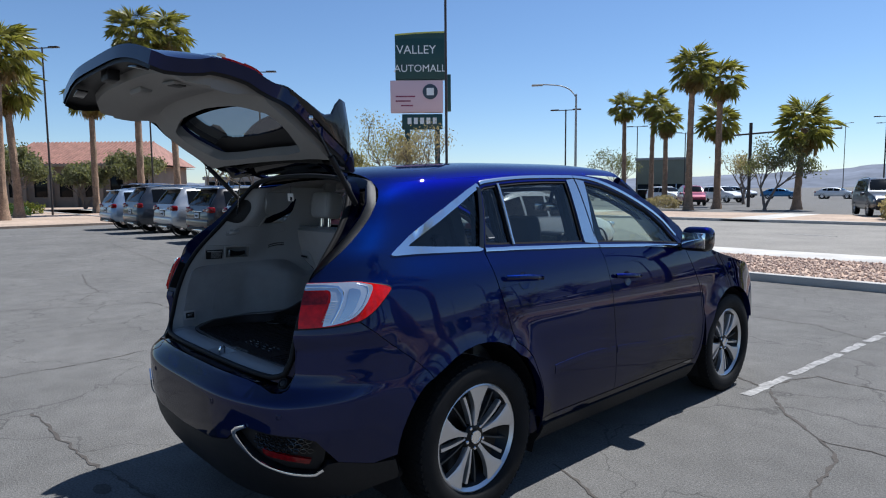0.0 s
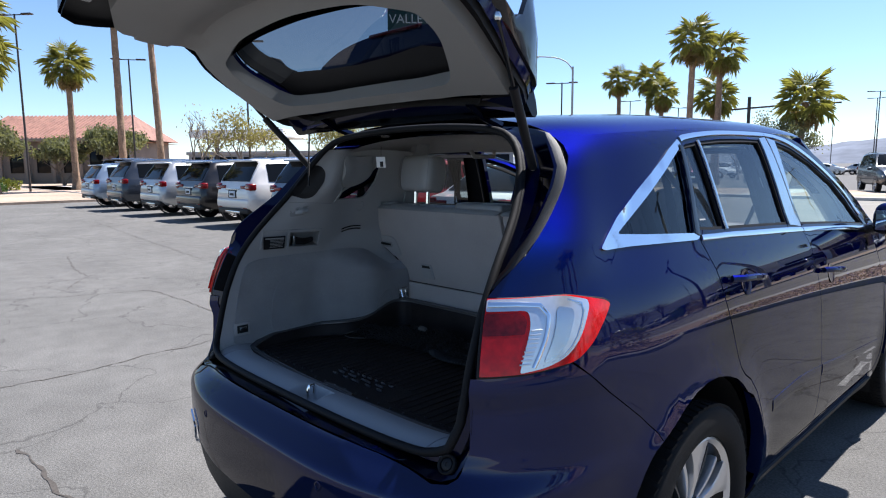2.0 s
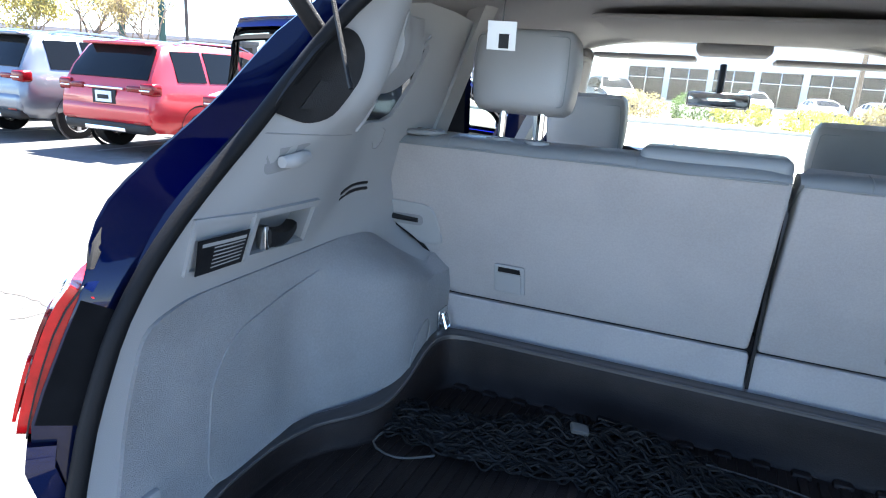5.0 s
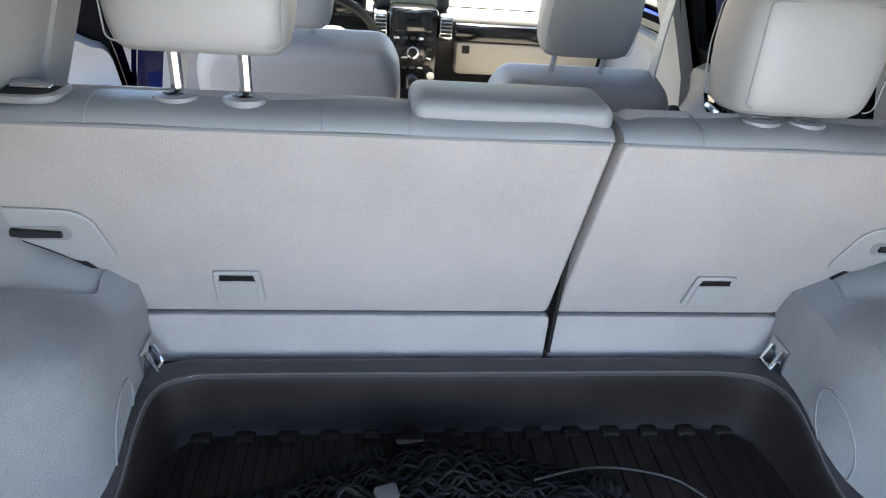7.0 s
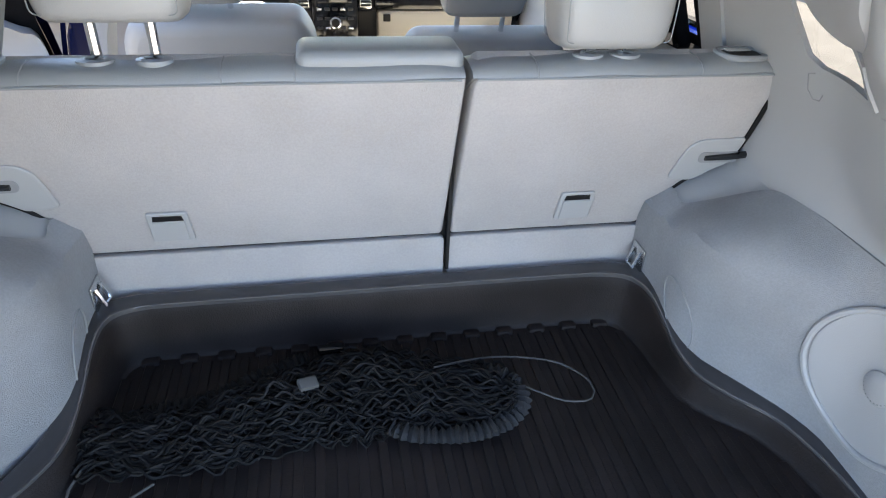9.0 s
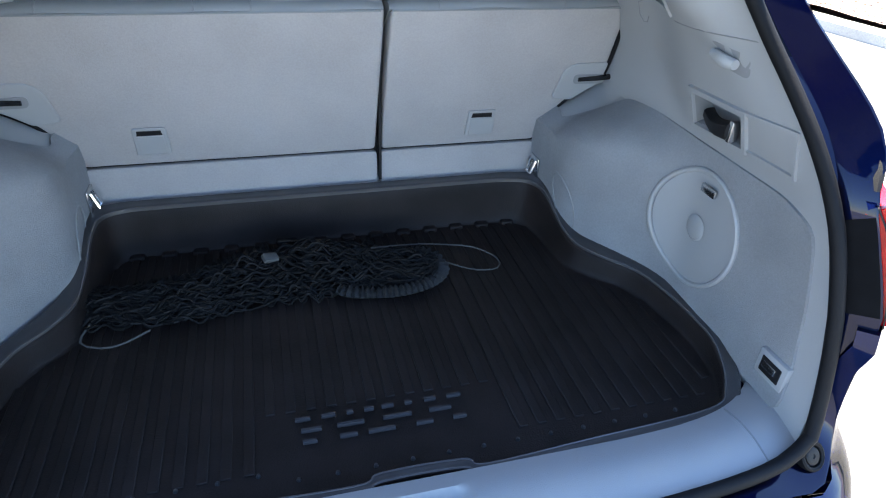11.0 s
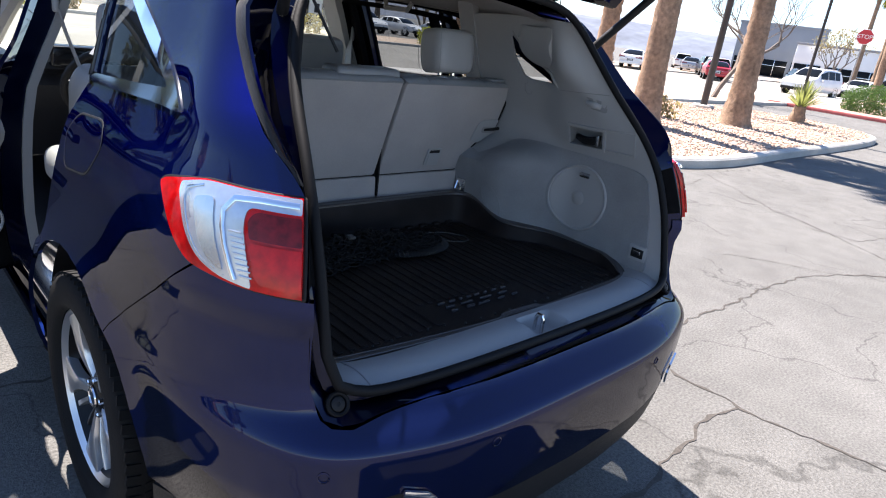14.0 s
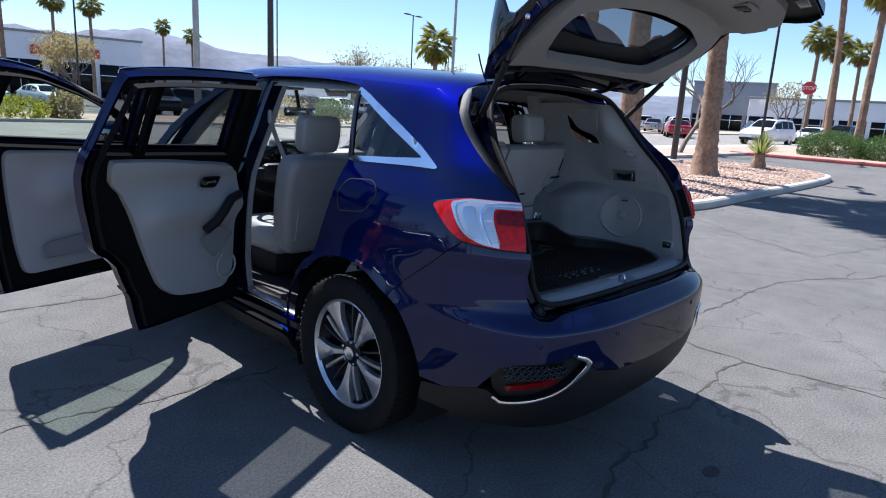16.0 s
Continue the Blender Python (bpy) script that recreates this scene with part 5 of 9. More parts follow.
    rc = [(ex + sg * 0.004, 0.215), (ex + sg * 0.095, 0.212), (ex + sg * 0.115, 0.195), (ex + sg * 0.130, 0.118), (ex + sg * 0.075, 0.110), (ex + sg * 0.045, 0.135), (ex + sg * 0.012, 0.155)]
    lt = part("latch_bezel", slab(bmesh.new(), [(p.x, p.y) for p in round_corners([(*p, 0) for p in rc], 0.012, 3)], back_frame @ pose(0, 0, 0.005), 0.005, 0.003), TRIM, seat, "smooth grey latch bezel")
    sl = [(p.x, p.y) for p in round_corners([(ex + sg * 0.002, 0.156, 0), (ex + sg * 0.084, 0.158, 0), (ex + sg * 0.086, 0.184, 0), (ex + sg * 0.002, 0.182, 0)], 0.012, 4)]
    part("latch_slot", slab(bmesh.new(), sl, back_frame @ pose(0, 0, 0.0068), 0.005, 0.001), POCKET, lt)
    part("latch_bar", tube(bmesh.new(), [back_frame @ Vector((ex - sg * 0.02, 0.176, 0.006)), back_frame @ Vector((ex + sg * 0.03, 0.175, 0.011)), back_frame @ Vector((ex + sg * 0.074, 0.172, 0.009))], 0.0075, 8, 0.005), BLACK_GLOSS, lt)
part("hinge_cover", boxes(((-0.22, 1.112, 0.945), (0.66, 0.02, 0.06)), ((0.315, 1.112, 0.945), (0.41, 0.02, 0.06))), RUBBER, car)
part("split_gap", boxes(((0.110, 1.13, 1.07), (0.006, 0.10, 0.40))), BLACK, car)
# folded centre armrest
part("centre_armrest", box(bmesh.new(), (-0.022, 1.052, 1.309), (0.256, 0.100, 0.040), 0.016, None, 4), LEATHER_TOP, car, "grey leather folded armrest")


def head_restraint(x, y, z, w, h, posts, name, parent=car, lean=-8, thick=0.12):
    m = pose(x, y, z, lean, 0, 0)
    rings = []
    for i in range(21):
        u = -1 + 2 * (i + 0.12) / 20.24
        k = (1 - abs(u) ** 5) ** (1 / 5)
        hw = w / 2 * (0.96 + 0.04 * math.sin(math.pi * (u + 1) / 2) - 0.03 * max(0.0, -u)) * (0.72 + 0.28 * k)
        ht = thick / 2 * (0.90 + 0.12 * math.cos(u * 1.3)) * (0.45 + 0.55 * k)
        ring = []
        for j in range(40):
            a = TAU * j / 40
            cx, cy = math.cos(a), math.sin(a)
            r = (abs(cx) ** 4.6 + abs(cy) ** 4.6) ** (-1 / 4.6)
            ring.append(m @ Vector((hw * cx * r, ht * cy * r, h * (u + 1) / 2)))
        rings.append(ring)
    bm = loft(bmesh.new(), rings)
    h_part = part(name, bm, LEATHER, parent, "grey leather head restraint")
    for sy in (-1, 1):
        line = [(-0.445, 0.07), (-0.455, 0.5), (-0.435, 0.90), (0.435, 0.90), (0.455, 0.5), (0.445, 0.07)]
        part("seam", tube(bmesh.new(), [m @ Vector((w * p.x, sy * (thick * 0.487 * (0.90 + 0.12 * math.cos((2 * p.y - 1) * 1.3)) * (0.45 + 0.55 * (1 - abs(2 * p.y - 1) ** 5) ** 0.2)), h * p.y)) for p in round_corners([(*p, 0) for p in line], 0.06, 4)], 0.0010, 5), LEATHER_TOP, h_part)
    for px in (-1, 1):
        part("post", tube(bmesh.new(), [m @ Vector((px * posts, 0, 0.03)), m @ Vector((px * posts, 0.012, -0.10))], 0.008, 8), CHROME, h_part)
    return h_part


head_restraint(-0.389, 1.040, 1.366, 0.205, 0.155, 0.040, "head_restraint")
head_restraint(0.345, 1.040, 1.324, 0.192, 0.150, 0.032, "head_restraint")
for x in (-0.429, -0.349, 0.313, 0.377):
    part("post_socket", lathe(bmesh.new(), [(0.024, -0.004), (0.022, 0.004), (0.012, 0.006), (0.009, 0.004)], 20, pose(x, 1.026, 1.3115) @ Matrix.Diagonal((1.15, 0.8, 1, 1))), LEATHER_TOP, car)
part("rear_seat_cushion", boxes(((0, 1.50, 0.70), (1.06, 0.52, 0.16), 0.05, None, 4), ((0, 1.47, 0.55), (1.02, 0.5, 0.2), 0.03)), LEATHER, car, "grey leather rear bench")

# front seats
for x, top in ((-0.385, 0.50), (0.385, 0.43)):
    m = pose(x, 2.06, 0.68, 12, 0, 0)
    bm = bmesh.new()
    out = [(p.x, p.y) for p in round_corners([(-0.225, -0.08, 0), (0.225, -0.08, 0), (0.262, 0.20, 0), (0.262, top - 0.07, 0), (0.225, top, 0), (-0.225, top, 0), (-0.262, top - 0.07, 0), (-0.262, 0.20, 0)], 0.07, 4)]
    slab(bm, out, m @ basis((0, -0.07, 0), (1, 0, 0), (0, 0, 1)), 0.16, 0.04, 4, 0.01)
    fs = part("front_seat", bm, LEATHER_BACK, car, "grey leather front seat")
    part("seat_cushion", box(bmesh.new(), (x, 2.36, 0.66), (0.50, 0.56, 0.17), 0.06, None, 4), LEATHER_BACK, fs)
    part("seat_base", box(bmesh.new(), (x, 2.36, 0.52), (0.44, 0.46, 0.14), 0.02), BLACK, fs)
    part("map_pocket", slab(bmesh.new(), [(-0.18, 0.02), (0.18, 0.02), (0.185, 0.22), (-0.185, 0.22)], m @ basis((0, -0.082, 0), (1, 0, 0), (0, 0, 1)), 0.012, 0.006), LEATHER, fs)
    head_restraint(x + (-0.020 if x > 0 else -0.04), 1.975, 1.165 if x > 0 else 1.20, 0.26, 0.20, 0.07, "head_restraint", fs, 8)

# dashboard
DASH = material("black_dash_plastic", (0.018, 0.018, 0.020), 0.45, bump=0.15, bump_size=500)
dash_rings = []
for i in range(17):
    x = -0.76 + 1.52 * i / 16
    hood = 0.030 * math.exp(-((x + 0.40) / 0.16) ** 4) - 0.03
    dash_rings.append([Vector((x, y, z)) for y, z in ((3.30, 0.80), (3.35, 1.08), (3.05, 1.125 + 0.4 * hood), (2.86, 1.130 + hood), (2.79, 1.105 + hood), (2.78, 1.06), (2.84, 1.03), (2.80, 0.98), (2.86, 0.80), (2.92, 0.62))])
dash = part("dashboard", loft(bmesh.new(), dash_rings), DASH, car, "black and beige dashboard")
part("dash_top", loft(bmesh.new(), [[p + Vector((0, 0, 0.004)) for p in r[1:4]] for r in dash_rings], False, False), material("pale_dash_top", (0.50, 0.47, 0.42), 0.6, bump=0.15, bump_size=500), dash)
BEIGE = material("beige_dash_trim", (0.50, 0.45, 0.37), 0.5, bump=0.12, bump_size=500)
part("dash_trim", boxes(((0.41, 2.785, 0.930), (0.58, 0.06, 0.13), 0.02)), BEIGE, dash, "beige lower dash trim")
part("dash_band", box(bmesh.new(), (0.41, 2.765, 1.028), (0.60, 0.03, 0.066), 0.012), BLACK_GLOSS, dash, "gloss black dash band")
part("glovebox_lock", box(bmesh.new(), (0.16, 2.752, 0.965), (0.03, 0.006, 0.03), 0.003), BLACK, dash)
part("centre_console", box(bmesh.new(), (-0.052, 2.60, 0.72), (0.21, 0.62, 0.22), 0.04), BLACK, dash)
stack = part("dash_panel", box(bmesh.new(), (-0.052, 2.74, 1.00), (0.185, 0.16, 0.30), 0.02), BLACK_GLOSS, dash, "gloss black centre stack")
part("lower_screen", box(bmesh.new(), (-0.052, 2.655, 1.105), (0.135, 0.008, 0.075), 0.003), material("screen", (0.01, 0.011, 0.012), 0.08), stack)
for x in (-0.172, 0.068):
    vent = part("air_vent", box(bmesh.new(), (x, 2.70, 1.085), (0.050, 0.08, 0.085), 0.010), SATIN, dash, "silver framed air vent")
    for k in range(5):
        part("vane", box(bmesh.new(), (x, 2.657, 1.058 + 0.0135 * k), (0.040, 0.004, 0.007)), BLACK, vent)
def knob(x, z, r, d=0.03):
    return lathe(bmesh.new(), [(r, 0.0), (r, d * 0.6), (r * 0.86, d), (r * 0.4, d), (0.0, d)], 24, pose(x, 2.660, z, 90, 0, 0))


part("volume_knob", knob(-0.052, 0.998, 0.026), CHROME, stack, "chrome control knob")
part("knob_face", lathe(bmesh.new(), [(0.016, 0.031), (0.0, 0.031)], 20, pose(-0.052, 2.66, 0.998, 90, 0, 0)), BLACK, stack)
for x in (-0.122, 0.018):
    part("climate_knob", knob(x, 0.915, 0.017), SATIN, stack)
for r in range(4):
    for c in range(5):
        if abs(c - 2) < 1 and 0 < r < 3:
            continue
        part("button", box(bmesh.new(), (-0.112 + 0.030 * c, 2.655, 1.045 - 0.036 * r), (0.021, 0.010, 0.011), 0.003), DASH if (r + c) % 3 else SATIN, stack)
for piece in [stack] + [c for c in dash.children if c.name.startswith("air_vent")]:
    piece.location.z = -0.024
nav = part("navigation_hood", box(bmesh.new(), (-0.055, 2.83, 1.150), (0.285, 0.16, 0.115), 0.03, None, 4), DASH, dash, "hooded navigation screen")
part("navigation_screen", box(bmesh.new(), (-0.050, 2.748, 1.148), (0.175, 0.006, 0.072), 0.003), material("map_screen", (0.30, 0.31, 0.24), 0.15, stain=0.35, stain_size=60), nav)
bm = bmesh.new()
tube(bm, [Vector((-0.37 + 0.185 * math.cos(a), 2.50 - 0.10 * math.sin(a), 1.03 + 0.165 * math.sin(a))) for a in [TAU * i / 28 for i in range(28)]], 0.015, 8, loop=True)
wheel_part = part("steering_wheel", bm, BLACK, car, "black leather steering wheel")
part("wheel_boss", boxes(((-0.37, 2.53, 1.02), (0.17, 0.07, 0.11), 0.03), ((-0.37, 2.52, 1.03), (0.34, 0.02, 0.035), 0.008), ((-0.37, 2.66, 0.99), (0.09, 0.25, 0.09), 0.03)), DASH, wheel_part)
part("gauge_panel", box(bmesh.new(), (-0.385, 2.80, 1.12), (0.32, 0.10, 0.10), 0.02), BLACK_GLOSS, dash)
lever = part("gear_lever", tube(bmesh.new(), [(-0.06, 2.50, 0.80), (-0.06, 2.49, 0.885)], 0.010, 8), SATIN, car, "chrome gear lever")
part("lever_knob", box(bmesh.new(), (-0.06, 2.487, 0.905), (0.044, 0.05, 0.055), 0.018, None, 4), BLACK_GLOSS, lever)
part("console_lid", box(bmesh.new(), (0, 2.18, 0.84), (0.22, 0.34, 0.07), 0.025, None, 3), LEATHER, car)
for side in (1, -1):
    belt = [Vector((side * 0.648, 2.10, 1.36)), Vector((side * 0.632, 2.075, 1.28)), Vector((side * 0.610, 2.04, 1.19)), Vector((side * 0.590, 2.0, 1.10)), Vector((side * 0.582, 1.99, 0.98))]
    fb = part("front_seat_belt", loft(bmesh.new(), [[p + Vector((dx, dy, 0)) for dx, dy in ((-0.002, -0.023), (0.002, -0.023), (0.002, 0.023), (-0.002, 0.023))] for p in belt]), LEATHER, car, "pale grey front seat belt")
    part("belt_anchor", box(bmesh.new(), (side * 0.655, 2.105, 1.385), (0.022, 0.05, 0.075), 0.010, None, 3), TRIM, fb)
# roof fittings
part("rear_view_mirror", box(bmesh.new(), (-0.035, 2.75, 1.400), (0.25, 0.035, 0.065), 0.016, None, 4), BLACK_GLOSS, car, "black framed rear-view mirror")
part("mirror_glass", box(bmesh.new(), (-0.035, 2.7315, 1.400), (0.232, 0.003, 0.052), 0.001), CHROME, car, "mirror glass")
part("mirror_stem", tube(bmesh.new(), [(-0.035, 2.76, 1.42), (-0.035, 2.80, 1.545)], 0.014, 8), BLACK, car)
for x in (-0.34, 0.34):
    part("sun_visor", box(bmesh.new(), (x, 2.62, 1.555), (0.40, 0.17, 0.018), 0.008, pose(0, 0, 0)), HEADLINER, car, "greige sun visor")
part("overhead_console", box(bmesh.new(), (-0.01, 2.50, 1.590), (0.26, 0.22, 0.05), 0.02, None, 3), HEADLINER, car)
part("sunroof_shade", slab(bmesh.new(), [(p.x, p.y) for p in round_corners([(-0.38, 1.55, 0), (0.38, 1.55, 0), (0.38, 2.35, 0), (-0.38, 2.35, 0)], 0.05, 4)], pose(0, 0, 1.600, 180, 0, 0) @ pose(0, -3.9, 0), 0.012, 0.005), HEADLINER, car)
for side in (1, -1):
    for y in (1.62, 2.42):
        part("grab_bar", tube(bmesh.new(), [Vector((side * 0.555, y - 0.09, 1.555)), Vector((side * 0.545, y - 0.075, 1.525)), Vector((side * 0.545, y + 0.075, 1.525)), Vector((side * 0.555, y + 0.09, 1.555))], 0.011, 8), HEADLINER, car)
tag = part("hanging_tag", box(bmesh.new(), (0, 0, 0), (0.046, 0.003, 0.044), 0.001, pose(-0.366, 0.80, 1.496, 6, 0, 14)), material("paper_tag", (0.75, 0.74, 0.70), 0.8), car, "white paper tag hanging from the headliner")
part("tag_mark", box(bmesh.new(), (0.004, -0.0022, -0.008), (0.016, 0.001, 0.022), 0, pose(-0.366, 0.80, 1.496, 6, 0, 14)), BLACK, tag)
part("tag_string", tube(bmesh.new(), [(-0.366, 0.80, 1.516), (-0.364, 0.801, 1.560)], 0.0012, 5), ELASTIC, tag)
# ---- the tailgate: built shut, then swung up about its hinge ----
def gate_at(s, v):
    """The tailgate's face: as the tail below, flatter across beside the window."""
    p = tail(s, v)
    k = min(max((v - 1.13) / 0.11, 0.0), 1.0)
    k = k * k * (3 - 2 * k)
    p.y += k * (lerp_table(TAIL, v) + 0.05 * (p.x / 0.65) ** 2 - p.y)
    return p


GATE_Q = [(0.085, 0.752), (0.118, 0.79), (0.130, 0.90), (0.146, 0.98), (0.165, 1.15), (0.205, 1.215), (0.250, 1.29), (0.287, 1.38), (0.318, 1.46), (0.342, 1.53), (0.335, 1.575)]
def both(half):
    return half + [(-s, v) for s, v in half[::-1] if s > 0]


gate_out = both([(0.0, 0.748), (0.3, 0.748), (0.5, 0.752)] + [(to_s(q), v) for q, v in GATE_Q] + [(0.48, 1.585), (0.2, 1.592), (0.0, 1.595)])
gate_pane = [(p.x, p.y) for p in round_corners([(-0.62, 1.275, 0), (-0.3, 1.262, 0), (0, 1.26, 0), (0.3, 1.262, 0), (0.62, 1.275, 0), (0.67, 1.335, 0), (0.61, 1.525, 0), (0, 1.53, 0), (-0.61, 1.525, 0), (-0.67, 1.335, 0)], 0.03, 3)]
gate = part("tailgate", panel(bmesh.new(), gate_at, gate_out, (gate_pane,), 0.045, 0.05), PAINT, car, "raised blue tailgate with grey inner trim")
part("rear_window", panel(bmesh.new(), gate_at, shrink(gate_pane, -0.02), (), 0.08, 0.004, -0.006), GLASS_PRIVACY, gate, "dark heated rear window")
part("gate_edge", panel(bmesh.new(), gate_at, shrink(gate_out, 0.012), (shrink(gate_pane, -0.03),), 0.07, 0.02, -0.045), BLACK, gate, "black tailgate inner frame")
in_out = both([(0.0, 0.85), (0.5, 0.855)] + [(to_s(0.095), 0.90), (to_s(0.105), 1.0), (to_s(0.112), 1.12), (to_s(0.140), 1.22), (to_s(0.195), 1.32), (to_s(0.236), 1.43), (to_s(0.246), 1.495)] + [(0.45, 1.524), (0.2, 1.532), (0.0, 1.534)])
in_pane = [(p.x, p.y) for p in round_corners([(-0.60, 1.275, 0), (-0.37, 1.236, 0), (0, 1.226, 0), (0.37, 1.236, 0), (0.60, 1.275, 0), (0.632, 1.335, 0), (0.575, 1.468, 0), (0.32, 1.495, 0), (0, 1.500, 0), (-0.32, 1.495, 0), (-0.575, 1.468, 0), (-0.632, 1.335, 0)], 0.07, 4)]
part("frit_band", panel(bmesh.new(), gate_at, [(-0.62, 1.525), (-0.58, 1.425), (-0.42, 1.408), (-0.2, 1.432), (0, 1.440), (0.2, 1.432), (0.42, 1.408), (0.58, 1.425), (0.62, 1.525), (0, 1.535)], (), 0.08, 0.0, -0.012), BLACK, gate, "black printed edge of the rear window")
GATE_TRIM = material("grey_gate_trim", (0.21, 0.203, 0.193), 0.6, stain=0.05, bump=0.15, bump_size=600)
def hollow(p):
    edge = 0.018 * math.exp(-((p[1] - 1.17) / 0.04) ** 2)
    return -0.02 - 0.035 * max(0.0, 1 - ((p[1] - 1.02) / 0.16) ** 2) + edge


gt = part("gate_trim", panel(bmesh.new(), gate_at, in_out, (in_pane,), 0.04, -0.05, -0.062, crown=hollow), GATE_TRIM, gate, "grey plastic tailgate lining")
part("window_return", panel(bmesh.new(), gate_at, shrink(in_pane, -0.004), (shrink(in_pane, 0.006),), 0.05, -0.075, -0.01), BLACK, gate)
gin = lambda s, v, l: (lambda q, n: q - (n if n.dot(q - MID) > 0 else -n) * l)(gate_at(s, v), normal_of(gate_at, s, v))
def gate_box(name, s, v, l, size, mat, parent, r=0.008):
    c = gin(s, v, l)
    up = (gin(s, v + 0.02, l) - gin(s, v - 0.02, l)).normalized()
    across = (gin(s + 0.02, v, l) - gin(s - 0.02, v, l)).normalized()
    return part(name, box(bmesh.new(), (0, 0, 0), size, r, basis(c, across, up)), mat, parent)


gb = gate_box("light_bezel", 0.30, 0.97, 0.115, (0.13, 0.085, 0.012), GATE_TRIM, gt)
gate_box("courtesy_light", 0.285, 0.97, 0.121, (0.075, 0.05, 0.008), BLACK, gb, 0.003)
gate_box("close_button", 0.343, 0.97, 0.121, (0.018, 0.03, 0.008), BLACK, gb, 0.003)
gate_box("pull_cup", -0.05, 0.93, 0.108, (0.15, 0.055, 0.03), GATE_TRIM, gt, 0.012)
gate_box("gate_latch", 0.0, 0.80, 0.06, (0.10, 0.05, 0.05), BLACK, gate)
for s in (-0.42, 0.42):
    gate_box("frame_cutout", s, 0.79, 0.072, (0.10, 0.045, 0.01), BLACK_GLOSS, gate, 0.003)
# lamps, chrome bar, plate and badge on its outer face
for side in (1, -1):
    lens = [(side * to_s(q), v) for q, v in [(0.140, 1.148), (-0.10, 1.158), (-0.16, 1.14), (-0.12, 1.105), (0.0, 1.065), (0.13, 0.975), (0.136, 1.05)]]
    gl = part("gate_lamp", panel(bmesh.new(), gate_at, [(p.x, p.y) for p in round_corners([(*p, 0) for p in lens], 0.02, 3)], (), 0.02, 0.03, 0.005), RED_LENS, gate, "red tailgate lamp")
    part("reversing_lens", panel(bmesh.new(), gate_at, [(side * to_s(q), v) for q, v in [(0.02, 1.145), (-0.10, 1.150), (-0.14, 1.138), (-0.11, 1.115), (0.0, 1.105)]], (), 0.02, 0.003, 0.008), CLEAR_LENS, gl)
    for k in range(3):
        q0 = 0.125 - 0.05 * k
        part("light_block", panel(bmesh.new(), gate_at, [(side * to_s(q), v) for q, v in [(q0, 1.135), (q0 - 0.038, 1.138), (q0 - 0.034, 1.085 + 0.012 * k), (q0, 1.07 + 0.01 * k)]], (), 0.02, 0.003, 0.008), RED_DARK, gl)
part("chrome_bar", strip(bmesh.new(), gate_at, [(-0.66, 0.985), (-0.40, 1.045), (-0.15, 1.065), (0.15, 1.065), (0.40, 1.045), (0.66, 0.985)], 0.032, 0.004, thick=0.012), CHROME, gate, "chrome garnish bar")
gate_plate = part("plate_recess", panel(bmesh.new(), gate_at, [(-0.27, 0.87), (0.27, 0.87), (0.25, 1.03), (-0.25, 1.03)], (), 0.06, 0.01, 0.003), BLACK, gate)
WHITE_PLATE = material("white_plate", (0.75, 0.78, 0.80), 0.4)
pm = basis(gate_at(0, 0.945) + Vector((0, -0.016, 0)), (1, 0, 0), (gate_at(0, 0.96) - gate_at(0, 0.93)))
plate = part("licence_plate", box(bmesh.new(), (0, 0, 0), (0.305, 0.152, 0.006), 0.003, pm), WHITE_PLATE, gate_plate, "white paper plate with dark bars")
INK = material("printed_ink", (0.03, 0.05, 0.10), 0.6)
for x, y, w, h in ((0, 0.052, 0.13, 0.014), (0, 0.0, 0.09, 0.007), (0, -0.055, 0.24, 0.026), (0, 0.068, 0.26, 0.006)):
    part("printed_bar", box(bmesh.new(), (x, y, 0.0042), (w, h, 0.0014), 0, pm), INK, plate)
bmg = bmesh.new()
em = basis(gate_at(0, 1.125) + Vector((0, -0.006, 0)), (1, 0, 0), (gate_at(0, 1.14) - gate_at(0, 1.11)))
tube(bmg, [em @ Vector((0.045 * math.cos(a), 0.052 * math.sin(a), 0.003)) for a in [TAU * i / 28 for i in range(28)]], 0.006, 6, loop=True)
part("badge_ring", bmg, CHROME, gate, "oval chrome badge")
# wiper and roof spoiler
part("wiper_arm", tube(bmesh.new(), [gate_at(0.05, 1.205) + Vector((0, -0.03, 0.01)), gate_at(-0.2, 1.235) + Vector((0, -0.035, 0.01)), gate_at(-0.38, 1.245) + Vector((0, -0.02, 0.006))], 0.009, 8, 0.005), BLACK, gate, "black rear wiper")
part("wiper_pivot", lathe(bmesh.new(), [(0.03, 0.0), (0.028, 0.03), (0.018, 0.04), (0.0, 0.042)], 20, Matrix.Translation(gate_at(0.05, 1.205)) @ pose(0, 0, 0, 65, 0, 0)), BLACK, gate)
sp_rings = []
for i in range(25):
    s = -0.60 + 1.2 * i / 24
    k = 1 - abs(s / 0.60) ** 4
    base = Vector((s * 0.93, 0.585 + 0.05 * (s / 0.6) ** 2, 1.612 - 0.035 * (s / 0.6) ** 2))
    reach = 0.12 + 0.13 * k
    sp_rings.append([base + Vector((0, y, z)) for y, z in ((0.0, 0.0), (-reach * 0.5, 0.004), (-reach, -0.012), (-reach - 0.004, -0.024), (-reach * 0.92, -0.034), (-reach * 0.4, -0.055), (0.0, -0.05))])
spoiler = part("roof_spoiler", loft(bmesh.new(), sp_rings), PAINT, gate, "blue roof spoiler with brake lamp")
part("high_brake_lamp", box(bmesh.new(), (0, 0.335, 1.583), (0.26, 0.012, 0.018), 0.004), RED_DARK, spoiler)
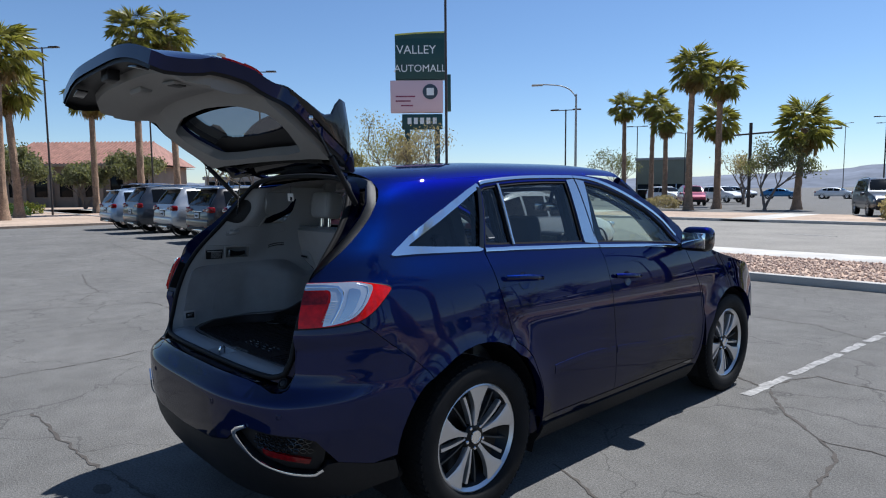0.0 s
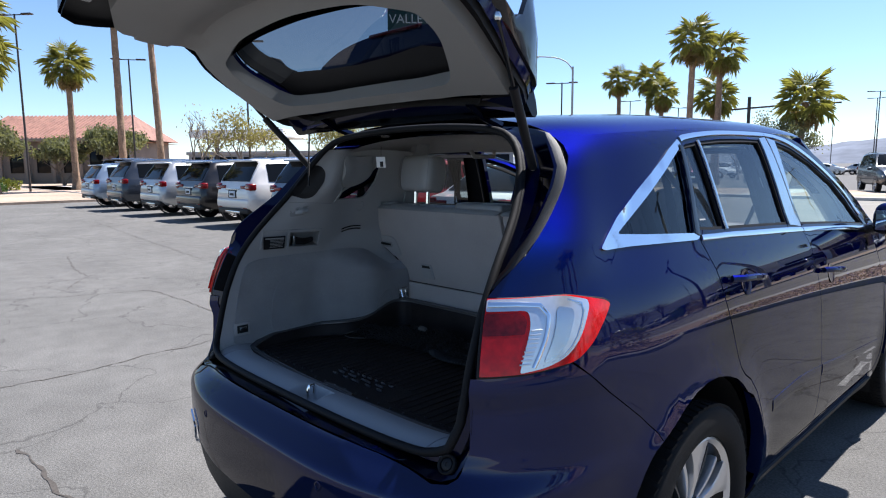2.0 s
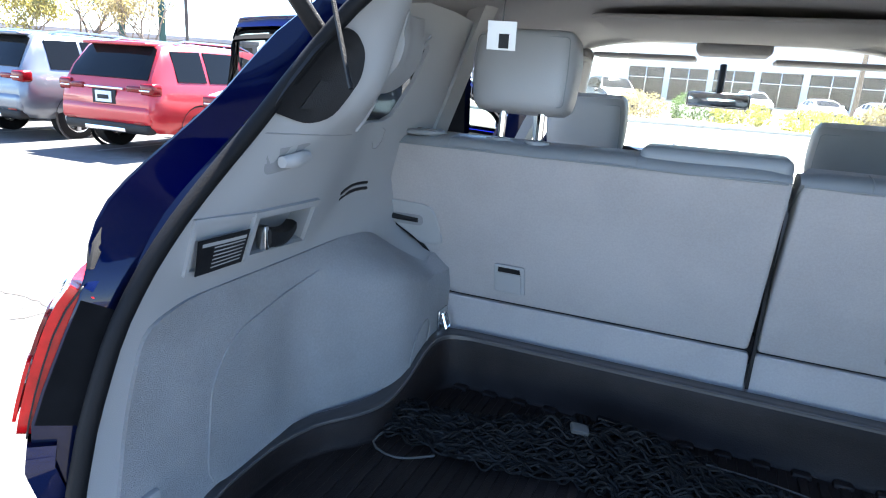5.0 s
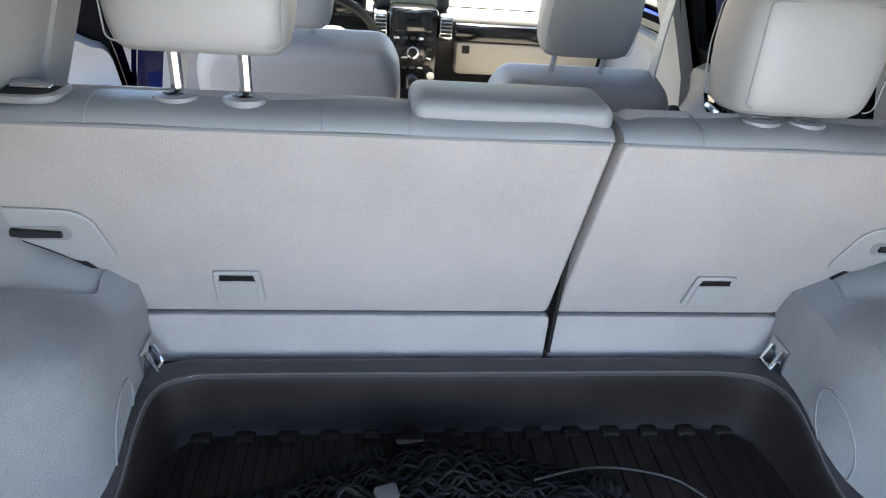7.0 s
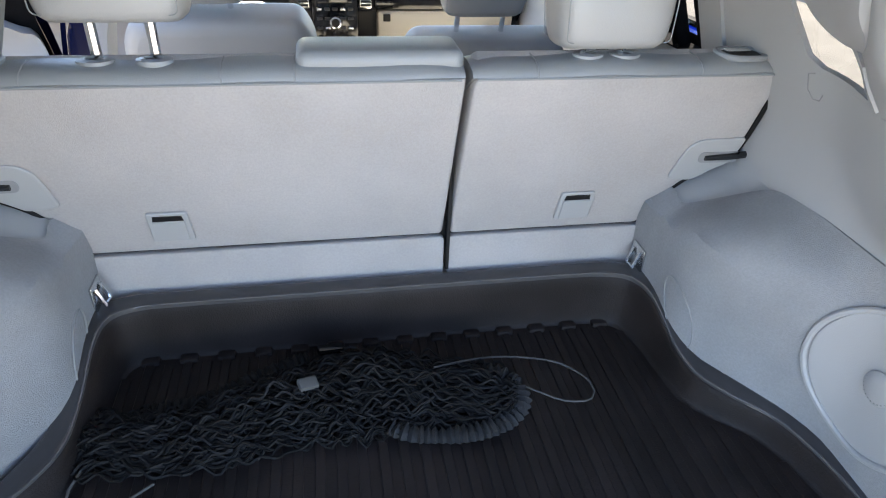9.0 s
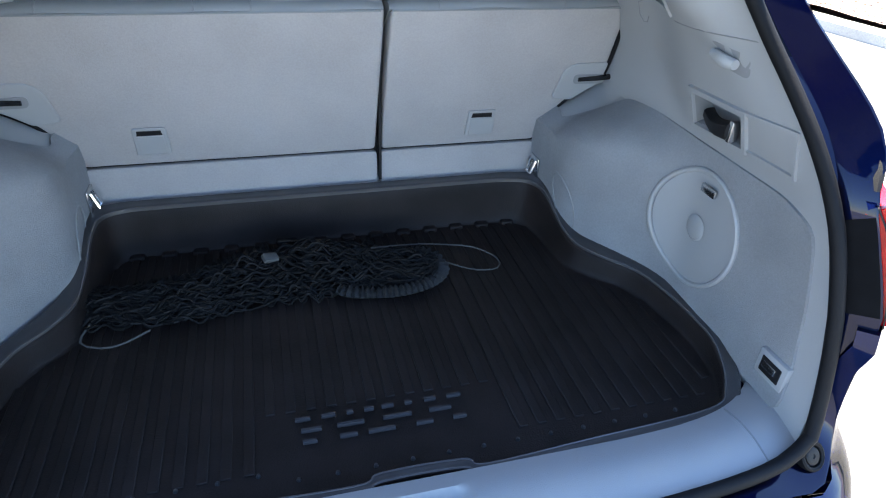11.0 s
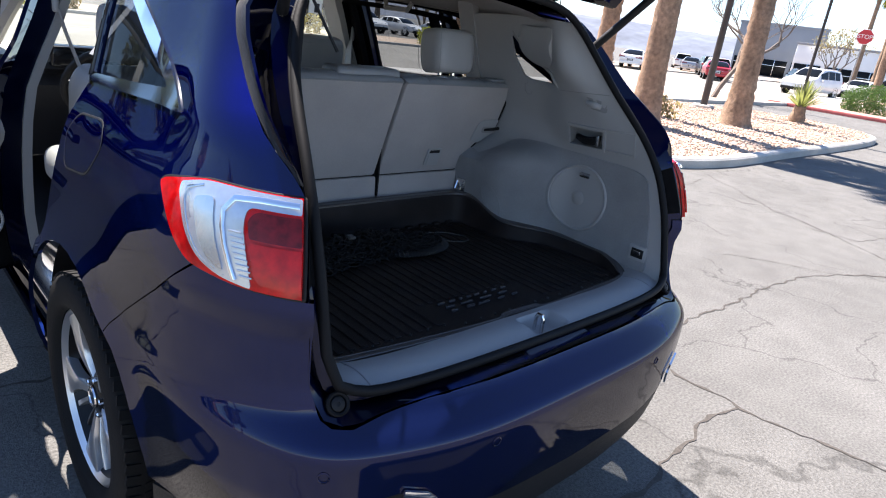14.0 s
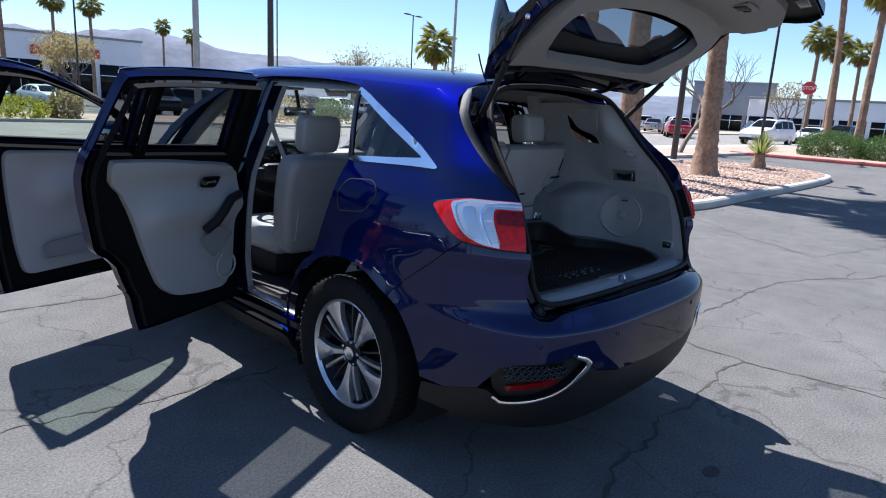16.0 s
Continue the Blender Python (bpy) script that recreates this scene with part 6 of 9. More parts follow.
# black fins down both sides of the window, in line with the spoiler
FIN = ((0.205, 1.225, 0.0), (0.250, 1.29, 0.010), (0.287, 1.38, 0.030), (0.305, 1.43, 0.075), (0.318, 1.46, 0.135), (0.330, 1.495, 0.185), (0.340, 1.525, 0.195), (0.342, 1.550, 0.160), (0.342, 1.568, 0.070))
for side in (1, -1):
    rings = []
    for q, v, reach in FIN:
        c = gate_at(side * to_s(q), v)
        rings.append([c + Vector((side * a, b, 0)) for a, b in ((-0.012, 0.03), (0.004, 0.02), (0.016, -0.5 * reach), (0.010, -reach), (-0.004, -reach - 0.004), (-0.022, -0.6 * reach), (-0.035, 0.0))])
    part("side_fin", loft(bmesh.new(), rings), BLACK_GLOSS, gate, "gloss black window fin")
# top flange of the gate, tucked under the roof edge
flange = []
for i in range(25):
    x = -0.60 + 1.2 * i / 24
    fall = 0.030 * (x / 0.60) ** 2 + 0.02 * abs(x / 0.60) ** 6
    flange.append([Vector((x, y + 0.010 * (x / 0.6) ** 2, z - fall)) for y, z in ((0.500, 1.560), (0.540, 1.582), (0.600, 1.598), (0.632, 1.600), (0.640, 1.590), (0.634, 1.576), (0.600, 1.556), (0.560, 1.536), (0.515, 1.520))])
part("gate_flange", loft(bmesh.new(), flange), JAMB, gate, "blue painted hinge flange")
GATE_OPEN = Matrix.Translation((0, 0.648, 1.618)) @ pose(0, 0, 0, -83.4, 0, 0) @ Matrix.Translation((0, -0.648, -1.618))
gate.matrix_basis = GATE_OPEN
# gas struts and hinges
for side in (1, -1):
    foot = Vector((side * 0.570, 0.600, 1.472))
    head = GATE_OPEN @ Vector((side * 0.685, 0.411, 1.310))
    mid = foot.lerp(head, 0.58)
    strut = part("gas_strut", tube(bmesh.new(), [foot, mid], 0.013, 10), BLACK, car, "black gas strut")
    part("strut_rod", tube(bmesh.new(), [mid, head], 0.006, 8), BLACK_GLOSS, strut)
    for p in (foot, head):
        part("ball_joint", lathe(bmesh.new(), [(0.0, -0.012), (0.009, -0.009), (0.012, 0.0), (0.009, 0.009), (0.0, 0.012)], 12, Matrix.Translation(p)), SATIN, strut)
    if side < 0:
        part("lift_cord", tube(bmesh.new(), smooth_line([(-0.475, 0.525, 1.405), (-0.52, 0.556, 1.50), (-0.575, 0.598, 1.62), (-0.600, 0.612, 1.705)], 0.05), 0.0035, 6), BLACK, car, "thin black cord from the gate to the pillar")
    part("gate_hinge", tube(bmesh.new(), [(side * 0.38, 0.68, 1.600), (side * 0.38, 0.60, 1.625), (side * 0.38, 0.54, 1.660)], 0.014, 6), JAMB, car)

# ---- loose things in the bay ----
FLOOR_PTS = [(-0.450, 1.007), (-0.400, 1.009), (-0.28, 1.010), (0.22, 1.010), (0.345, 1.009), (0.40, 1.006), (0.450, 0.990), (0.474, 0.940), (0.482, 0.85), (0.490, 0.78), (0.52, 0.735), (0.575, 0.68), (0.605, 0.60), (0.622, 0.50), (0.616, 0.41), (0.588, 0.345), (0.53, 0.308), (0.30, 0.294), (0.13, 0.286),
             (0.10, 0.302), (-0.03, 0.304), (-0.07, 0.290), (-0.30, 0.302), (-0.56, 0.330), (-0.605, 0.368), (-0.618, 0.45), (-0.618, 0.55), (-0.590, 0.64), (-0.540, 0.70), (-0.512, 0.755), (-0.506, 0.85), (-0.502, 0.94), (-0.488, 0.988)]
RIM_PTS = [(-0.485, 1.064), (-0.43, 1.067), (-0.30, 1.067), (0.25, 1.067), (0.39, 1.067), (0.45, 1.064), (0.508, 1.046), (0.533, 0.985), (0.543, 0.87), (0.563, 0.795), (0.60, 0.73), (0.645, 0.655), (0.662, 0.58), (0.664, 0.49), (0.655, 0.405), (0.625, 0.325), (0.56, 0.285), (0.30, 0.268), (0.13, 0.260),
           (0.09, 0.278), (-0.03, 0.280), (-0.08, 0.264), (-0.30, 0.276), (-0.57, 0.302), (-0.638, 0.342), (-0.656, 0.44), (-0.658, 0.56), (-0.638, 0.66), (-0.592, 0.735), (-0.566, 0.80), (-0.560, 0.87), (-0.555, 0.975), (-0.538, 1.042)]


def even_curve(points, k=6):
    """A closed smooth curve with k points to each stretch."""
    out = []
    n = len(points)
    for i in range(n):
        p0, p1, p2, p3 = (Vector(points[(i + j) % n]) for j in (-1, 0, 1, 2))
        for j in range(k):
            u = j / k
            out.append(0.5 * (2 * p1 + (p2 - p0) * u + (2 * p0 - 5 * p1 + 4 * p2 - p3) * u * u + (3 * p1 - p0 - 3 * p2 + p3) * u ** 3))
    return out


inner_loop, outer_loop = even_curve(FLOOR_PTS), even_curve(RIM_PTS)
loop = [(p.x, p.y) for p in inner_loop]
def rim_height(y):
    """Lip of the tray: high against the seats, low at the sill."""
    clamp = lambda u: min(max(u, 0.0), 1.0)
    return 0.012 + 0.030 * clamp((y - 0.31) / 0.12) + 0.012 * clamp((y - 0.5) / 0.3) + 0.058 * (lambda u: u * u * (3 - 2 * u))(clamp((y - 0.80) / 0.22))


bm = bmesh.new()
TZ = 0.756
rows = []
for f, lift in ((0.0, 0.0), (0.06, 0.03), (0.11, 0.10), (0.16, 0.30), (0.23, 0.76), (0.27, 0.90), (0.32, 0.97), (0.38, 1.0), (0.92, 1.0), (0.97, 0.95), (0.99, 0.85), (1.0, 0.6)):
    rows.append([Vector((*a.lerp(b, f), TZ + lift * rim_height(b.y))) for a, b in zip(inner_loop, outer_loop)])
loft(bm, rows, True, False)
panel(bm, lambda a, b: Vector((a, b, TZ)), loop, (), 0.09, 0.0, 0.0, Vector((0, 0.6, -1)))
tray = thing("cargo_tray", "black moulded rubber cargo tray lying in the boot", "cargo tray")
part("tray_body", bm, TRAY, tray)
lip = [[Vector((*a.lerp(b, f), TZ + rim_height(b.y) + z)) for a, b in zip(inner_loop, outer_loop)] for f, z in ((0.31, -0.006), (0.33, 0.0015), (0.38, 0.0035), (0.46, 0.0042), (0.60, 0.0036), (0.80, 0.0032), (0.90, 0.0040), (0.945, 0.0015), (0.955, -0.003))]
part("tray_lip", loft(bmesh.new(), lip, True, False), TRAY_LIP, tray, "grey lip of the tray with sheen in its colour")
# thin pale beads stand in for highlights on the lip's rounded edges
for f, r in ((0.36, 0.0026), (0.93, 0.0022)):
    part("lip_bead", tube(bmesh.new(), [Vector((*a.lerp(b, f), TZ + rim_height(b.y) + 0.0022)) for a, b in zip(inner_loop, outer_loop)], r, 6, loop=True), TRAY_BEAD, tray, "pale bead drawn as the edge highlight of the lip")
for k in range(38):
    x = -0.630 + 0.0340 * k
    ys = [y / 100 for y in range(30, 104) if inside((x, y / 100), loop)]
    if ys:
        lo, hi = max(min(ys) + 0.02, 0.345 if abs(x) > 0.20 else 0.46), max(ys) - 0.006
        part("rib", box(bmesh.new(), (x, (lo + hi) / 2, TZ + 0.0012), (0.017, hi - lo, 0.0050), 0.0014, None, 1), TRAY, tray)
        if k % 2 and -0.48 < x < 0.46:
            part("rib_end", box(bmesh.new(), (x, 1.004, TZ + 0.001), (0.034, 0.022, 0.016), 0.006, None, 2), TRAY, tray)
for k in range(19):
    x = -0.56 + 0.0585 * k
    part("stud", lathe(bmesh.new(), [(0.004, 0.0), (0.003, 0.004), (0.0, 0.005)], 8, pose(x, 0.322 + 0.02 * (x < -0.2), TZ)), RIM_GREY, tray)
# worn raised mark on the tray, as plain bars; paler colour for edge highlights
for x, y, w in ((-0.136, 0.437, 0.026), (-0.094, 0.437, 0.024), (-0.058, 0.437, 0.012), (-0.026, 0.437, 0.018), (0.006, 0.437, 0.022), (0.042, 0.437, 0.014), (0.080, 0.437, 0.022), (0.122, 0.437, 0.026),
                (-0.124, 0.412, 0.034), (-0.060, 0.412, 0.046), (0.018, 0.412, 0.050), (0.092, 0.412, 0.040), (-0.128, 0.388, 0.024), (-0.066, 0.388, 0.030), (-0.012, 0.388, 0.046), (0.060, 0.388, 0.030), (0.120, 0.388, 0.024)):
    part("raised_bar", box(bmesh.new(), (x, y, TZ + 0.005), (w, 0.007, 0.008), 0.002), TRAY_MARK, tray)

# crumpled cargo net: many knotted cords heaped in a long bundle
rng = random.Random(7)
net = thing("cargo_net", "crumpled black elastic cargo net lying in the tray", "cargo net")
SPINE = [(-0.525, 0.812), (-0.40, 0.802), (-0.25, 0.828), (-0.10, 0.862), (0.05, 0.848), (0.19, 0.808)]
NET_WIDE = ((0.0, 0.050), (0.2, 0.072), (0.45, 0.088), (0.62, 0.108), (0.8, 0.088), (0.92, 0.072), (1.0, 0.040))
spine = smooth_line([(*p, 0) for p in SPINE], 0.02)
def on_net(u, w, h):
    i = min(max(u, 0.0), 0.9999) * (len(spine) - 1)
    k = int(i)
    p = spine[k].lerp(spine[min(k + 1, len(spine) - 1)], i - k)
    d = (spine[min(k + 1, len(spine) - 1)] - spine[k]).normalized()
    return Vector((p.x - d.y * w, p.y + d.x * w, TZ + 0.006 + h))


for layer in range(8):
    bm = bmesh.new()
    shift, lift = rng.uniform(-0.2, 0.2), 0.10 + 0.12 * layer
    for strand in range(14):
        across = -1 + 2 * strand / 13
        n = 120
        phase = rng.uniform(0, TAU)
        pts = []
        for i in range(n):
            u = i / (n - 1)
            wide = lerp_table(NET_WIDE, u) * (1 - 0.045 * layer)
            fold = Vector((u * 5.0 + layer * 3.1, across * 1.3, layer * 1.7))
            zig = 0.0062 * math.sin(i * 0.92 + math.pi * strand) + 0.0040 * math.sin(i * 0.37 + phase)
            w = across * wide + zig + 0.022 * noise.noise(fold * 1.3) + 0.012 * noise.noise(fold * 4.0)
            hump = max(0.0, 1 - 0.85 * across ** 2) * (0.022 + 0.034 * math.exp(-((u - 0.55 - 0.1 * shift) / 0.26) ** 2))
            pts.append(on_net(min(max(u + 0.012 * noise.noise(fold * 2.3), 0.0), 1.0), w, max(0.002, 0.003 + hump * (lift + 0.5 * noise.noise(fold * 2.0)) + 0.006 + 0.006 * math.sin(i * 0.71 + phase))))
        tube(bm, pts, 0.0023, 4)
    part("mesh_layer", bm, NET, net)


def gathered(points, r):
    """A ruched fabric tube: rings swell and shrink along the line."""
    pts = smooth_line(points, 0.006)
    rings = []
    for i, p in enumerate(pts):
        d = (pts[min(i + 1, len(pts) - 1)] - pts[max(i - 1, 0)]).normalized()
        side = Vector((-d.y, d.x, 0)).normalized()
        q = r * (0.72 + 0.34 * (i % 2) + 0.16 * noise.noise(p * 60))
        rings.append([p + side * q * 1.5 * math.cos(a) + Vector((0, 0, q + q * 0.75 * math.sin(a))) for a in [TAU * k / 10 for k in range(10)]])
    return loft(bmesh.new(), rings)


part("gathered_edge", gathered([(-0.038, 0.772, TZ + 0.008), (0.006, 0.752, TZ + 0.006), (0.089, 0.742, TZ + 0.006), (0.160, 0.758, TZ + 0.008), (0.196, 0.800, TZ + 0.008), (0.186, 0.848, TZ + 0.014), (0.140, 0.872, TZ + 0.022)], 0.012), FABRIC_EDGE, net, "gathered dark grey fabric edge")
part("gathered_edge", gathered([(-0.44, 0.868, TZ + 0.008), (-0.34, 0.878, TZ + 0.014), (-0.25, 0.925, TZ + 0.016), (-0.17, 0.952, TZ + 0.020)], 0.009), NET, net, "gathered black fabric edge")
part("clip", box(bmesh.new(), (0, 0, 0), (0.034, 0.022, 0.012), 0.004, pose(-0.168, 0.838, TZ + 0.072, 18, 14, 25)), ELASTIC, net, "grey plastic clip")
part("hook_clip", box(bmesh.new(), (0, 0, 0), (0.05, 0.02, 0.014), 0.005, pose(-0.13, 0.965, TZ + 0.03, 0, 10, 15)), BLACK_GLOSS, net)
part("cord_loop", tube(bmesh.new(), smooth_line([(0.05, 0.87, TZ + 0.05), (0.148, 0.912, TZ + 0.022), (0.228, 0.917, TZ + 0.010), (0.299, 0.892, TZ + 0.009), (0.340, 0.838, TZ + 0.009), (0.328, 0.796, TZ + 0.009), (0.278, 0.798, TZ + 0.009), (0.226, 0.833, TZ + 0.010), (0.16, 0.86, TZ + 0.030)], 0.02), 0.0019, 6), ELASTIC, net, "thin grey elastic loop")
part("cord_loop", tube(bmesh.new(), smooth_line([(-0.50, 0.78, TZ + 0.02), (-0.52, 0.71, TZ + 0.010), (-0.46, 0.685, TZ + 0.010), (-0.40, 0.72, TZ + 0.012)], 0.02), 0.0022, 6), ELASTIC, net)

# ---- ground, road and kerbs ----
def asphalt_material(name, color, crackle):
    """Weathered asphalt: aggregate speckle, broad bleaching, fine relief."""
    m = material(name, color, 0.95, specular=0.2, grain=0.30, grain_size=85, stain=0.13, stain_size=0.6, bump=0.7, bump_size=170)
    if not crackle:
        return m
    # fine hairline cracking and tar spots over the bleached top
    nt = m.node_tree
    b = nt.nodes["Principled BSDF"]
    before = b.inputs["Base Color"].links[0].from_socket
    where, bend, cells = nt.nodes.new("ShaderNodeNewGeometry"), nt.nodes.new("ShaderNodeTexNoise"), nt.nodes.new("ShaderNodeTexVoronoi")
    bend.inputs["Scale"].default_value, bend.inputs["Detail"].default_value = 2.2, 4
    add = nt.nodes.new("ShaderNodeVectorMath")
    add.operation = "MULTIPLY_ADD"
    add.inputs[1].default_value = (0.9, 0.9, 0.0)
    nt.links.new(where.outputs["Position"], bend.inputs["Vector"])
    nt.links.new(bend.outputs["Color"], add.inputs[0])
    nt.links.new(where.outputs["Position"], add.inputs[2])
    cells.feature = "DISTANCE_TO_EDGE"
    cells.inputs["Scale"].default_value = 0.62
    nt.links.new(add.outputs["Vector"], cells.inputs["Vector"])
    line = nt.nodes.new("ShaderNodeMapRange")
    line.inputs["From Min"].default_value, line.inputs["From Max"].default_value = 0.0015, 0.0075
    line.inputs["To Min"].default_value, line.inputs["To Max"].default_value = 0.66, 1.0
    nt.links.new(cells.outputs["Distance"], line.inputs["Value"])
    wear = nt.nodes.new("ShaderNodeTexNoise")
    wear.inputs["Scale"].default_value, wear.inputs["Detail"].default_value = 4.5, 6
    nt.links.new(where.outputs["Position"], wear.inputs["Vector"])
    spots = nt.nodes.new("ShaderNodeMapRange")
    spots.inputs["From Min"].default_value, spots.inputs["From Max"].default_value = 0.36, 0.62
    spots.inputs["To Min"].default_value, spots.inputs["To Max"].default_value = 0.92, 1.06
    nt.links.new(wear.outputs["Fac"], spots.inputs["Value"])
    both_ways, mul = nt.nodes.new("ShaderNodeMath"), nt.nodes.new("ShaderNodeVectorMath")
    both_ways.operation, mul.operation = "MULTIPLY", "SCALE"
    nt.links.new(line.outputs["Result"], both_ways.inputs[0])
    nt.links.new(spots.outputs["Result"], both_ways.inputs[1])
    nt.links.new(before, mul.inputs[0])
    nt.links.new(both_ways.outputs["Value"], mul.inputs["Scale"])
    nt.links.new(mul.outputs["Vector"], b.inputs["Base Color"])
    return m


ASPHALT = asphalt_material("worn_asphalt", (0.132, 0.128, 0.121), 1)
ROAD = asphalt_material("pale_road", (0.225, 0.212, 0.19), 0)
CONCRETE = material("kerb_concrete", (0.42, 0.40, 0.365), 0.85, grain=0.12, grain_size=60, stain=0.15, stain_size=1.5, bump=0.3, bump_size=90)
RED_KERB = material("red_kerb_paint", (0.45, 0.10, 0.09), 0.7, stain=0.25, stain_size=3)
GRAVEL = material("tan_gravel_bed", (0.38, 0.27, 0.20), 0.95, grain=0.45, grain_size=28, stain=0.2, stain_size=2, bump=1.0, bump_size=30)
STONE = material("tan_gravel_stone", (0.44, 0.32, 0.25), 0.9, grain=0.3, grain_size=9, stain=0.25, stain_size=60)
CRACK = material("dark_crack", (0.060, 0.052, 0.045), 0.95, grain=0.3, grain_size=70)
LINE = material("worn_white_line", (0.24, 0.235, 0.225), 0.85, grain=0.35, grain_size=25, stain=0.3, stain_size=7)
DIRT = material("desert_soil", (0.36, 0.27, 0.20), 0.95, grain=0.2, grain_size=6, stain=0.2, stain_size=0.3)

bm = bmesh.new()
bmesh.ops.create_grid(bm, x_segments=2, y_segments=2, size=4500)
ground = solid("ground", bm, ASPHALT, "grey worn asphalt car park reaching the horizon", "ground", kind="structure")
rng = random.Random(3)


def crack(points, width=0.012):
    """A wandering crack: a thin ragged dark ribbon, wider in places."""
    pts = [Vector((*p, 0)) for p in points]
    fine = []
    for a, b in zip(pts, pts[1:]):
        n = max(2, int((b - a).length / 0.045))
        d = (b - a).normalized()
        side = Vector((-d.y, d.x, 0))
        for i in range(n):
            c = a.lerp(b, i / n)
            fine.append(c + side * (0.05 * noise.noise(c * 3.1) + 0.030 * noise.noise(c * 11.0) + rng.uniform(-0.008, 0.008)))
    fine.append(pts[-1])
    bm = bmesh.new()
    rows = []
    for i, p in enumerate(fine):
        d = fine[min(i + 1, len(fine) - 1)] - fine[max(i - 1, 0)]
        s = Vector((-d.y, d.x, 0)).normalized() * width * rng.choice((0.2, 0.35, 0.5, 0.8))
        rows.append([p + s + Vector((0, 0, 0.003)), p - s + Vector((0, 0, 0.003))])
    loft(bm, rows, False, False)
    part("crack", bm, CRACK, ground)


crack([(2.0, 0.72), (3.09, 0.70), (3.75, 0.68), (4.42, 0.54), (4.84, 0.25), (5.47, -0.04), (7.2, -0.6)])
crack([(1.64, 0.51), (1.56, 0.14), (1.62, -0.21), (1.67, -0.51), (1.72, -1.1), (1.5, -2.2)], 0.016)
crack([(1.56, 0.14), (1.09, 0.11), (0.72, 0.07), (0.36, 0.08), (-0.04, 0.02), (-0.9, -0.15), (-2.2, -0.25)], 0.016)
crack([(7.44, 3.10), (6.25, 1.70), (5.80, 0.90), (5.3, 0.25), (4.84, 0.25)], 0.010)
crack([(-4.0, 2.15), (-2.08, 1.96), (-1.51, 1.89), (-1.05, 1.84), (-0.3, 1.9)])
crack([(-3.2, 3.62), (-1.73, 3.72), (-1.03, 3.70), (0.2, 3.9), (0.81, 4.15), (1.09, 4.01), (1.43, 3.48), (1.72, 3.15), (1.88, 2.81), (1.91, 2.33), (1.75, 1.95)], 0.018)
crack([(1.09, 4.01), (1.26, 4.59), (1.70, 4.52), (3.0, 4.9)])
crack([(1.72, 3.15), (2.02, 3.17), (3.2, 3.0)], 0.014)
crack([(5.84, 1.22), (5.9, 0.75), (7.69, 0.29)], 0.008)
crack([(-7.4, -0.6), (-7.0, 0.3), (-6.66, 1.02), (-6.29, 1.88), (-5.59, 1.92), (-4.63, 1.91)])
crack([(-3.43, -0.9), (-3.43, -0.2), (-3.40, 0.36), (-3.5, 0.84), (-3.53, 1.5), (-3.2, 2.3)], 0.010)
crack([(0.80, 1.72), (0.97, 1.67), (1.20, 1.59), (1.75, 1.95)])
crack([(-0.8, 6.75), (-0.05, 6.69), (0.61, 6.67), (1.30, 6.24), (2.6, 6.0)], 0.010)
crack([(-10.5, 1.97), (-9.2, 1.7), (-7.99, 1.62), (-6.9, 1.0)], 0.010)
crack([(-19.3, 1.2), (-18.8, 3.0), (-18.46, 4.54), (-12.7, 3.85), (-8.49, 3.44)], 0.012)
crack([(-10.5, 0.1), (-10.2, 1.32), (-10.0, 3.03), (-10.2, 5.5)], 0.012)
crack([(-14.5, -1.0), (-14.2, 2.5), (-13.6, 5.0)], 0.014)
crack([(3.88, 1.22), (4.19, 0.88), (4.42, 0.54)], 0.006)
crack([(2.6, 6.0), (4.2, 3.9), (5.9, 2.7), (7.0, 2.9)], 0.008)
# old repair stains and flecks
for x, y, r in ((-0.45, -0.35, 0.07), (-0.62, -0.2, 0.05), (0.10, -0.28, 0.04)):
    part("stain", lathe(bmesh.new(), [(r, 0.0016), (r * 0.6, 0.0018), (0.0, 0.0019)], 14, pose(x, y, 0) @ Matrix.Diagonal((1.4, 0.8, 1, 1))), CRACK, ground)


def painted_line(a, b, w=0.10):
    a, b = Vector((*a, 0.0035)), Vector((*b, 0.0035))
    d = (b - a).normalized()
    s = Vector((-d.y, d.x, 0)) * w / 2
    bm = bmesh.new()
    n = max(2, int((b - a).length / 0.10))
    k = 0
    while k < n:
        run = rng.randint(1, 4)
        rows = [[a.lerp(b, i / n) + s * rng.uniform(0.5, 1.0), a.lerp(b, i / n) - s * rng.uniform(0.5, 1.0)] for i in range(k, min(k + run, n) + 1)]
        loft(bm, rows, False, False)
        k += run + rng.choice((0, 0, 0, 1))
    part("painted_line", bm, LINE, ground)


painted_line((1.05, 3.70), (1.28, 7.4))
for k in range(11):
    x = -3.0 - 2.75 * k
    painted_line((x, 6.6), (x - 0.1, 11.4))


def strip_box(name, x0, x1, y0, y1, z0, z1, mat, label, r=0.03):
    bm = bmesh.new()
    n = max(1, int(max(x1 - x0, y1 - y0) / 3.0))
    box(bm, ((x0 + x1) / 2, (y0 + y1) / 2, (z0 + z1) / 2), (x1 - x0, y1 - y0, z1 - z0), r, None, 2)
    return solid(name, bm, mat, label, name.split("_")[-1], kind="structure")


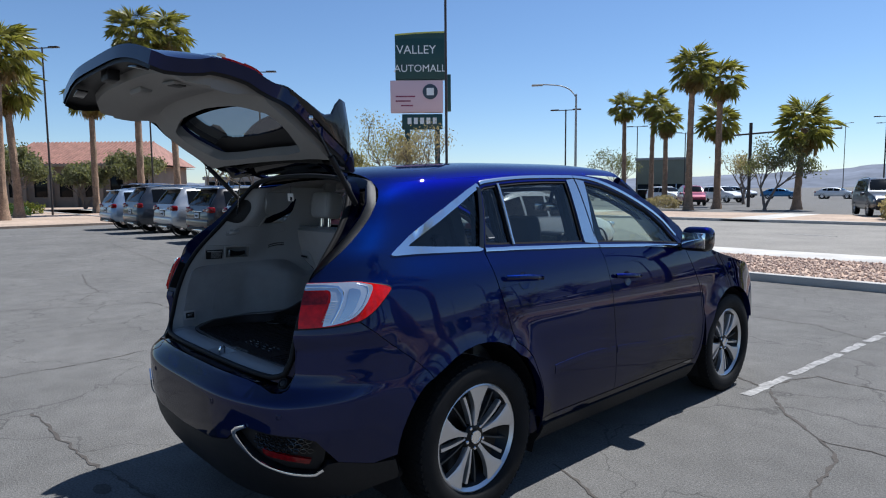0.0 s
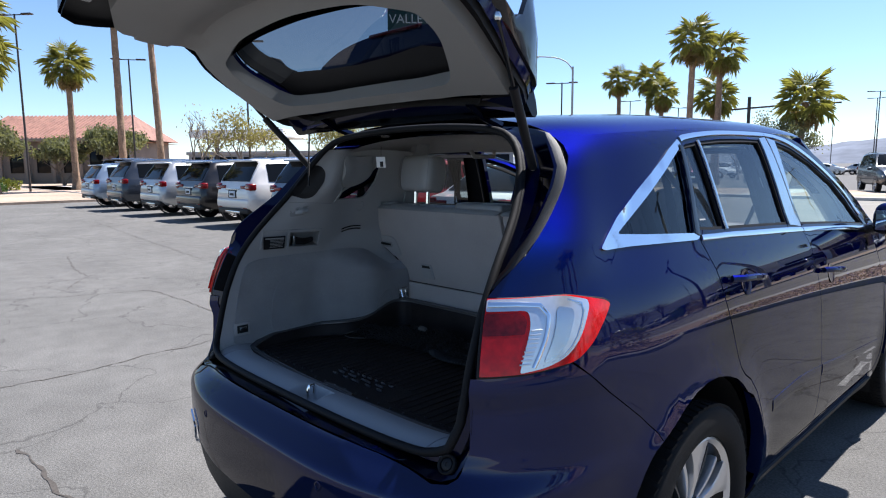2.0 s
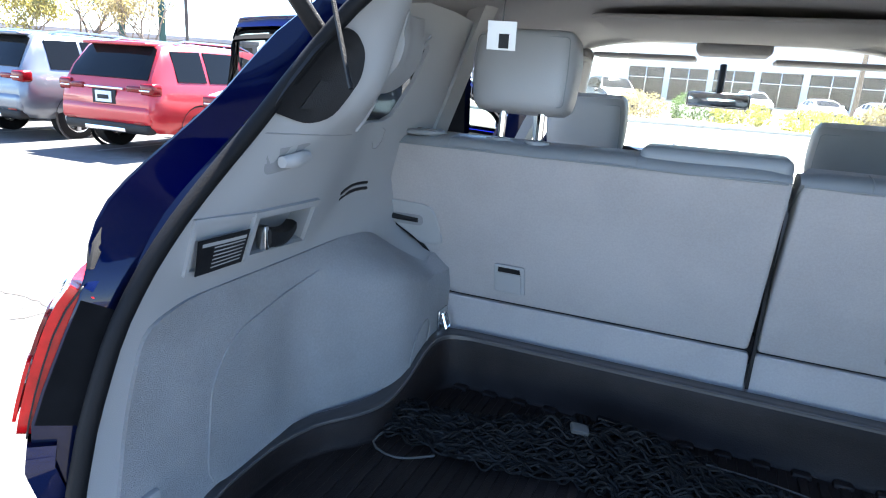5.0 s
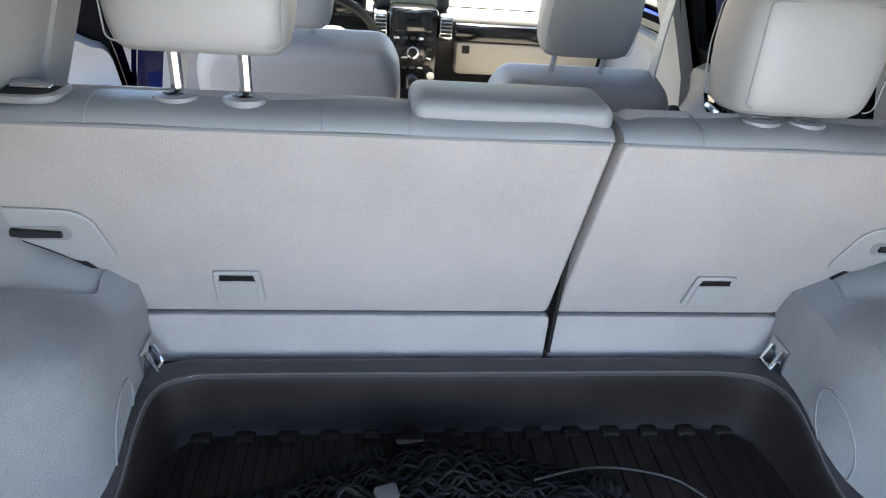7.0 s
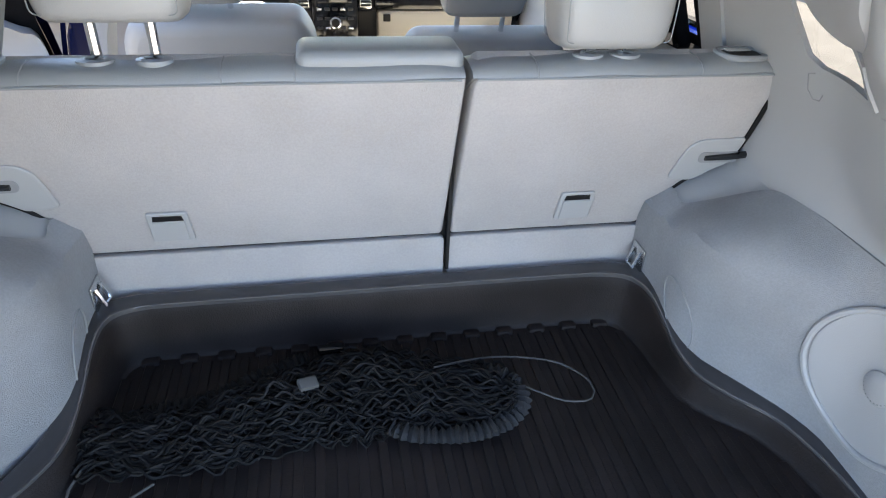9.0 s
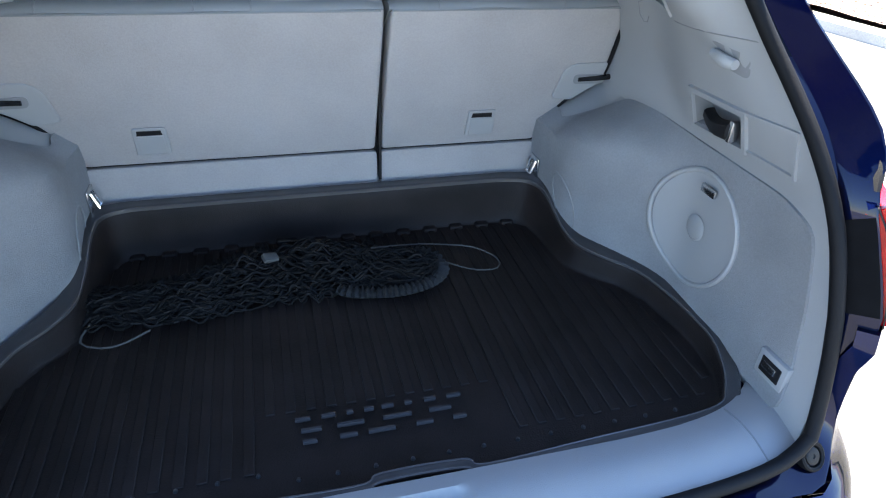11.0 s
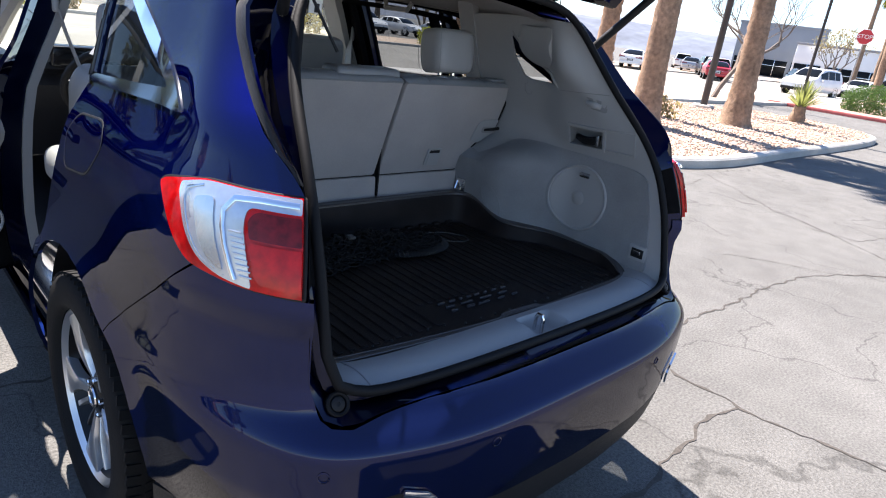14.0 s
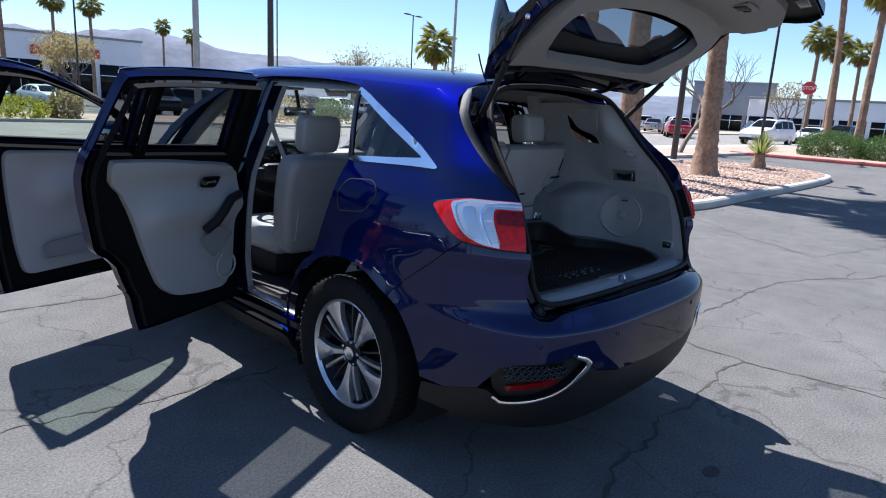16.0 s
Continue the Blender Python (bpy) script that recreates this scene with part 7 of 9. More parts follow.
# planting strip along the road, the road itself, far strip
strip_box("kerb", -60, 60, 9.75, 9.90, -0.05, 0.13, CONCRETE, "grey concrete kerb along the car park")
strip_box("gravel_bed", -60, 60, 9.90, 12.9, -0.05, 0.10, GRAVEL, "reddish tan gravel planting strip", 0.0)
strip_box("pavement", -60, 60, 12.90, 14.2, -0.05, 0.11, CONCRETE, "pale concrete pavement beside the road")
road = strip_box("road", -400, 400, 14.2, 28.0, -0.05, 0.012, ROAD, "pale sunlit asphalt road", 0.0)
for k in range(14):
    part("lane_mark", box(bmesh.new(), (-52 + 8 * k, 21.0, 0.015), (1.6, 0.12, 0.004)), LINE, road)
strip_box("far_kerb", -400, 400, 28.0, 28.2, -0.05, 0.14, CONCRETE, "grey concrete kerb across the road")
strip_box("far_bed", -400, 400, 28.2, 36.0, -0.05, 0.11, DIRT, "reddish soil bed across the road", 0.0)
for x0, x1 in ((-24.5, -17.5), (-11.5, -6.2), (-2, 1.5)):
    part("drive", box(bmesh.new(), ((x0 + x1) / 2 - 0.2, 32.0, 0.06), (x1 - x0 - 3.6, 8.0, 0.11), 0.02), CONCRETE, bpy.data.objects["far_bed"])
strip_box("side_kerb", -80, -30.5, 3.0, 3.2, -0.05, 0.13, CONCRETE, "concrete kerb at the end of the car park")
strip_box("side_bed", -80, -30.5, 3.2, 9.5, -0.05, 0.11, DIRT, "soil planting bed with palms", 0.0)
strip_box("far_planting", -130, -47, 9.5, 60, -0.05, 0.10, DIRT, "soil bed in front of the buildings", 0.0)

# gravel island with concrete kerb, rounded end
ISLAND = [(6.3, 4.2), (6.9, 3.55), (8.4, 3.20), (11.5, 3.28), (14.3, 3.32), (17.0, 3.45), (18.7, 3.75), (19.6, 4.6), (19.6, 6.2), (18.6, 8.6), (16, 9.6), (10, 9.7), (6.4, 9.6), (6.0, 7.0)]
isl = smooth_line([(*p, 0) for p in ISLAND], 0.3, True)
bm = bmesh.new()
rows = []
pts2 = [(p.x, p.y) for p in isl]
for d, z in ((-0.0, -0.03), (0.0, 0.11), (0.03, 0.14), (0.15, 0.145), (0.17, 0.10)):
    rows.append([Vector((a, b, z)) for a, b in shrink(pts2, d)])
loft(bm, rows, True, False)
solid("island_kerb", bm, CONCRETE, "pale concrete kerb round the gravel island", "kerb", kind="structure")
inner_loop = shrink(pts2, 0.165)
def mound(a, b):
    return Vector((a, b, 0.10 + 0.10 * max(0.0, 1 - ((b - 6.4) / 3.2) ** 2) + 0.02 * noise.noise(Vector((a * 2, b * 2, 0)))))


bm = panel(bmesh.new(), mound, inner_loop, (), 0.25, 0.0, 0.0, Vector((12, 6, -5)))
solid("gravel_bed", bm, GRAVEL, "tan gravel bed of the palm island", "gravel", kind="structure")


def stones(name, label, count, spot, size):
    """Loose pebbles as one mesh of small lumps."""
    verts, faces = [], []
    base = [Vector(p) for p in ((0, 0, 1), (0.9, 0, 0.2), (0.25, 0.85, 0.1), (-0.75, 0.5, 0.15), (-0.7, -0.6, 0.1), (0.3, -0.9, 0.2), (0, 0, -0.5))]
    tri = [(0, 1, 2), (0, 2, 3), (0, 3, 4), (0, 4, 5), (0, 5, 1), (6, 2, 1), (6, 3, 2), (6, 4, 3), (6, 5, 4), (6, 1, 5)]
    for _ in range(count):
        p = spot()
        if p is None:
            continue
        r = size * rng.uniform(0.5, 1.3)
        turn = Euler((rng.uniform(-0.4, 0.4), rng.uniform(-0.4, 0.4), rng.uniform(0, 6.3))).to_matrix()
        k = len(verts)
        verts += [tuple(p + turn @ (v * r * rng.uniform(0.8, 1.15))) for v in base]
        faces += [tuple(k + i for i in t) for t in tri]
    me = bpy.data.meshes.new(name)
    me.from_pydata(verts, [], faces)
    me.materials.append(STONE)
    return tagged(new(name, me), label, "gravel", kind="stuff")


def island_spot():
    a, b = rng.uniform(6.3, 19.4), rng.uniform(3.4, 9.4)
    return mound(a, b) + Vector((0, 0, 0.004)) if inside((a, b), inner_loop) else None


stones("gravel", "tan and pink gravel stones on the palm island", 9000, island_spot, 0.030)
stones("gravel", "reddish gravel stones on the planting strip", 9000, lambda: Vector((rng.uniform(-14, 6), rng.uniform(9.95, 12.85), 0.103)), 0.035)
# red kerb and entry drive beyond the island
strip_box("red_kerb", 29.2, 29.45, -14, 10.6, -0.02, 0.15, RED_KERB, "faded red painted kerb")
strip_box("red_bed", 29.45, 38, -14, 10.6, -0.02, 0.13, GRAVEL, "gravel bed behind the red kerb", 0.0)

# ---- plants ----
def leaf(name, color, rough, through=0.45, **more):
    """A leaf surface that lets part of the light through."""
    m = material(name, color, rough, **more)
    nt = m.node_tree
    b = nt.nodes["Principled BSDF"]
    thin, mix = nt.nodes.new("ShaderNodeBsdfTranslucent"), nt.nodes.new("ShaderNodeMixShader")
    thin.inputs["Color"].default_value = (color[0] * 1.5, color[1] * 1.5, color[2] * 0.9, 1)
    mix.inputs["Fac"].default_value = through
    nt.links.new(b.outputs["BSDF"], mix.inputs[1])
    nt.links.new(thin.outputs["BSDF"], mix.inputs[2])
    nt.links.new(mix.outputs["Shader"], nt.nodes["Material Output"].inputs["Surface"])
    return m


BARK = material("palm_bark", (0.25, 0.165, 0.108), 0.95, grain=0.3, grain_size=14, stain=0.25, stain_size=3, bump=0.9, bump_size=30)
FROND = leaf("palm_frond", (0.2295, 0.2228, 0.0605), 0.40, grain=0.3, grain_size=4, vary=0.15)
DRY_FROND = leaf("dry_frond", (0.30, 0.22, 0.12), 0.8, grain=0.3, grain_size=5)
TREE_BARK = material("grey_bark", (0.17, 0.135, 0.11), 0.95, grain=0.3, grain_size=20, bump=0.6, bump_size=40)
OLIVE = leaf("olive_leaf", (0.14, 0.145, 0.075), 0.7, grain=0.35, grain_size=3, vary=0.15)
SPRING = leaf("yellow_green_leaf", (0.24, 0.21, 0.085), 0.7, grain=0.3, grain_size=3)
HEDGE = leaf("dark_hedge_leaf", (0.055, 0.105, 0.030), 0.6, grain=0.4, grain_size=9)
LIME = leaf("lime_shrub_leaf", (0.24, 0.25, 0.045), 0.65, grain=0.3, grain_size=8)
DRY_SHRUB = leaf("dry_shrub_leaf", (0.26, 0.215, 0.14), 0.8, grain=0.3, grain_size=8)
YUCCA = leaf("yucca_blade", (0.20, 0.22, 0.10), 0.6, grain=0.25, grain_size=10)


def fan_leaf(verts, faces, base, turn, reach, r):
    """One fan leaf: a stalk and a spread of drooping blades."""
    def add(pts):
        k = len(verts)
        verts.extend(tuple(base + turn @ Vector(p)) for p in pts)
        return k
    k = add([(-0.012, 0, 0), (0.012, 0, 0), (0.008, reach, 0.0), (-0.008, reach, 0.0)])
    faces.append((k, k + 1, k + 2, k + 3))
    n = 17
    for i in range(n):
        a = radians(-105 + 210 * i / (n - 1)) + rng.uniform(-0.05, 0.05)
        l = r * (1 - 0.25 * abs(i / (n - 1) - 0.5)) * rng.uniform(0.85, 1.1)
        d, s = Vector((math.sin(a), math.cos(a), 0)), Vector((math.cos(a), -math.sin(a), 0))
        o = Vector((0, reach, 0))
        w = r * 0.029
        droop = rng.uniform(0.25, 0.75) * l
        p1, p2 = o + d * l * 0.55 + Vector((0, 0, -droop * 0.15)), o + d * l + Vector((0, 0, -droop))
        k = add([tuple(o), tuple(p1 + s * w), tuple(p2), tuple(p1 - s * w)])
        faces += [(k, k + 1, k + 2), (k, k + 2, k + 3)]


def palm_crown(seed, leaves=33, r=0.62):
    global rng
    rng = random.Random(seed)
    verts, faces = [], []
    for i in range(leaves):
        up = 80 - 130 * (i / leaves) ** 0.85 + rng.uniform(-8, 8)
        az = 137.5 * i + rng.uniform(-12, 12)
        turn = Euler((radians(up), rng.uniform(-0.3, 0.3), 0)).to_matrix()
        turn = Euler((0, 0, radians(az))).to_matrix() @ turn
        fan_leaf(verts, faces, Vector((0, 0, 0.10 * (1 - i / leaves))), turn, rng.uniform(0.45, 0.80), r)
    me = bpy.data.meshes.new("crown")
    me.from_pydata(verts, [], faces)
    me.materials.append(FROND)
    verts, faces = [], []
    for i in range(22):
        turn = Euler((0, 0, radians(137.5 * i))).to_matrix() @ Euler((radians(-62 + rng.uniform(-16, 10)), rng.uniform(-0.4, 0.4), 0)).to_matrix()
        fan_leaf(verts, faces, Vector((0, 0, -0.15)), turn, rng.uniform(0.3, 0.55), r * 0.8)
    dry = bpy.data.meshes.new("dry_skirt")
    dry.from_pydata(verts, [], faces)
    dry.materials.append(DRY_FROND)
    return me, dry


CROWNS = [palm_crown(s) for s in (11, 12, 13)]


def palm(x, y, h, girth=0.17, size=1.25, lean=0.0, seed=0, z0=0.0, near=False):
    r0 = random.Random(seed + 50)
    p = thing("palm_tree", "tall fan palm with a ringed brown trunk and green crown", "palm tree", (x, y, z0), r0.uniform(0, 360), "fan palms")
    bm = bmesh.new()
    rings = []
    n = int(h / (0.10 if near else 0.35))
    sides = 18 if near else 9
    for i in range(n + 1):
        s = i / n
        g = girth * (1 + 0.55 * math.exp(-s * h / 0.45)) * (1 - 0.30 * s ** 0.5) * (1 + (0.035 if near else 0.06) * (i % 2)) * (1.25 if s > 0.93 else 1.0)
        cx = lean * s * s * h * 0.12 + 0.05 * math.sin(3 * s + seed)
        rings.append([Vector((cx + g * math.cos(TAU * k / sides) * r0.uniform(0.94, 1.06), g * math.sin(TAU * k / sides) * r0.uniform(0.94, 1.06), s * h)) for k in range(sides)])
    loft(bm, rings)
    part("trunk", bm, BARK, p, "ringed brown palm trunk")
    top = Vector((lean * h * 0.12 + 0.05 * math.sin(3 + seed), 0, h))
    crown, dry = CROWNS[seed % 3]
    for name, me in (("crown", crown), ("dry_skirt", dry)):
        ob = new(name, me)
        ob.parent = p
        ob.matrix_basis = Matrix.Translation(top) @ Matrix.Diagonal((size, size, size, 1))
    return p


def grow(bm, p, d, length, radius, depth, tips, r0, spread, droop=0.0):
    n = 3
    pts = [p]
    for i in range(n):
        d = (d + Vector((r0.uniform(-1, 1), r0.uniform(-1, 1), r0.uniform(-0.5, 0.8))) * 0.18).normalized()
        pts.append(pts[-1] + d * length / n)
    tube(bm, pts, radius, 5 if depth > 2 else 3, radius * 0.62)
    if depth == 0:
        tips.append(pts[-1])
        return
    for k in range(r0.choice((2, 3, 3))):
        a = Vector((r0.uniform(-1, 1), r0.uniform(-1, 1), r0.uniform(-0.15, 0.9) - droop)).normalized()
        grow(bm, pts[-1 if k else 2], (d + a * spread).normalized(), length * r0.uniform(0.62, 0.82), radius * 0.6, depth - 1, tips, r0, spread, droop)


def leaves_at(spots, per, spread, size, mat, r0):
    verts, faces = [], []
    for c in spots:
        for _ in range(per):
            p = c + Vector((r0.gauss(0, spread), r0.gauss(0, spread), r0.gauss(0, spread * 0.8)))
            m = Euler((r0.uniform(0, 6.3), r0.uniform(0, 6.3), r0.uniform(0, 6.3))).to_matrix()
            s = size * r0.uniform(0.6, 1.3)
            k = len(verts)
            verts += [tuple(p + m @ Vector(q) * s) for q in ((-0.5, 0, 0), (0, -0.28, 0.05), (0.5, 0, 0), (0, 0.28, 0.05))]
            faces.append((k, k + 1, k + 2, k + 3))
    me = bpy.data.meshes.new("crown")
    me.from_pydata(verts, [], faces)
    me.materials.append(mat)
    return me


def tree(x, y, h, leaf, per, seed, label, spread=0.75, size=0.16, stems=2, depth=4):
    r0 = random.Random(seed)
    t = thing("tree", label, "tree", (x, y, 0))
    bm = bmesh.new()
    tips = []
    for k in range(stems):
        grow(bm, Vector((0.1 * k, 0, 0)), Vector((r0.uniform(-0.35, 0.35), r0.uniform(-0.35, 0.35), 1)).normalized(), h * 0.30, h * 0.016 + 0.02, depth, tips, r0, spread)
    part("trunk", bm, TREE_BARK, t, "bare grey branching trunk")
    if leaf:
        ob = new("crown", leaves_at(tips, per, h * 0.05, size, leaf, r0))
        ob.parent = t
    return t


def shrub(name, x, y, w, h, mat, seed, label, count=900, size=0.06, z0=0.0, wild=1.0):
    r0 = random.Random(seed)
    spots = []
    for _ in range(count):
        a, u = r0.uniform(0, TAU), r0.uniform(0.02, 1)
        k = r0.uniform(0.72, 1.0)
        c = math.sqrt(max(0, 1 - (2 * u - 1) ** 2)) if u > 0.5 else 1.0 - 0.25 * (0.5 - u)
        lump = 1 + wild * (0.16 * math.sin(3 * a + seed) + 0.10 * math.sin(7 * a + 5 * u))
        spots.append(Vector((w / 2 * c * math.cos(a) * k * lump, w / 2 * c * math.sin(a) * k * lump, h * u * (0.9 + 0.1 * lump) * k)))
    me = leaves_at(spots, 2, 0.02, size, mat, r0)
    ob = new(name, me)
    ob.location = (x, y, z0)
    return tagged(ob, label, "shrub")


# island palms, lamp side
palm(13.33, 5.25, 8.6, 0.255, 1.35, 0.6, 1, 0.12, True)
palm(9.9, 5.63, 8.8, 0.25, 1.35, 0.25, 2, 0.12, True)
palm(11.66, 7.93, 9.2, 0.23, 1.35, 0.1, 3, 0.12, True)
# yucca on the island
def yucca(x, y, z, h, seed, n=120):
    r0 = random.Random(seed)
    t = thing("yucca", "spiky pale green yucca on a short shaggy trunk", "yucca", (x, y, z))
    part("trunk", lathe(bmesh.new(), [(0.20, 0.0), (0.22, 0.15), (0.17, 0.3), (0.15, 0.45), (0.05, 0.52)], 12), BARK, t)
    verts, faces = [], []
    for i in range(n):
        a, e = r0.uniform(0, TAU), radians(r0.uniform(15, 88))
        d = Vector((math.cos(a) * math.cos(e), math.sin(a) * math.cos(e), math.sin(e)))
        s = Vector((-math.sin(a), math.cos(a), 0)) * 0.022
        o, l = Vector((0, 0, 0.42)), h * r0.uniform(0.7, 1.0)
        k = len(verts)
        verts += [tuple(o - s), tuple(o + s), tuple(o + d * l * 0.6 + s), tuple(o + d * l), tuple(o + d * l * 0.6 - s)]
        faces.append((k, k + 1, k + 2, k + 3, k + 4))
    me = bpy.data.meshes.new("foliage")
    me.from_pydata(verts, [], faces)
    me.materials.append(YUCCA)
    ob = new("foliage", me)
    ob.parent = t


yucca(17.75, 5.48, 0.15, 0.85, 4)
shrub("shrub", 11.6, 6.35, 0.9, 0.55, DRY_SHRUB, 5, "dry straw-coloured tuft on the gravel island", 260, 0.10, 0.14)
shrub("shrub", 8.0, 8.6, 1.0, 0.9, DRY_SHRUB, 6, "dry straw-coloured tuft on the gravel island", 260, 0.10, 0.14)
# hedges by the red kerb
for i, (x, y, w) in enumerate(((33.0, 7.2, 3.1), (33.0, 4.5, 3.0), (33.4, 0.8, 2.8))):
    shrub("hedge", x, y, w, 1.30, HEDGE, 20 + i, "round clipped dark green hedge", 6000, 0.075, 0.1, 0.35)
# palms to the right, near the stop sign
for i, (x, y, h, l) in enumerate(((40.5, 9.4, 10.5, 0.3), (36.0, 6.8, 8.5, -0.5), (66, 17.5, 9.5, 0), (68, 16.4, 8.8, 0.2), (75, 15.8, 9.0, -0.1), (31, 33, 5.7, 0), (43, 110, 11.6, 0), (47, 108, 10.6, 0), (20, 84, 10.8, 0), (23, 81, 10.4, 0), (10, 60, 8.8, 0))):
    palm(x, y, h, 0.23, 1.25, l, 30 + i)
# palms across the road and to the left
for i, (x, y, h, l, s) in enumerate(((-18.1, 41.4, 9.6, 0.1, 1.45), (-17.7, 44.9, 9.2, 0.35, 1.45), (-20.4, 50.9, 6.9, 0.0, 1.5), (-12.7, 45.9, 5.6, 0.5, 1.75), (-31.0, 54.0, 9.4, 0, 1.35), (-28.2, 54.2, 9.3, 0.4, 1.35), (-26.3, 53.3, 7.6, 0.4, 1.35),
                                     (-38.2, 4.6, 9.2, 0.1, 1.7), (-42.5, 5.9, 8.0, 0.2, 1.6), (-49.4, 11.9, 8.7, 0, 1.5), (-42.5, 13.0, 12.2, 0.1, 1.5), (-42.9, 15.5, 12.5, -0.2, 1.5), (-36.5, 2.0, 9.9, 0, 1.5))):
    palm(x, y, h - 0.15, 0.26, s, l, 60 + i)
# broad trees and thin spring trees
tree(-34.7, 17.4, 5.4, SPRING, 26, 101, "thin spring tree with sparse yellow-green leaves", 0.85, 0.16)
tree(-31.8, 22.4, 5.7, SPRING, 26, 102, "thin spring tree with sparse yellow-green leaves", 0.85, 0.16)
tree(-36.0, 14.8, 6.0, DRY_SHRUB, 3, 103, "nearly bare grey tree", 0.8, 0.14)
tree(-33.4, 25.4, 8.2, SPRING, 34, 104, "tall budding tree with sparse yellowish twigs", 0.9, 0.15)
tree(-26.2, 24.9, 6.2, DRY_SHRUB, 20, 117, "budding tree with thin brown twigs", 0.85, 0.14)
tree(-13.8, 43.3, 5.4, OLIVE, 22, 105, "small olive tree with a thin crown", 0.9, 0.16)
tree(-22.0, 60.0, 6.0, DRY_SHRUB, 16, 106, "thin grey-brown tree with sparse twigs", 0.9, 0.18)
tree(-36.0, 60.0, 6.5, OLIVE, 20, 107, "small olive tree with a thin crown", 0.9, 0.18)
tree(-62.2, 8.8, 6.4, OLIVE, 60, 108, "bushy olive tree beside the building", 0.9, 0.26, 3)
tree(-59.4, 17.7, 6.0, OLIVE, 60, 109, "bushy olive tree beside the building", 0.9, 0.26, 3)
tree(-62.0, 14.0, 5.0, OLIVE, 50, 110, "bushy olive tree beside the building", 0.9, 0.26, 3)
tree(24.3, 10.9, 6.4, None, 0, 111, "bare winter tree with thin twisted branches", 0.95, 0.1, 1, 5)
tree(40.6, 55.1, 8.0, DRY_SHRUB, 6, 112, "bare pale tree with budding twigs", 0.8, 0.2, 3)
tree(45.0, 53.0, 7.5, DRY_SHRUB, 6, 113, "bare pale tree with budding twigs", 0.8, 0.2, 3)
tree(52.0, 52.0, 7.5, DRY_SHRUB, 6, 116, "bare pale tree with budding twigs", 0.8, 0.2, 3)
tree(14.0, 56.0, 6.3, DRY_SHRUB, 30, 114, "thin brownish tree by the showroom", 0.85, 0.16, 3)
tree(60.0, 18.0, 6.5, DRY_SHRUB, 6, 115, "bare pale tree with budding twigs", 0.8, 0.2, 2)
for i, (x, y, w, h, m, what) in enumerate(((-20.3, 42.0, 2.2, 1.0, DRY_SHRUB, "dry grey-brown"), (3.9, 29.6, 2.8, 0.95, LIME, "bright yellow-green"), (5.9, 30.0, 1.3, 1.3, DRY_SHRUB, "dry grey-brown"), (17.0, 30.5, 2.6, 1.5, DRY_SHRUB, "dry grey-brown"), (20.5, 31.0, 2.4, 1.6, HEDGE, "dark green"),
                                           (-51.0, 7.5, 2.4, 0.9, LIME, "bright yellow-green"), (-47.0, 6.0, 2.4, 0.8, HEDGE, "dark green"), (1.0, 32.0, 2.6, 1.2, LIME, "bright yellow-green"), (-3.5, 31.5, 2.4, 1.3, DRY_SHRUB, "dry grey-brown"), (-1.0, 33.5, 2.6, 1.4, HEDGE, "dark green"),
                                           (26.0, 29.5, 2.4, 1.2, LIME, "bright yellow-green"), (33.0, 30.5, 2.2, 1.3, DRY_SHRUB, "dry grey-brown"), (41, 30, 2.2, 1.2, HEDGE, "dark green"))):
    shrub("shrub", x, y, w, h, m, 200 + i, what + " shrub in a roadside bed", 900, 0.14, 0.08)

# ---- parked cars ----
GLASS_DARK = material("dark_car_glass", (0.006, 0.007, 0.008), 0.06, specular=0.12)
PLATE_GREY = material("plate_pale", (0.62, 0.64, 0.66), 0.5)


def car_paint(name, c, metal=0.3):
    return material(name, c, 0.30, metal, coat=0.55, stain=0.04, stain_size=2)


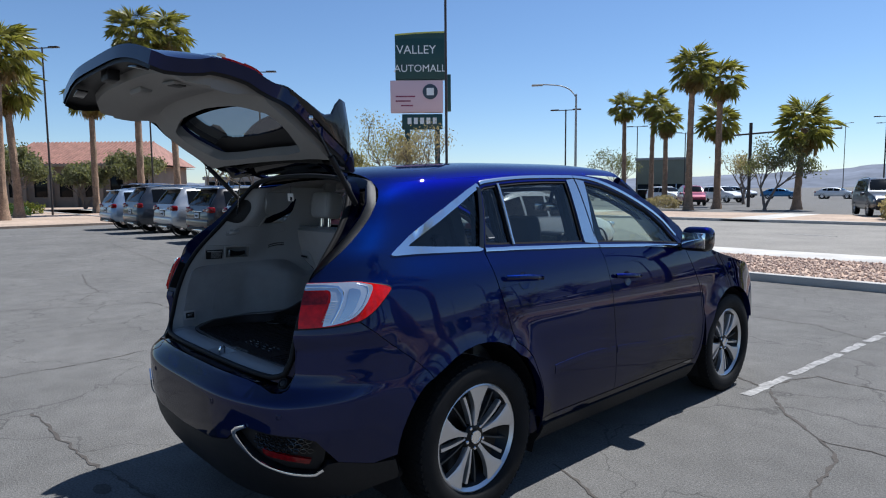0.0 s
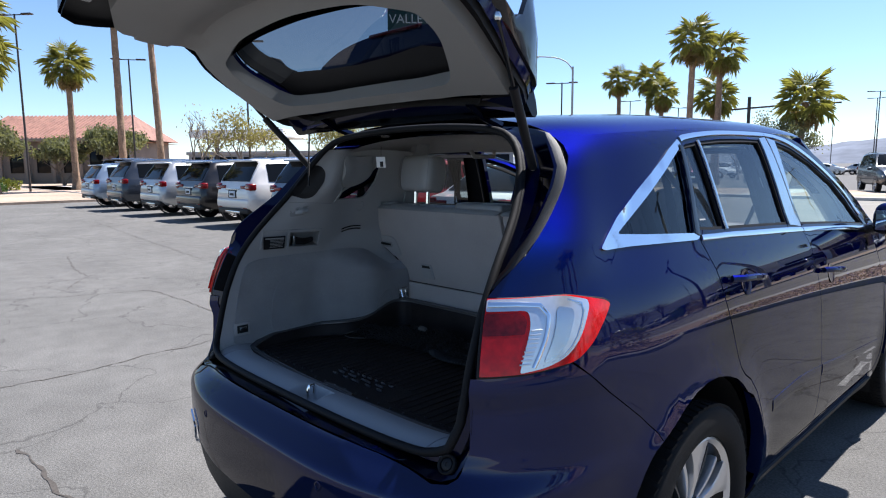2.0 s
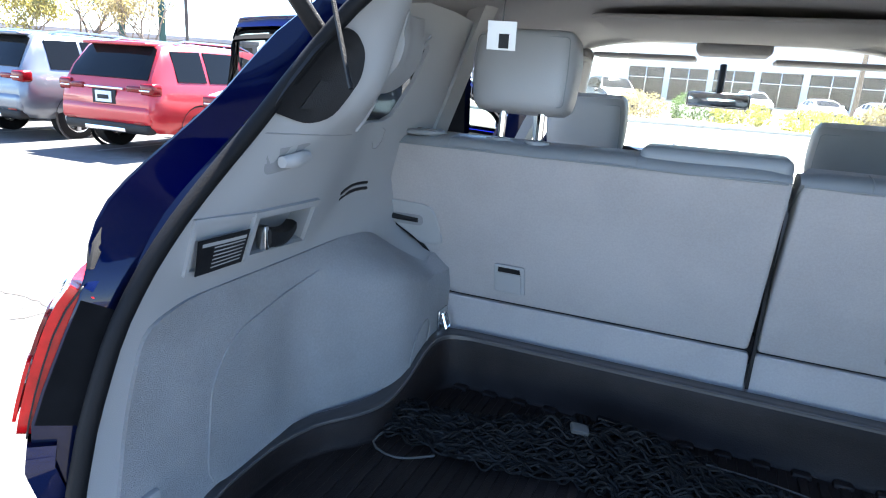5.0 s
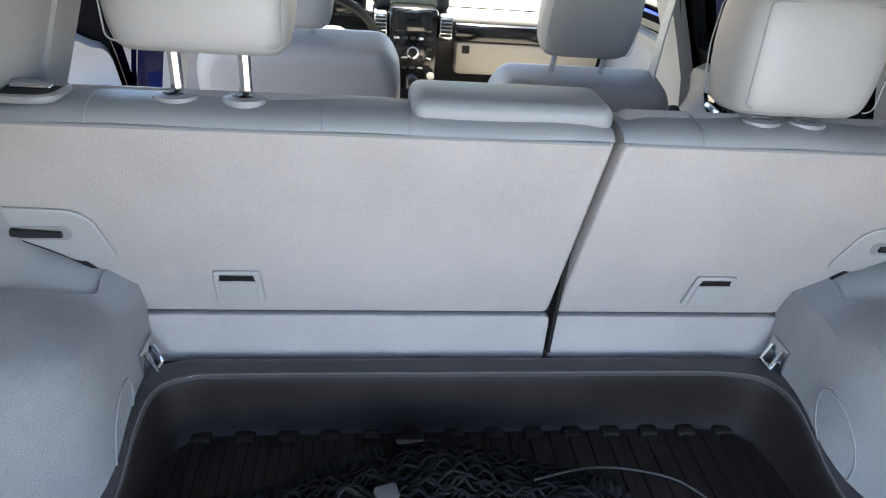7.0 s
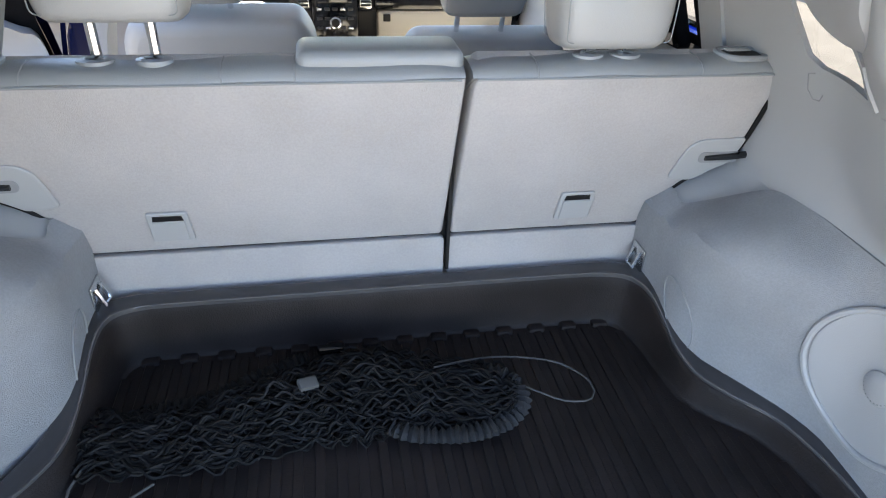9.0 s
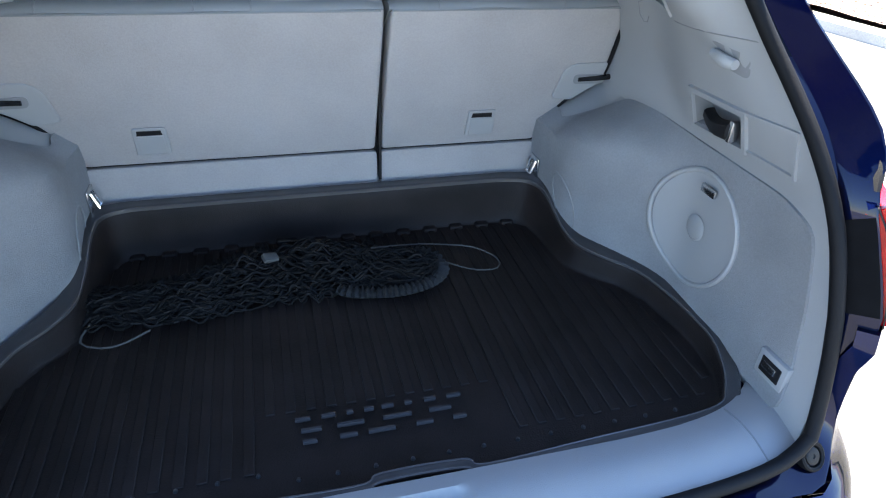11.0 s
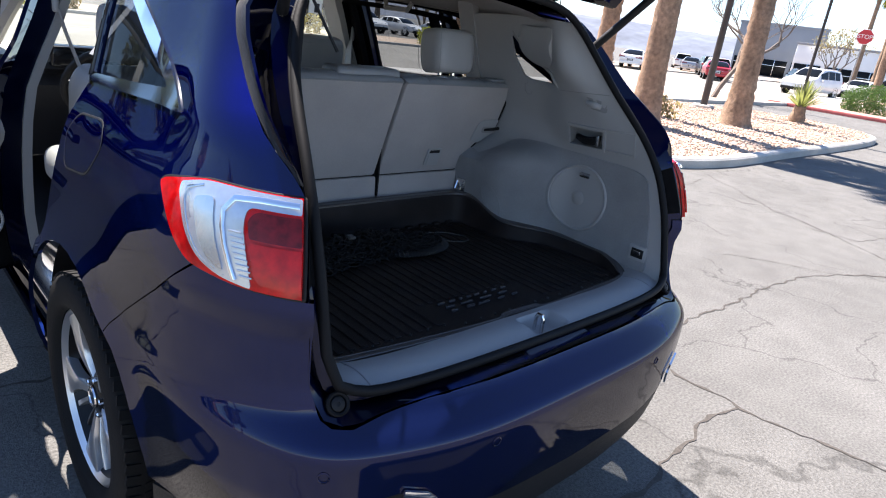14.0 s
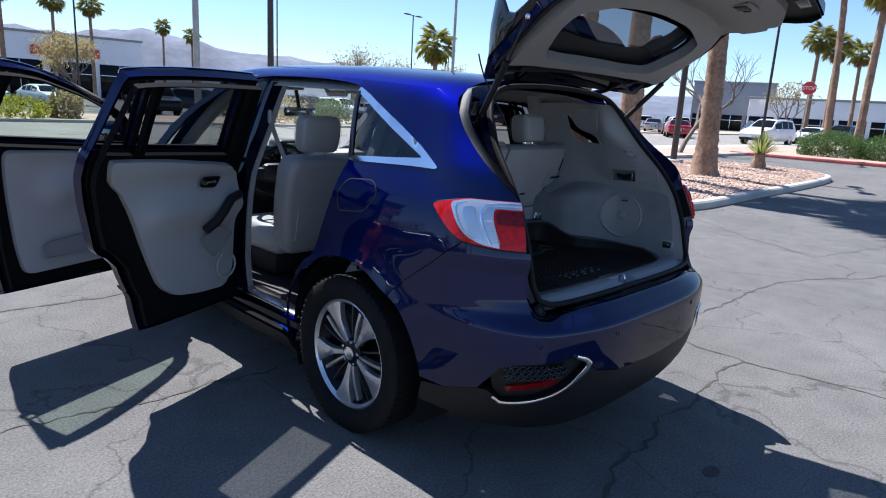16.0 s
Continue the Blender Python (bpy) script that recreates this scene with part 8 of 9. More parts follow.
def parked_car(label, paint, at, turn, form="suv", l=4.6, w=1.86, h=1.68, group="", lamp=RED_DARK):
    """Rear at the origin, nose along +y before turning."""
    p = thing("parked_car", label, "car", at, turn, group)
    if form == "sedan":
        line = [(0.00, 0.52, 0.80, 0), (0.06, 0.45, 0.98, 0), (0.45, 0.40, 1.04, 0.0), (0.95, 0.35, 1.06, 0.75), (1.45, 0.33, 1.0, 1.0), (2.2, 0.33, 0.99, 1.0), (2.85, 0.33, 0.98, 0.72), (3.35, 0.33, 0.98, 0.06), (3.9, 0.34, 0.93, 0), (4.4, 0.38, 0.80, 0), (4.6, 0.50, 0.68, 0)]
    elif form == "truck":
        line = [(0.00, 0.60, 1.02, 0), (0.04, 0.55, 1.10, 0), (1.0, 0.50, 1.12, 0), (1.70, 0.5, 1.12, 0.0), (1.80, 0.45, 1.12, 0.95), (2.4, 0.45, 1.12, 1.0), (3.1, 0.45, 1.11, 0.85), (3.6, 0.45, 1.12, 0.05), (4.2, 0.47, 1.06, 0), (4.55, 0.5, 0.95, 0), (4.6, 0.6, 0.8, 0)]
    else:
        line = [(0.00, 0.50, 0.86, 0), (0.05, 0.40, 1.02, 0.02), (0.18, 0.36, 1.08, 0.35), (0.42, 0.34, 1.08, 0.93), (0.70, 0.33, 1.07, 0.985), (1.6, 0.33, 1.06, 1.0), (2.5, 0.33, 1.05, 0.97), (2.9, 0.33, 1.05, 0.66), (3.38, 0.33, 1.06, 0.05), (3.9, 0.34, 1.0, 0), (4.4, 0.38, 0.88, 0), (4.6, 0.50, 0.72, 0)]
    rings = []
    k = l / 4.6
    for y, low, belt, roof in line:
        pinch = 1 - 0.09 * max(0, (0.35 - y) / 0.35) ** 2 - 0.14 * max(0, (y - 3.9) / 0.7) ** 2
        hw = w / 2 * pinch
        belt = belt * h / 1.68 if form == "suv" else belt
        top = belt + (h - belt) * roof
        wr = hw * (0.94 - 0.19 * roof)
        half = [(hw * 0.90, low), (hw, low + 0.12), (hw, (low + belt) / 2), (hw * 0.975, belt - 0.05), (hw * 0.94, belt), (wr * 1.0 + (hw * 0.94 - wr) * 0.5, belt + (top - belt) * 0.5), (wr, top - 0.05 * roof), (wr * 0.88, top - 0.012 * roof), (wr * 0.4, top + 0.012 * roof)]
        rings.append([Vector((x, y * k, z)) for x, z in half] + [Vector((-x, y * k, z)) for x, z in half[::-1]])
    dense_rings = []
    for a, b in zip(rings, rings[1:]):
        dense_rings += [[u.lerp(v, s) for u, v in zip(a, b)] for s in (0.0, 0.5)]
    dense_rings.append(rings[-1])
    body = part("body", loft(bmesh.new(), dense_rings), paint, p, sharp=50)
    def quad(name, pts, mat, parent, off=(0, 0, 0), label=""):
        bm = bmesh.new()
        front = [bm.verts.new(Vector(q) + Vector(off)) for q in pts]
        back = [bm.verts.new(Vector(q) - Vector(off) * 0.5) for q in pts]
        bm.faces.new(front)
        for i in range(len(pts)):
            j = (i + 1) % len(pts)
            bm.faces.new((front[i], back[i], back[j], front[j]))
        return part(name, bm, mat, parent, label)
    def lerp_ring(y):
        for (r0, a), (r1, b) in zip(zip(rings, line), zip(rings[1:], line[1:])):
            if a[0] <= y <= b[0]:
                s = (y - a[0]) / (b[0] - a[0])
                return [u.lerp(v, s) for u, v in zip(r0, r1)]
        return rings[-1]
    if form == "sedan":
        panes = [(0.95, 1.42), (1.50, 2.12), (2.2, 2.9)]
        ra, rb = 0.5, 1.30
        fa, fb = 3.30, 2.55
    elif form == "truck":
        panes = [(1.86, 2.4), (2.46, 3.2)]
        ra, rb = 1.715, 1.79
        fa, fb = 3.55, 2.95
    else:
        panes = [(0.55, 1.15), (1.22, 1.98), (2.06, 2.95)]
        ra, rb = 0.10, 0.40
        fa, fb = 3.30, 2.62
    for side in (0, 1):
        for y0, y1 in panes:
            a, b = lerp_ring(y0), lerp_ring(y1)
            idx = (4, 6) if side == 0 else (13, 11)
            sx = 1 if side == 0 else -1
            pts = [a[idx[0]].lerp(a[idx[1]], 0.08), b[idx[0]].lerp(b[idx[1]], 0.08), b[idx[0]].lerp(b[idx[1]], 0.9), a[idx[0]].lerp(a[idx[1]], 0.9)]
            quad("side_window", pts, GLASS_DARK, body, (sx * 0.012, 0, 0.004))
    def glazing(name, y0, y1, off, label=""):
        """A pane that follows the body between two stations, front or rear."""
        lo, hi = min(y0, y1), max(y0, y1)
        pane = []
        for y in [lo] + [r[0] for r in line if lo < r[0] < hi] + [hi]:
            ring = lerp_ring(y)
            cols = ring[6:12]
            mid = sum(cols, Vector()) / 6
            cols = [Vector((mid.x + (p.x - mid.x) * 0.93, p.y, p.z)) for p in cols]
            pane.append([p + Vector(off) for p in cols] + [p - Vector(off) for p in cols[::-1]])
        return part(name, loft(bmesh.new(), pane), GLASS_DARK, body, label)
    glazing("rear_window", ra, rb, (0, -0.012, 0.010), "dark rear window")
    glazing("windscreen", fa, fb, (0, 0.010, 0.012))
    zl = (0.98 if form == "suv" else 0.86) * (h / 1.68 if form == "suv" else 1)
    for sx in (1, -1):
        tl = part("tail_lamp", box(bmesh.new(), (sx * w * 0.425, 0.105, zl + 0.02), (w * 0.13, 0.20, 0.17 if form != "truck" else 0.3), 0.04, None, 3), lamp, p, "dark red tail lamp")
        part("lamp_wing", box(bmesh.new(), (sx * w * 0.30, 0.040, zl + 0.015), (w * 0.15, 0.07, 0.085), 0.025, None, 3), lamp, tl)
        part("clear_strip", box(bmesh.new(), (sx * w * 0.415, 0.003, zl + 0.005), (w * 0.10, 0.016, 0.022), 0.006), CLEAR_LENS, tl)
        part("head_lamp", box(bmesh.new(), (sx * w * 0.36, 4.42 * k, 0.78), (w * 0.2, 0.18, 0.12), 0.04, None, 3), CLEAR_LENS, p)
        part("door_mirror", box(bmesh.new(), (sx * w * 0.545, 2.98 * k, 1.08), (0.2, 0.12, 0.14), 0.04, None, 3), paint, p)
        if form == "suv":
            part("roof_rail", tube(bmesh.new(), [(sx * w * 0.335, 0.75 * k, h - 0.02), (sx * w * 0.34, 0.95 * k, h + 0.035), (sx * w * 0.34, 2.2 * k, h + 0.035), (sx * w * 0.335, 2.45 * k, h - 0.03)], 0.018, 6), SATIN, p)
            part("reflector", box(bmesh.new(), (sx * w * 0.36, -0.015, 0.50), (0.20, 0.02, 0.04), 0.008), lamp, p)
    if form == "suv":
        part("rear_spoiler", box(bmesh.new(), (0, 0.36 * k, h - 0.045), (w * 0.66, 0.26, 0.05), 0.02, None, 3), paint, p)
        part("bumper", box(bmesh.new(), (0, 0.065, 0.60), (w * 0.92, 0.20, 0.26), 0.07, None, 4), paint, p)
        part("lower_valance", box(bmesh.new(), (0, 0.075, 0.42), (w * 0.88, 0.19, 0.16), 0.05, None, 3), BLACK, p)
        part("skid_plate", box(bmesh.new(), (0, -0.012, 0.385), (w * 0.42, 0.03, 0.06), 0.01), SATIN, p)
    else:
        part("bumper", box(bmesh.new(), (0, 0.07, 0.47), (w * 0.9, 0.2, 0.24), 0.06, None, 3), paint, p)
    part("front_bumper", box(bmesh.new(), (0, 4.5 * k, 0.46), (w * 0.84, 0.22, 0.26), 0.08, None, 3), BLACK, p)
    pz = 0.83 if form == "suv" else 0.66
    part("plate_pocket", box(bmesh.new(), (0, 0.012, pz), (0.46, 0.03, 0.20), 0.01), BLACK, p)
    part("licence_plate", box(bmesh.new(), (0, -0.006, pz), (0.31, 0.02, 0.155), 0.004), PLATE_GREY, p)
    part("plate_bar", box(bmesh.new(), (0, -0.018, pz - 0.005), (0.22, 0.004, 0.06), 0.001), BLACK, p)
    part("garnish", box(bmesh.new(), (0, 0.010, pz + 0.125), (0.75, 0.03, 0.03), 0.008), SATIN, p)
    for sx in (1, -1):
        for y in (0.92 * k, 3.70 * k):
            wh = part("wheel", lathe(bmesh.new(), [(0.20, 0.10), (0.27, 0.115), (0.345, 0.09), (0.35, 0.05), (0.35, -0.10), (0.20, -0.10)], 22, pose(sx * (w / 2 - 0.11), y, 0.35, 0, 90 * sx, 0)), TYRE, p)
            bm = lathe(bmesh.new(), [(0.245, 0.10), (0.235, 0.112), (0.22, 0.09)], 22, pose(sx * (w / 2 - 0.11), y, 0.35, 0, 90 * sx, 0))
            for q in range(5):
                spoke(bm, TAU * q / 5, 0.03, 0.235, 0.05, 0.08, 0.1, 0.1, 0.02)
            m = pose(sx * (w / 2 - 0.11), y, 0.35, 0, 90 * sx, 0)
            for v in bm.verts[66:]:
                v.co = m @ v.co
            part("rim", bm, RIM_SILVER, wh)
            part("wheel_arch", lathe(bmesh.new(), [(0.41, 0.115), (0.36, 0.10)], 22, m), BLACK, p)
    return p


WHITE = car_paint("white_paint", (0.70, 0.70, 0.69), 0.0)
SILVER = car_paint("silver_paint", (0.40, 0.41, 0.42), 0.6)
PEARL = car_paint("pearl_paint", (0.62, 0.59, 0.55), 0.2)
STEEL = car_paint("steel_blue_paint", (0.15, 0.165, 0.19), 0.5)
GREY = car_paint("grey_paint", (0.030, 0.036, 0.048), 0.4)
DARK = car_paint("black_brown_paint", (0.010, 0.0085, 0.009), 0.3)
ICE = car_paint("ice_blue_paint", (0.24, 0.30, 0.38), 0.5)
RED = car_paint("red_paint", (0.40, 0.018, 0.025), 0.2)
AZURE = car_paint("azure_paint", (0.03, 0.16, 0.34), 0.3)
ROSE = car_paint("dark_rose_paint", (0.26, 0.03, 0.07), 0.3)
ROW = "cars parked in a row"
# rears face the aisle
for label, paint, x, form, l, h in (("white hatchback parked in the row", WHITE, -4.6, "sedan", 4.4, 1.5), ("red crossover parked in the row", RED, -7.3, "suv", 4.4, 1.62), ("silver-blue crossover parked in the row", STEEL, -9.95, "suv", 4.5, 1.68),
                                    ("pearl white crossover parked in the row", PEARL, -12.75, "suv", 4.7, 1.70), ("dark brown crossover parked in the row", DARK, -15.5, "suv", 4.6, 1.68), ("silver crossover parked in the row", SILVER, -18.5, "suv", 4.8, 1.70),
                                    ("grey crossover parked in the row", GREY, -22.0, "suv", 4.9, 1.78), ("ice blue crossover parked in the row", ICE, -25.3, "suv", 4.6, 1.68)):
    parked_car(label, paint, (x - 0.8, 6.45, 0), 0, form, l, 1.88, h, ROW)
parked_car("black boxy off-roader with a spare wheel", DARK, (-33.6, 9.4, 0), 24, "suv", 4.7, 1.9, 2.0)
parked_car("dark grey crossover facing the road", GREY, (-6.5, 38.3, 0.1), 205, "suv", 4.8, 1.92, 1.85)
parked_car("dark rose crossover across the road", ROSE, (-25.2, 55.5, 0), 215, "suv", 4.6, 1.88, 1.75)
FAR = "cars parked across the road"
far_rng = random.Random(9)
masters = [parked_car("white crossover parked across the road", WHITE, (-33.0, 63.0, 0), 250, "suv", 4.6, 1.86, 1.7, FAR), parked_car("dark crossover parked across the road", DARK, (17.6, 46.0, 0), 200, "suv", 4.7, 1.88, 1.75, FAR),
           parked_car("white sedan parked across the road", WHITE, (9.0, 49.0, 0), 190, "sedan", 4.6, 1.82, 1.45, FAR), parked_car("azure coupe parked across the road", AZURE, (-31.0, 88.0, 0), 280, "sedan", 4.6, 1.85, 1.4, FAR),
           parked_car("silver sedan parked across the road", SILVER, (-21.0, 92.0, 0), 265, "sedan", 4.6, 1.82, 1.45, FAR), parked_car("red sedan parked across the road", RED, (47.5, 21.5, 0), 300, "sedan", 4.5, 1.82, 1.45, FAR),
           parked_car("black pickup parked across the road", DARK, (13.6, 42.5, 0), 175, "truck", 5.6, 2.0, 1.9, FAR), parked_car("white van parked beyond the drive", WHITE, (50, 14.5, 0), 80, "suv", 4.8, 1.9, 1.85, FAR)]
for m, x, y, turn in ((0, -28.6, 66.5, 250), (2, -25.0, 90.0, 270), (4, -15.0, 95.0, 262), (1, -10.0, 100.0, 280), (2, -5.0, 98.0, 265), (0, 2.0, 60.0, 195), (2, 6.0, 52.0, 188), (0, 20.8, 47.0, 200), (4, 24.0, 47.5, 195), (1, 27.5, 46.8, 190),
                      (0, 31.0, 47.0, 192), (2, 35, 47, 190), (4, 39, 46, 195), (1, -45.0, 70.0, 240), (0, 52.0, 23.5, 300), (1, 56.0, 26.0, 305), (2, 44.0, 27.0, 290), (4, 60.0, 30.0, 300), (0, 66, 34, 300), (2, 58.0, 14.0, 85), (1, 64.0, 13.0, 82),
                      (0, 48, 33, 290), (1, 40, 34.5, 285), (4, 36, 36.5, 280), (2, -38, 74, 250), (0, -40, 98, 260), (4, 72, 22, 300), (1, 76, 25, 300)):
    copy_thing(masters[m], pose(x, y, 0, 0, 0, turn + far_rng.uniform(-4, 4)))

# ---- lamp posts and signs ----
POLE = material("brown_steel_pole", (0.05, 0.04, 0.035), 0.5, 0.3, stain=0.2, stain_size=4)
GALV = material("galvanised_pole", (0.33, 0.33, 0.32), 0.5, 0.5, stain=0.15, stain_size=3)


def lamp_post(x, y, h, turn=0, r=0.07, heads=2, mat=POLE, foot=0.0):
    p = thing("lamp_post", "tall dark steel car park lamp post with flat heads", "lamp post", (x, y, 0), turn, "car park lamp posts")
    part("pole", tube(bmesh.new(), [(0, 0, 0), (0, 0, h * 0.5), (0, 0, h)], r, 10, r * 0.75), mat, p)
    part("arm", box(bmesh.new(), (0, 0, h - 0.05), (1.5 if heads == 2 else 0.8, 0.06, 0.06), 0.01), mat, p)
    for sx in (1, -1)[:heads]:
        part("lamp_head", box(bmesh.new(), (sx * 0.85, 0, h - 0.02), (0.65, 0.32, 0.09), 0.03), mat, p)
    if foot:
        part("footing", lathe(bmesh.new(), [(0.30, -0.05), (0.30, foot), (0.27, foot + 0.03), (0.0, foot + 0.03)], 20), CONCRETE, p)
    return p


lamp_post(16.67, 7.64, 8.5, 20, 0.10, 2, POLE, 0.25)
for x, y, h, t in ((-19.1, 19.4, 12.5, 10), (-45.7, 8.3, 11.0, 40), (-48.2, 15.6, 9.4, 60), (-37.0, 19.0, 9.5, 50), (-37.1, 66.7, 8.8, 30), (-33.3, 70.9, 8.0, 60), (-31.7, 125.2, 12.5, 20), (12.0, 48.8, 11.0, 10), (38.0, 43.2, 9.3, 10), (53.2, 41.8, 10.2, 40), (78.5, 44.2, 11.5, 30),
                   (-20, 100, 10, 0), (-8, 105, 9, 20), (-15.5, 80.0, 9, 20), (60, 60, 10, 10), (29.0, 9.2, 7.0, 10), (-27.5, 39.9, 7.7, 30), (28.4, 50.2, 11.0, 30)):
    lamp_post(x, y, h, t)
for x, y, r, m in ((11.2, 28.7, 0.16, GALV), (15.0, 28.6, 0.17, POLE)):
    lamp_post(x, y, 11.5, 30, r, 2, m)


def street_lamp(x, y, h, turn, reach=2.6):
    p = thing("street_lamp", "grey street lamp with a curved arm", "street lamp", (x, y, 0), turn)
    part("pole", tube(bmesh.new(), [(0, 0, 0), (0, 0, h * 0.6), (0, 0, h * 0.93)], 0.11, 10, 0.07), GALV, p)
    part("arm", tube(bmesh.new(), smooth_line([(0, 0, h * 0.90), (0.4, 0, h * 0.96), (1.2, 0, h), (reach, 0, h * 1.015)], 0.3), 0.045, 8), GALV, p)
    part("lamp_head", box(bmesh.new(), (reach + 0.35, 0, h * 1.01), (0.85, 0.3, 0.13), 0.05, None, 3), GALV, p)


street_lamp(-26.4, 39.7, 9.4, 218)
street_lamp(28.3, 28.6, 11.5, 20)
# traffic signal mast far down the road
mast = thing("signal_mast", "dark traffic signal mast with a long arm", "traffic signal", (-17.5, 50.0, 0), 20)
part("pole", tube(bmesh.new(), [(0, 0, 0), (0, 0, 6.5)], 0.12, 8), POLE, mast)
part("arm", tube(bmesh.new(), [(-1.2, 0, 5.6), (3.0, 0, 5.8), (6.0, 0, 5.8)], 0.07, 8), POLE, mast)
part("brace", tube(bmesh.new(), [(2.6, 0, 5.8), (3.9, 0, 7.6)], 0.04, 6), POLE, mast)


def lettering(text, size, mat, parent, m, name="lettering"):
    c = bpy.data.curves.new(name, "FONT")
    c.body, c.size, c.extrude, c.align_x, c.align_y = text, size, 0.01, "CENTER", "CENTER"
    tmp = bpy.data.objects.new(name, c)
    scene.collection.objects.link(tmp)
    me = bpy.data.meshes.new_from_object(tmp.evaluated_get(bpy.context.evaluated_depsgraph_get()))
    bpy.data.objects.remove(tmp)
    me.materials.append(mat)
    ob = new(name, me)
    ob.parent = parent
    ob.matrix_basis = m
    return ob


GREEN_SIGN = material("dark_green_sign", (0.012, 0.055, 0.050), 0.45, stain=0.1, stain_size=1)
YELLOW = material("yellow_edge", (0.50, 0.48, 0.10), 0.5)
SIGN_WHITE = material("sign_white", (0.80, 0.80, 0.78), 0.5)
PINK = material("faded_pink_panel", (0.72, 0.50, 0.52), 0.5)
sign = thing("pylon_sign", "dark green roadside pylon sign with white lettering", "sign", (-29.8, 27.0, 0), 48)
part("board", box(bmesh.new(), (0, 0, 10.2), (3.3, 0.5, 2.7), 0.05), GREEN_SIGN, sign, "dark green sign board")
part("yellow_cap", loft(bmesh.new(), [[Vector((-1.65 + 3.3 * i / 8, yy, 11.55 + 0.30 * math.sin(math.pi * (0.15 + 0.35 * i / 8)) + zz)) for yy, zz in ((-0.27, 0), (0.27, 0), (0.27, 0.10), (-0.27, 0.10))] for i in range(9)]), YELLOW, sign)
part("cap_fill", loft(bmesh.new(), [[Vector((-1.65 + 3.3 * i / 8, yy, z)) for yy, z in ((-0.25, 11.5), (0.25, 11.5), (0.25, 11.56 + 0.30 * math.sin(math.pi * (0.15 + 0.35 * i / 8))), (-0.25, 11.56 + 0.30 * math.sin(math.pi * (0.15 + 0.35 * i / 8))))] for i in range(9)]), GREEN_SIGN, sign)
lettering("VALLEY", 0.78, SIGN_WHITE, sign, pose(-0.25, -0.27, 10.75, 90, 0, 0))
lettering("AUTOMALL", 0.66, SIGN_WHITE, sign, pose(0.0, -0.27, 9.55, 90, 0, 0))
panel_part = part("panel", box(bmesh.new(), (-0.25, -0.02, 7.75), (3.5, 0.46, 2.1), 0.04), PINK, sign, "faded pink advertising panel")
part("emblem", lathe(bmesh.new(), [(0.50, 0.0), (0.50, 0.03), (0.36, 0.035), (0.0, 0.035)], 28, pose(0.65, -0.26, 8.05, 90, 0, 0)), GREY, panel_part)
part("emblem_face", lathe(bmesh.new(), [(0.34, 0.03), (0.0, 0.045)], 4, pose(0.65, -0.27, 8.05, 90, 45, 0)), SIGN_WHITE, panel_part)
for k, (x, z, w) in enumerate(((-1.0, 7.75, 1.3), (-1.15, 7.45, 1.0), (-0.9, 7.15, 0.8))):
    part("text_bar", box(bmesh.new(), (x, -0.26, z), (w, 0.02, 0.09)), ROSE, panel_part)
low = part("lower_board", box(bmesh.new(), (0.1, 0, 6.1), (2.7, 0.42, 1.0), 0.04), GREEN_SIGN, sign)
for k in range(5):
    part("text_bar", box(bmesh.new(), (-0.75 + 0.42 * k, -0.22, 6.15), (0.26, 0.02, 0.42)), SIGN_WHITE, low)
for x in (-0.9, 1.1):
    part("post", box(bmesh.new(), (x, 0, 2.9), (0.35, 0.35, 5.8), 0.02), GREEN_SIGN, sign)
part("side_board", box(bmesh.new(), (1.85, 0.1, 8.0), (0.35, 0.4, 2.4), 0.03), GREEN_SIGN, sign)

stop = thing("stop_sign", "red octagonal stop sign on a thin post", "stop sign", (36.2, 9.6, 0.05), -74)
part("post", tube(bmesh.new(), [(0, 0, 0), (0.05, 0, 3.2)], 0.035, 8), GALV, stop)
STOP_RED = material("stop_red", (0.50, 0.03, 0.04), 0.4)
face = [(0.36 * math.cos(TAU * (i + 0.5) / 8), 0.36 * math.sin(TAU * (i + 0.5) / 8)) for i in range(8)]
part("rim", slab(bmesh.new(), [(a * 1.06, b * 1.06) for a, b in face], pose(0.05, -0.045, 3.45, 90, 0, 0), 0.02, 0.002), SIGN_WHITE, stop)
part("plate", slab(bmesh.new(), face, pose(0.05, -0.05, 3.45, 90, 0, 0), 0.015, 0.002), STOP_RED, stop, "red octagonal plate")
lettering("STOP", 0.27, SIGN_WHITE, stop, pose(0.05, -0.058, 3.45, 90, 0, 0))

# ---- buildings and hills ----
STUCCO = material("brown_stucco", (0.20, 0.165, 0.135), 0.9, stain=0.15, stain_size=0.6, bump=0.3, bump_size=30)
ROOF_TILE = material("terracotta_tile", (0.25, 0.128, 0.097), 0.8, stain=0.25, stain_size=1.2, grain=0.2, grain_size=8)
PALE_WALL = material("pale_wall_panel", (0.78, 0.78, 0.77), 0.7, stain=0.06, stain_size=0.3)
GREY_WALL = material("grey_wall_panel", (0.26, 0.27, 0.29), 0.7, stain=0.08, stain_size=0.3)
DULL_GREEN = material("dull_green_wall", (0.16, 0.17, 0.13), 0.8, stain=0.1, stain_size=0.5)
RED_BAND = material("red_sign_band", (0.50, 0.04, 0.04), 0.5)


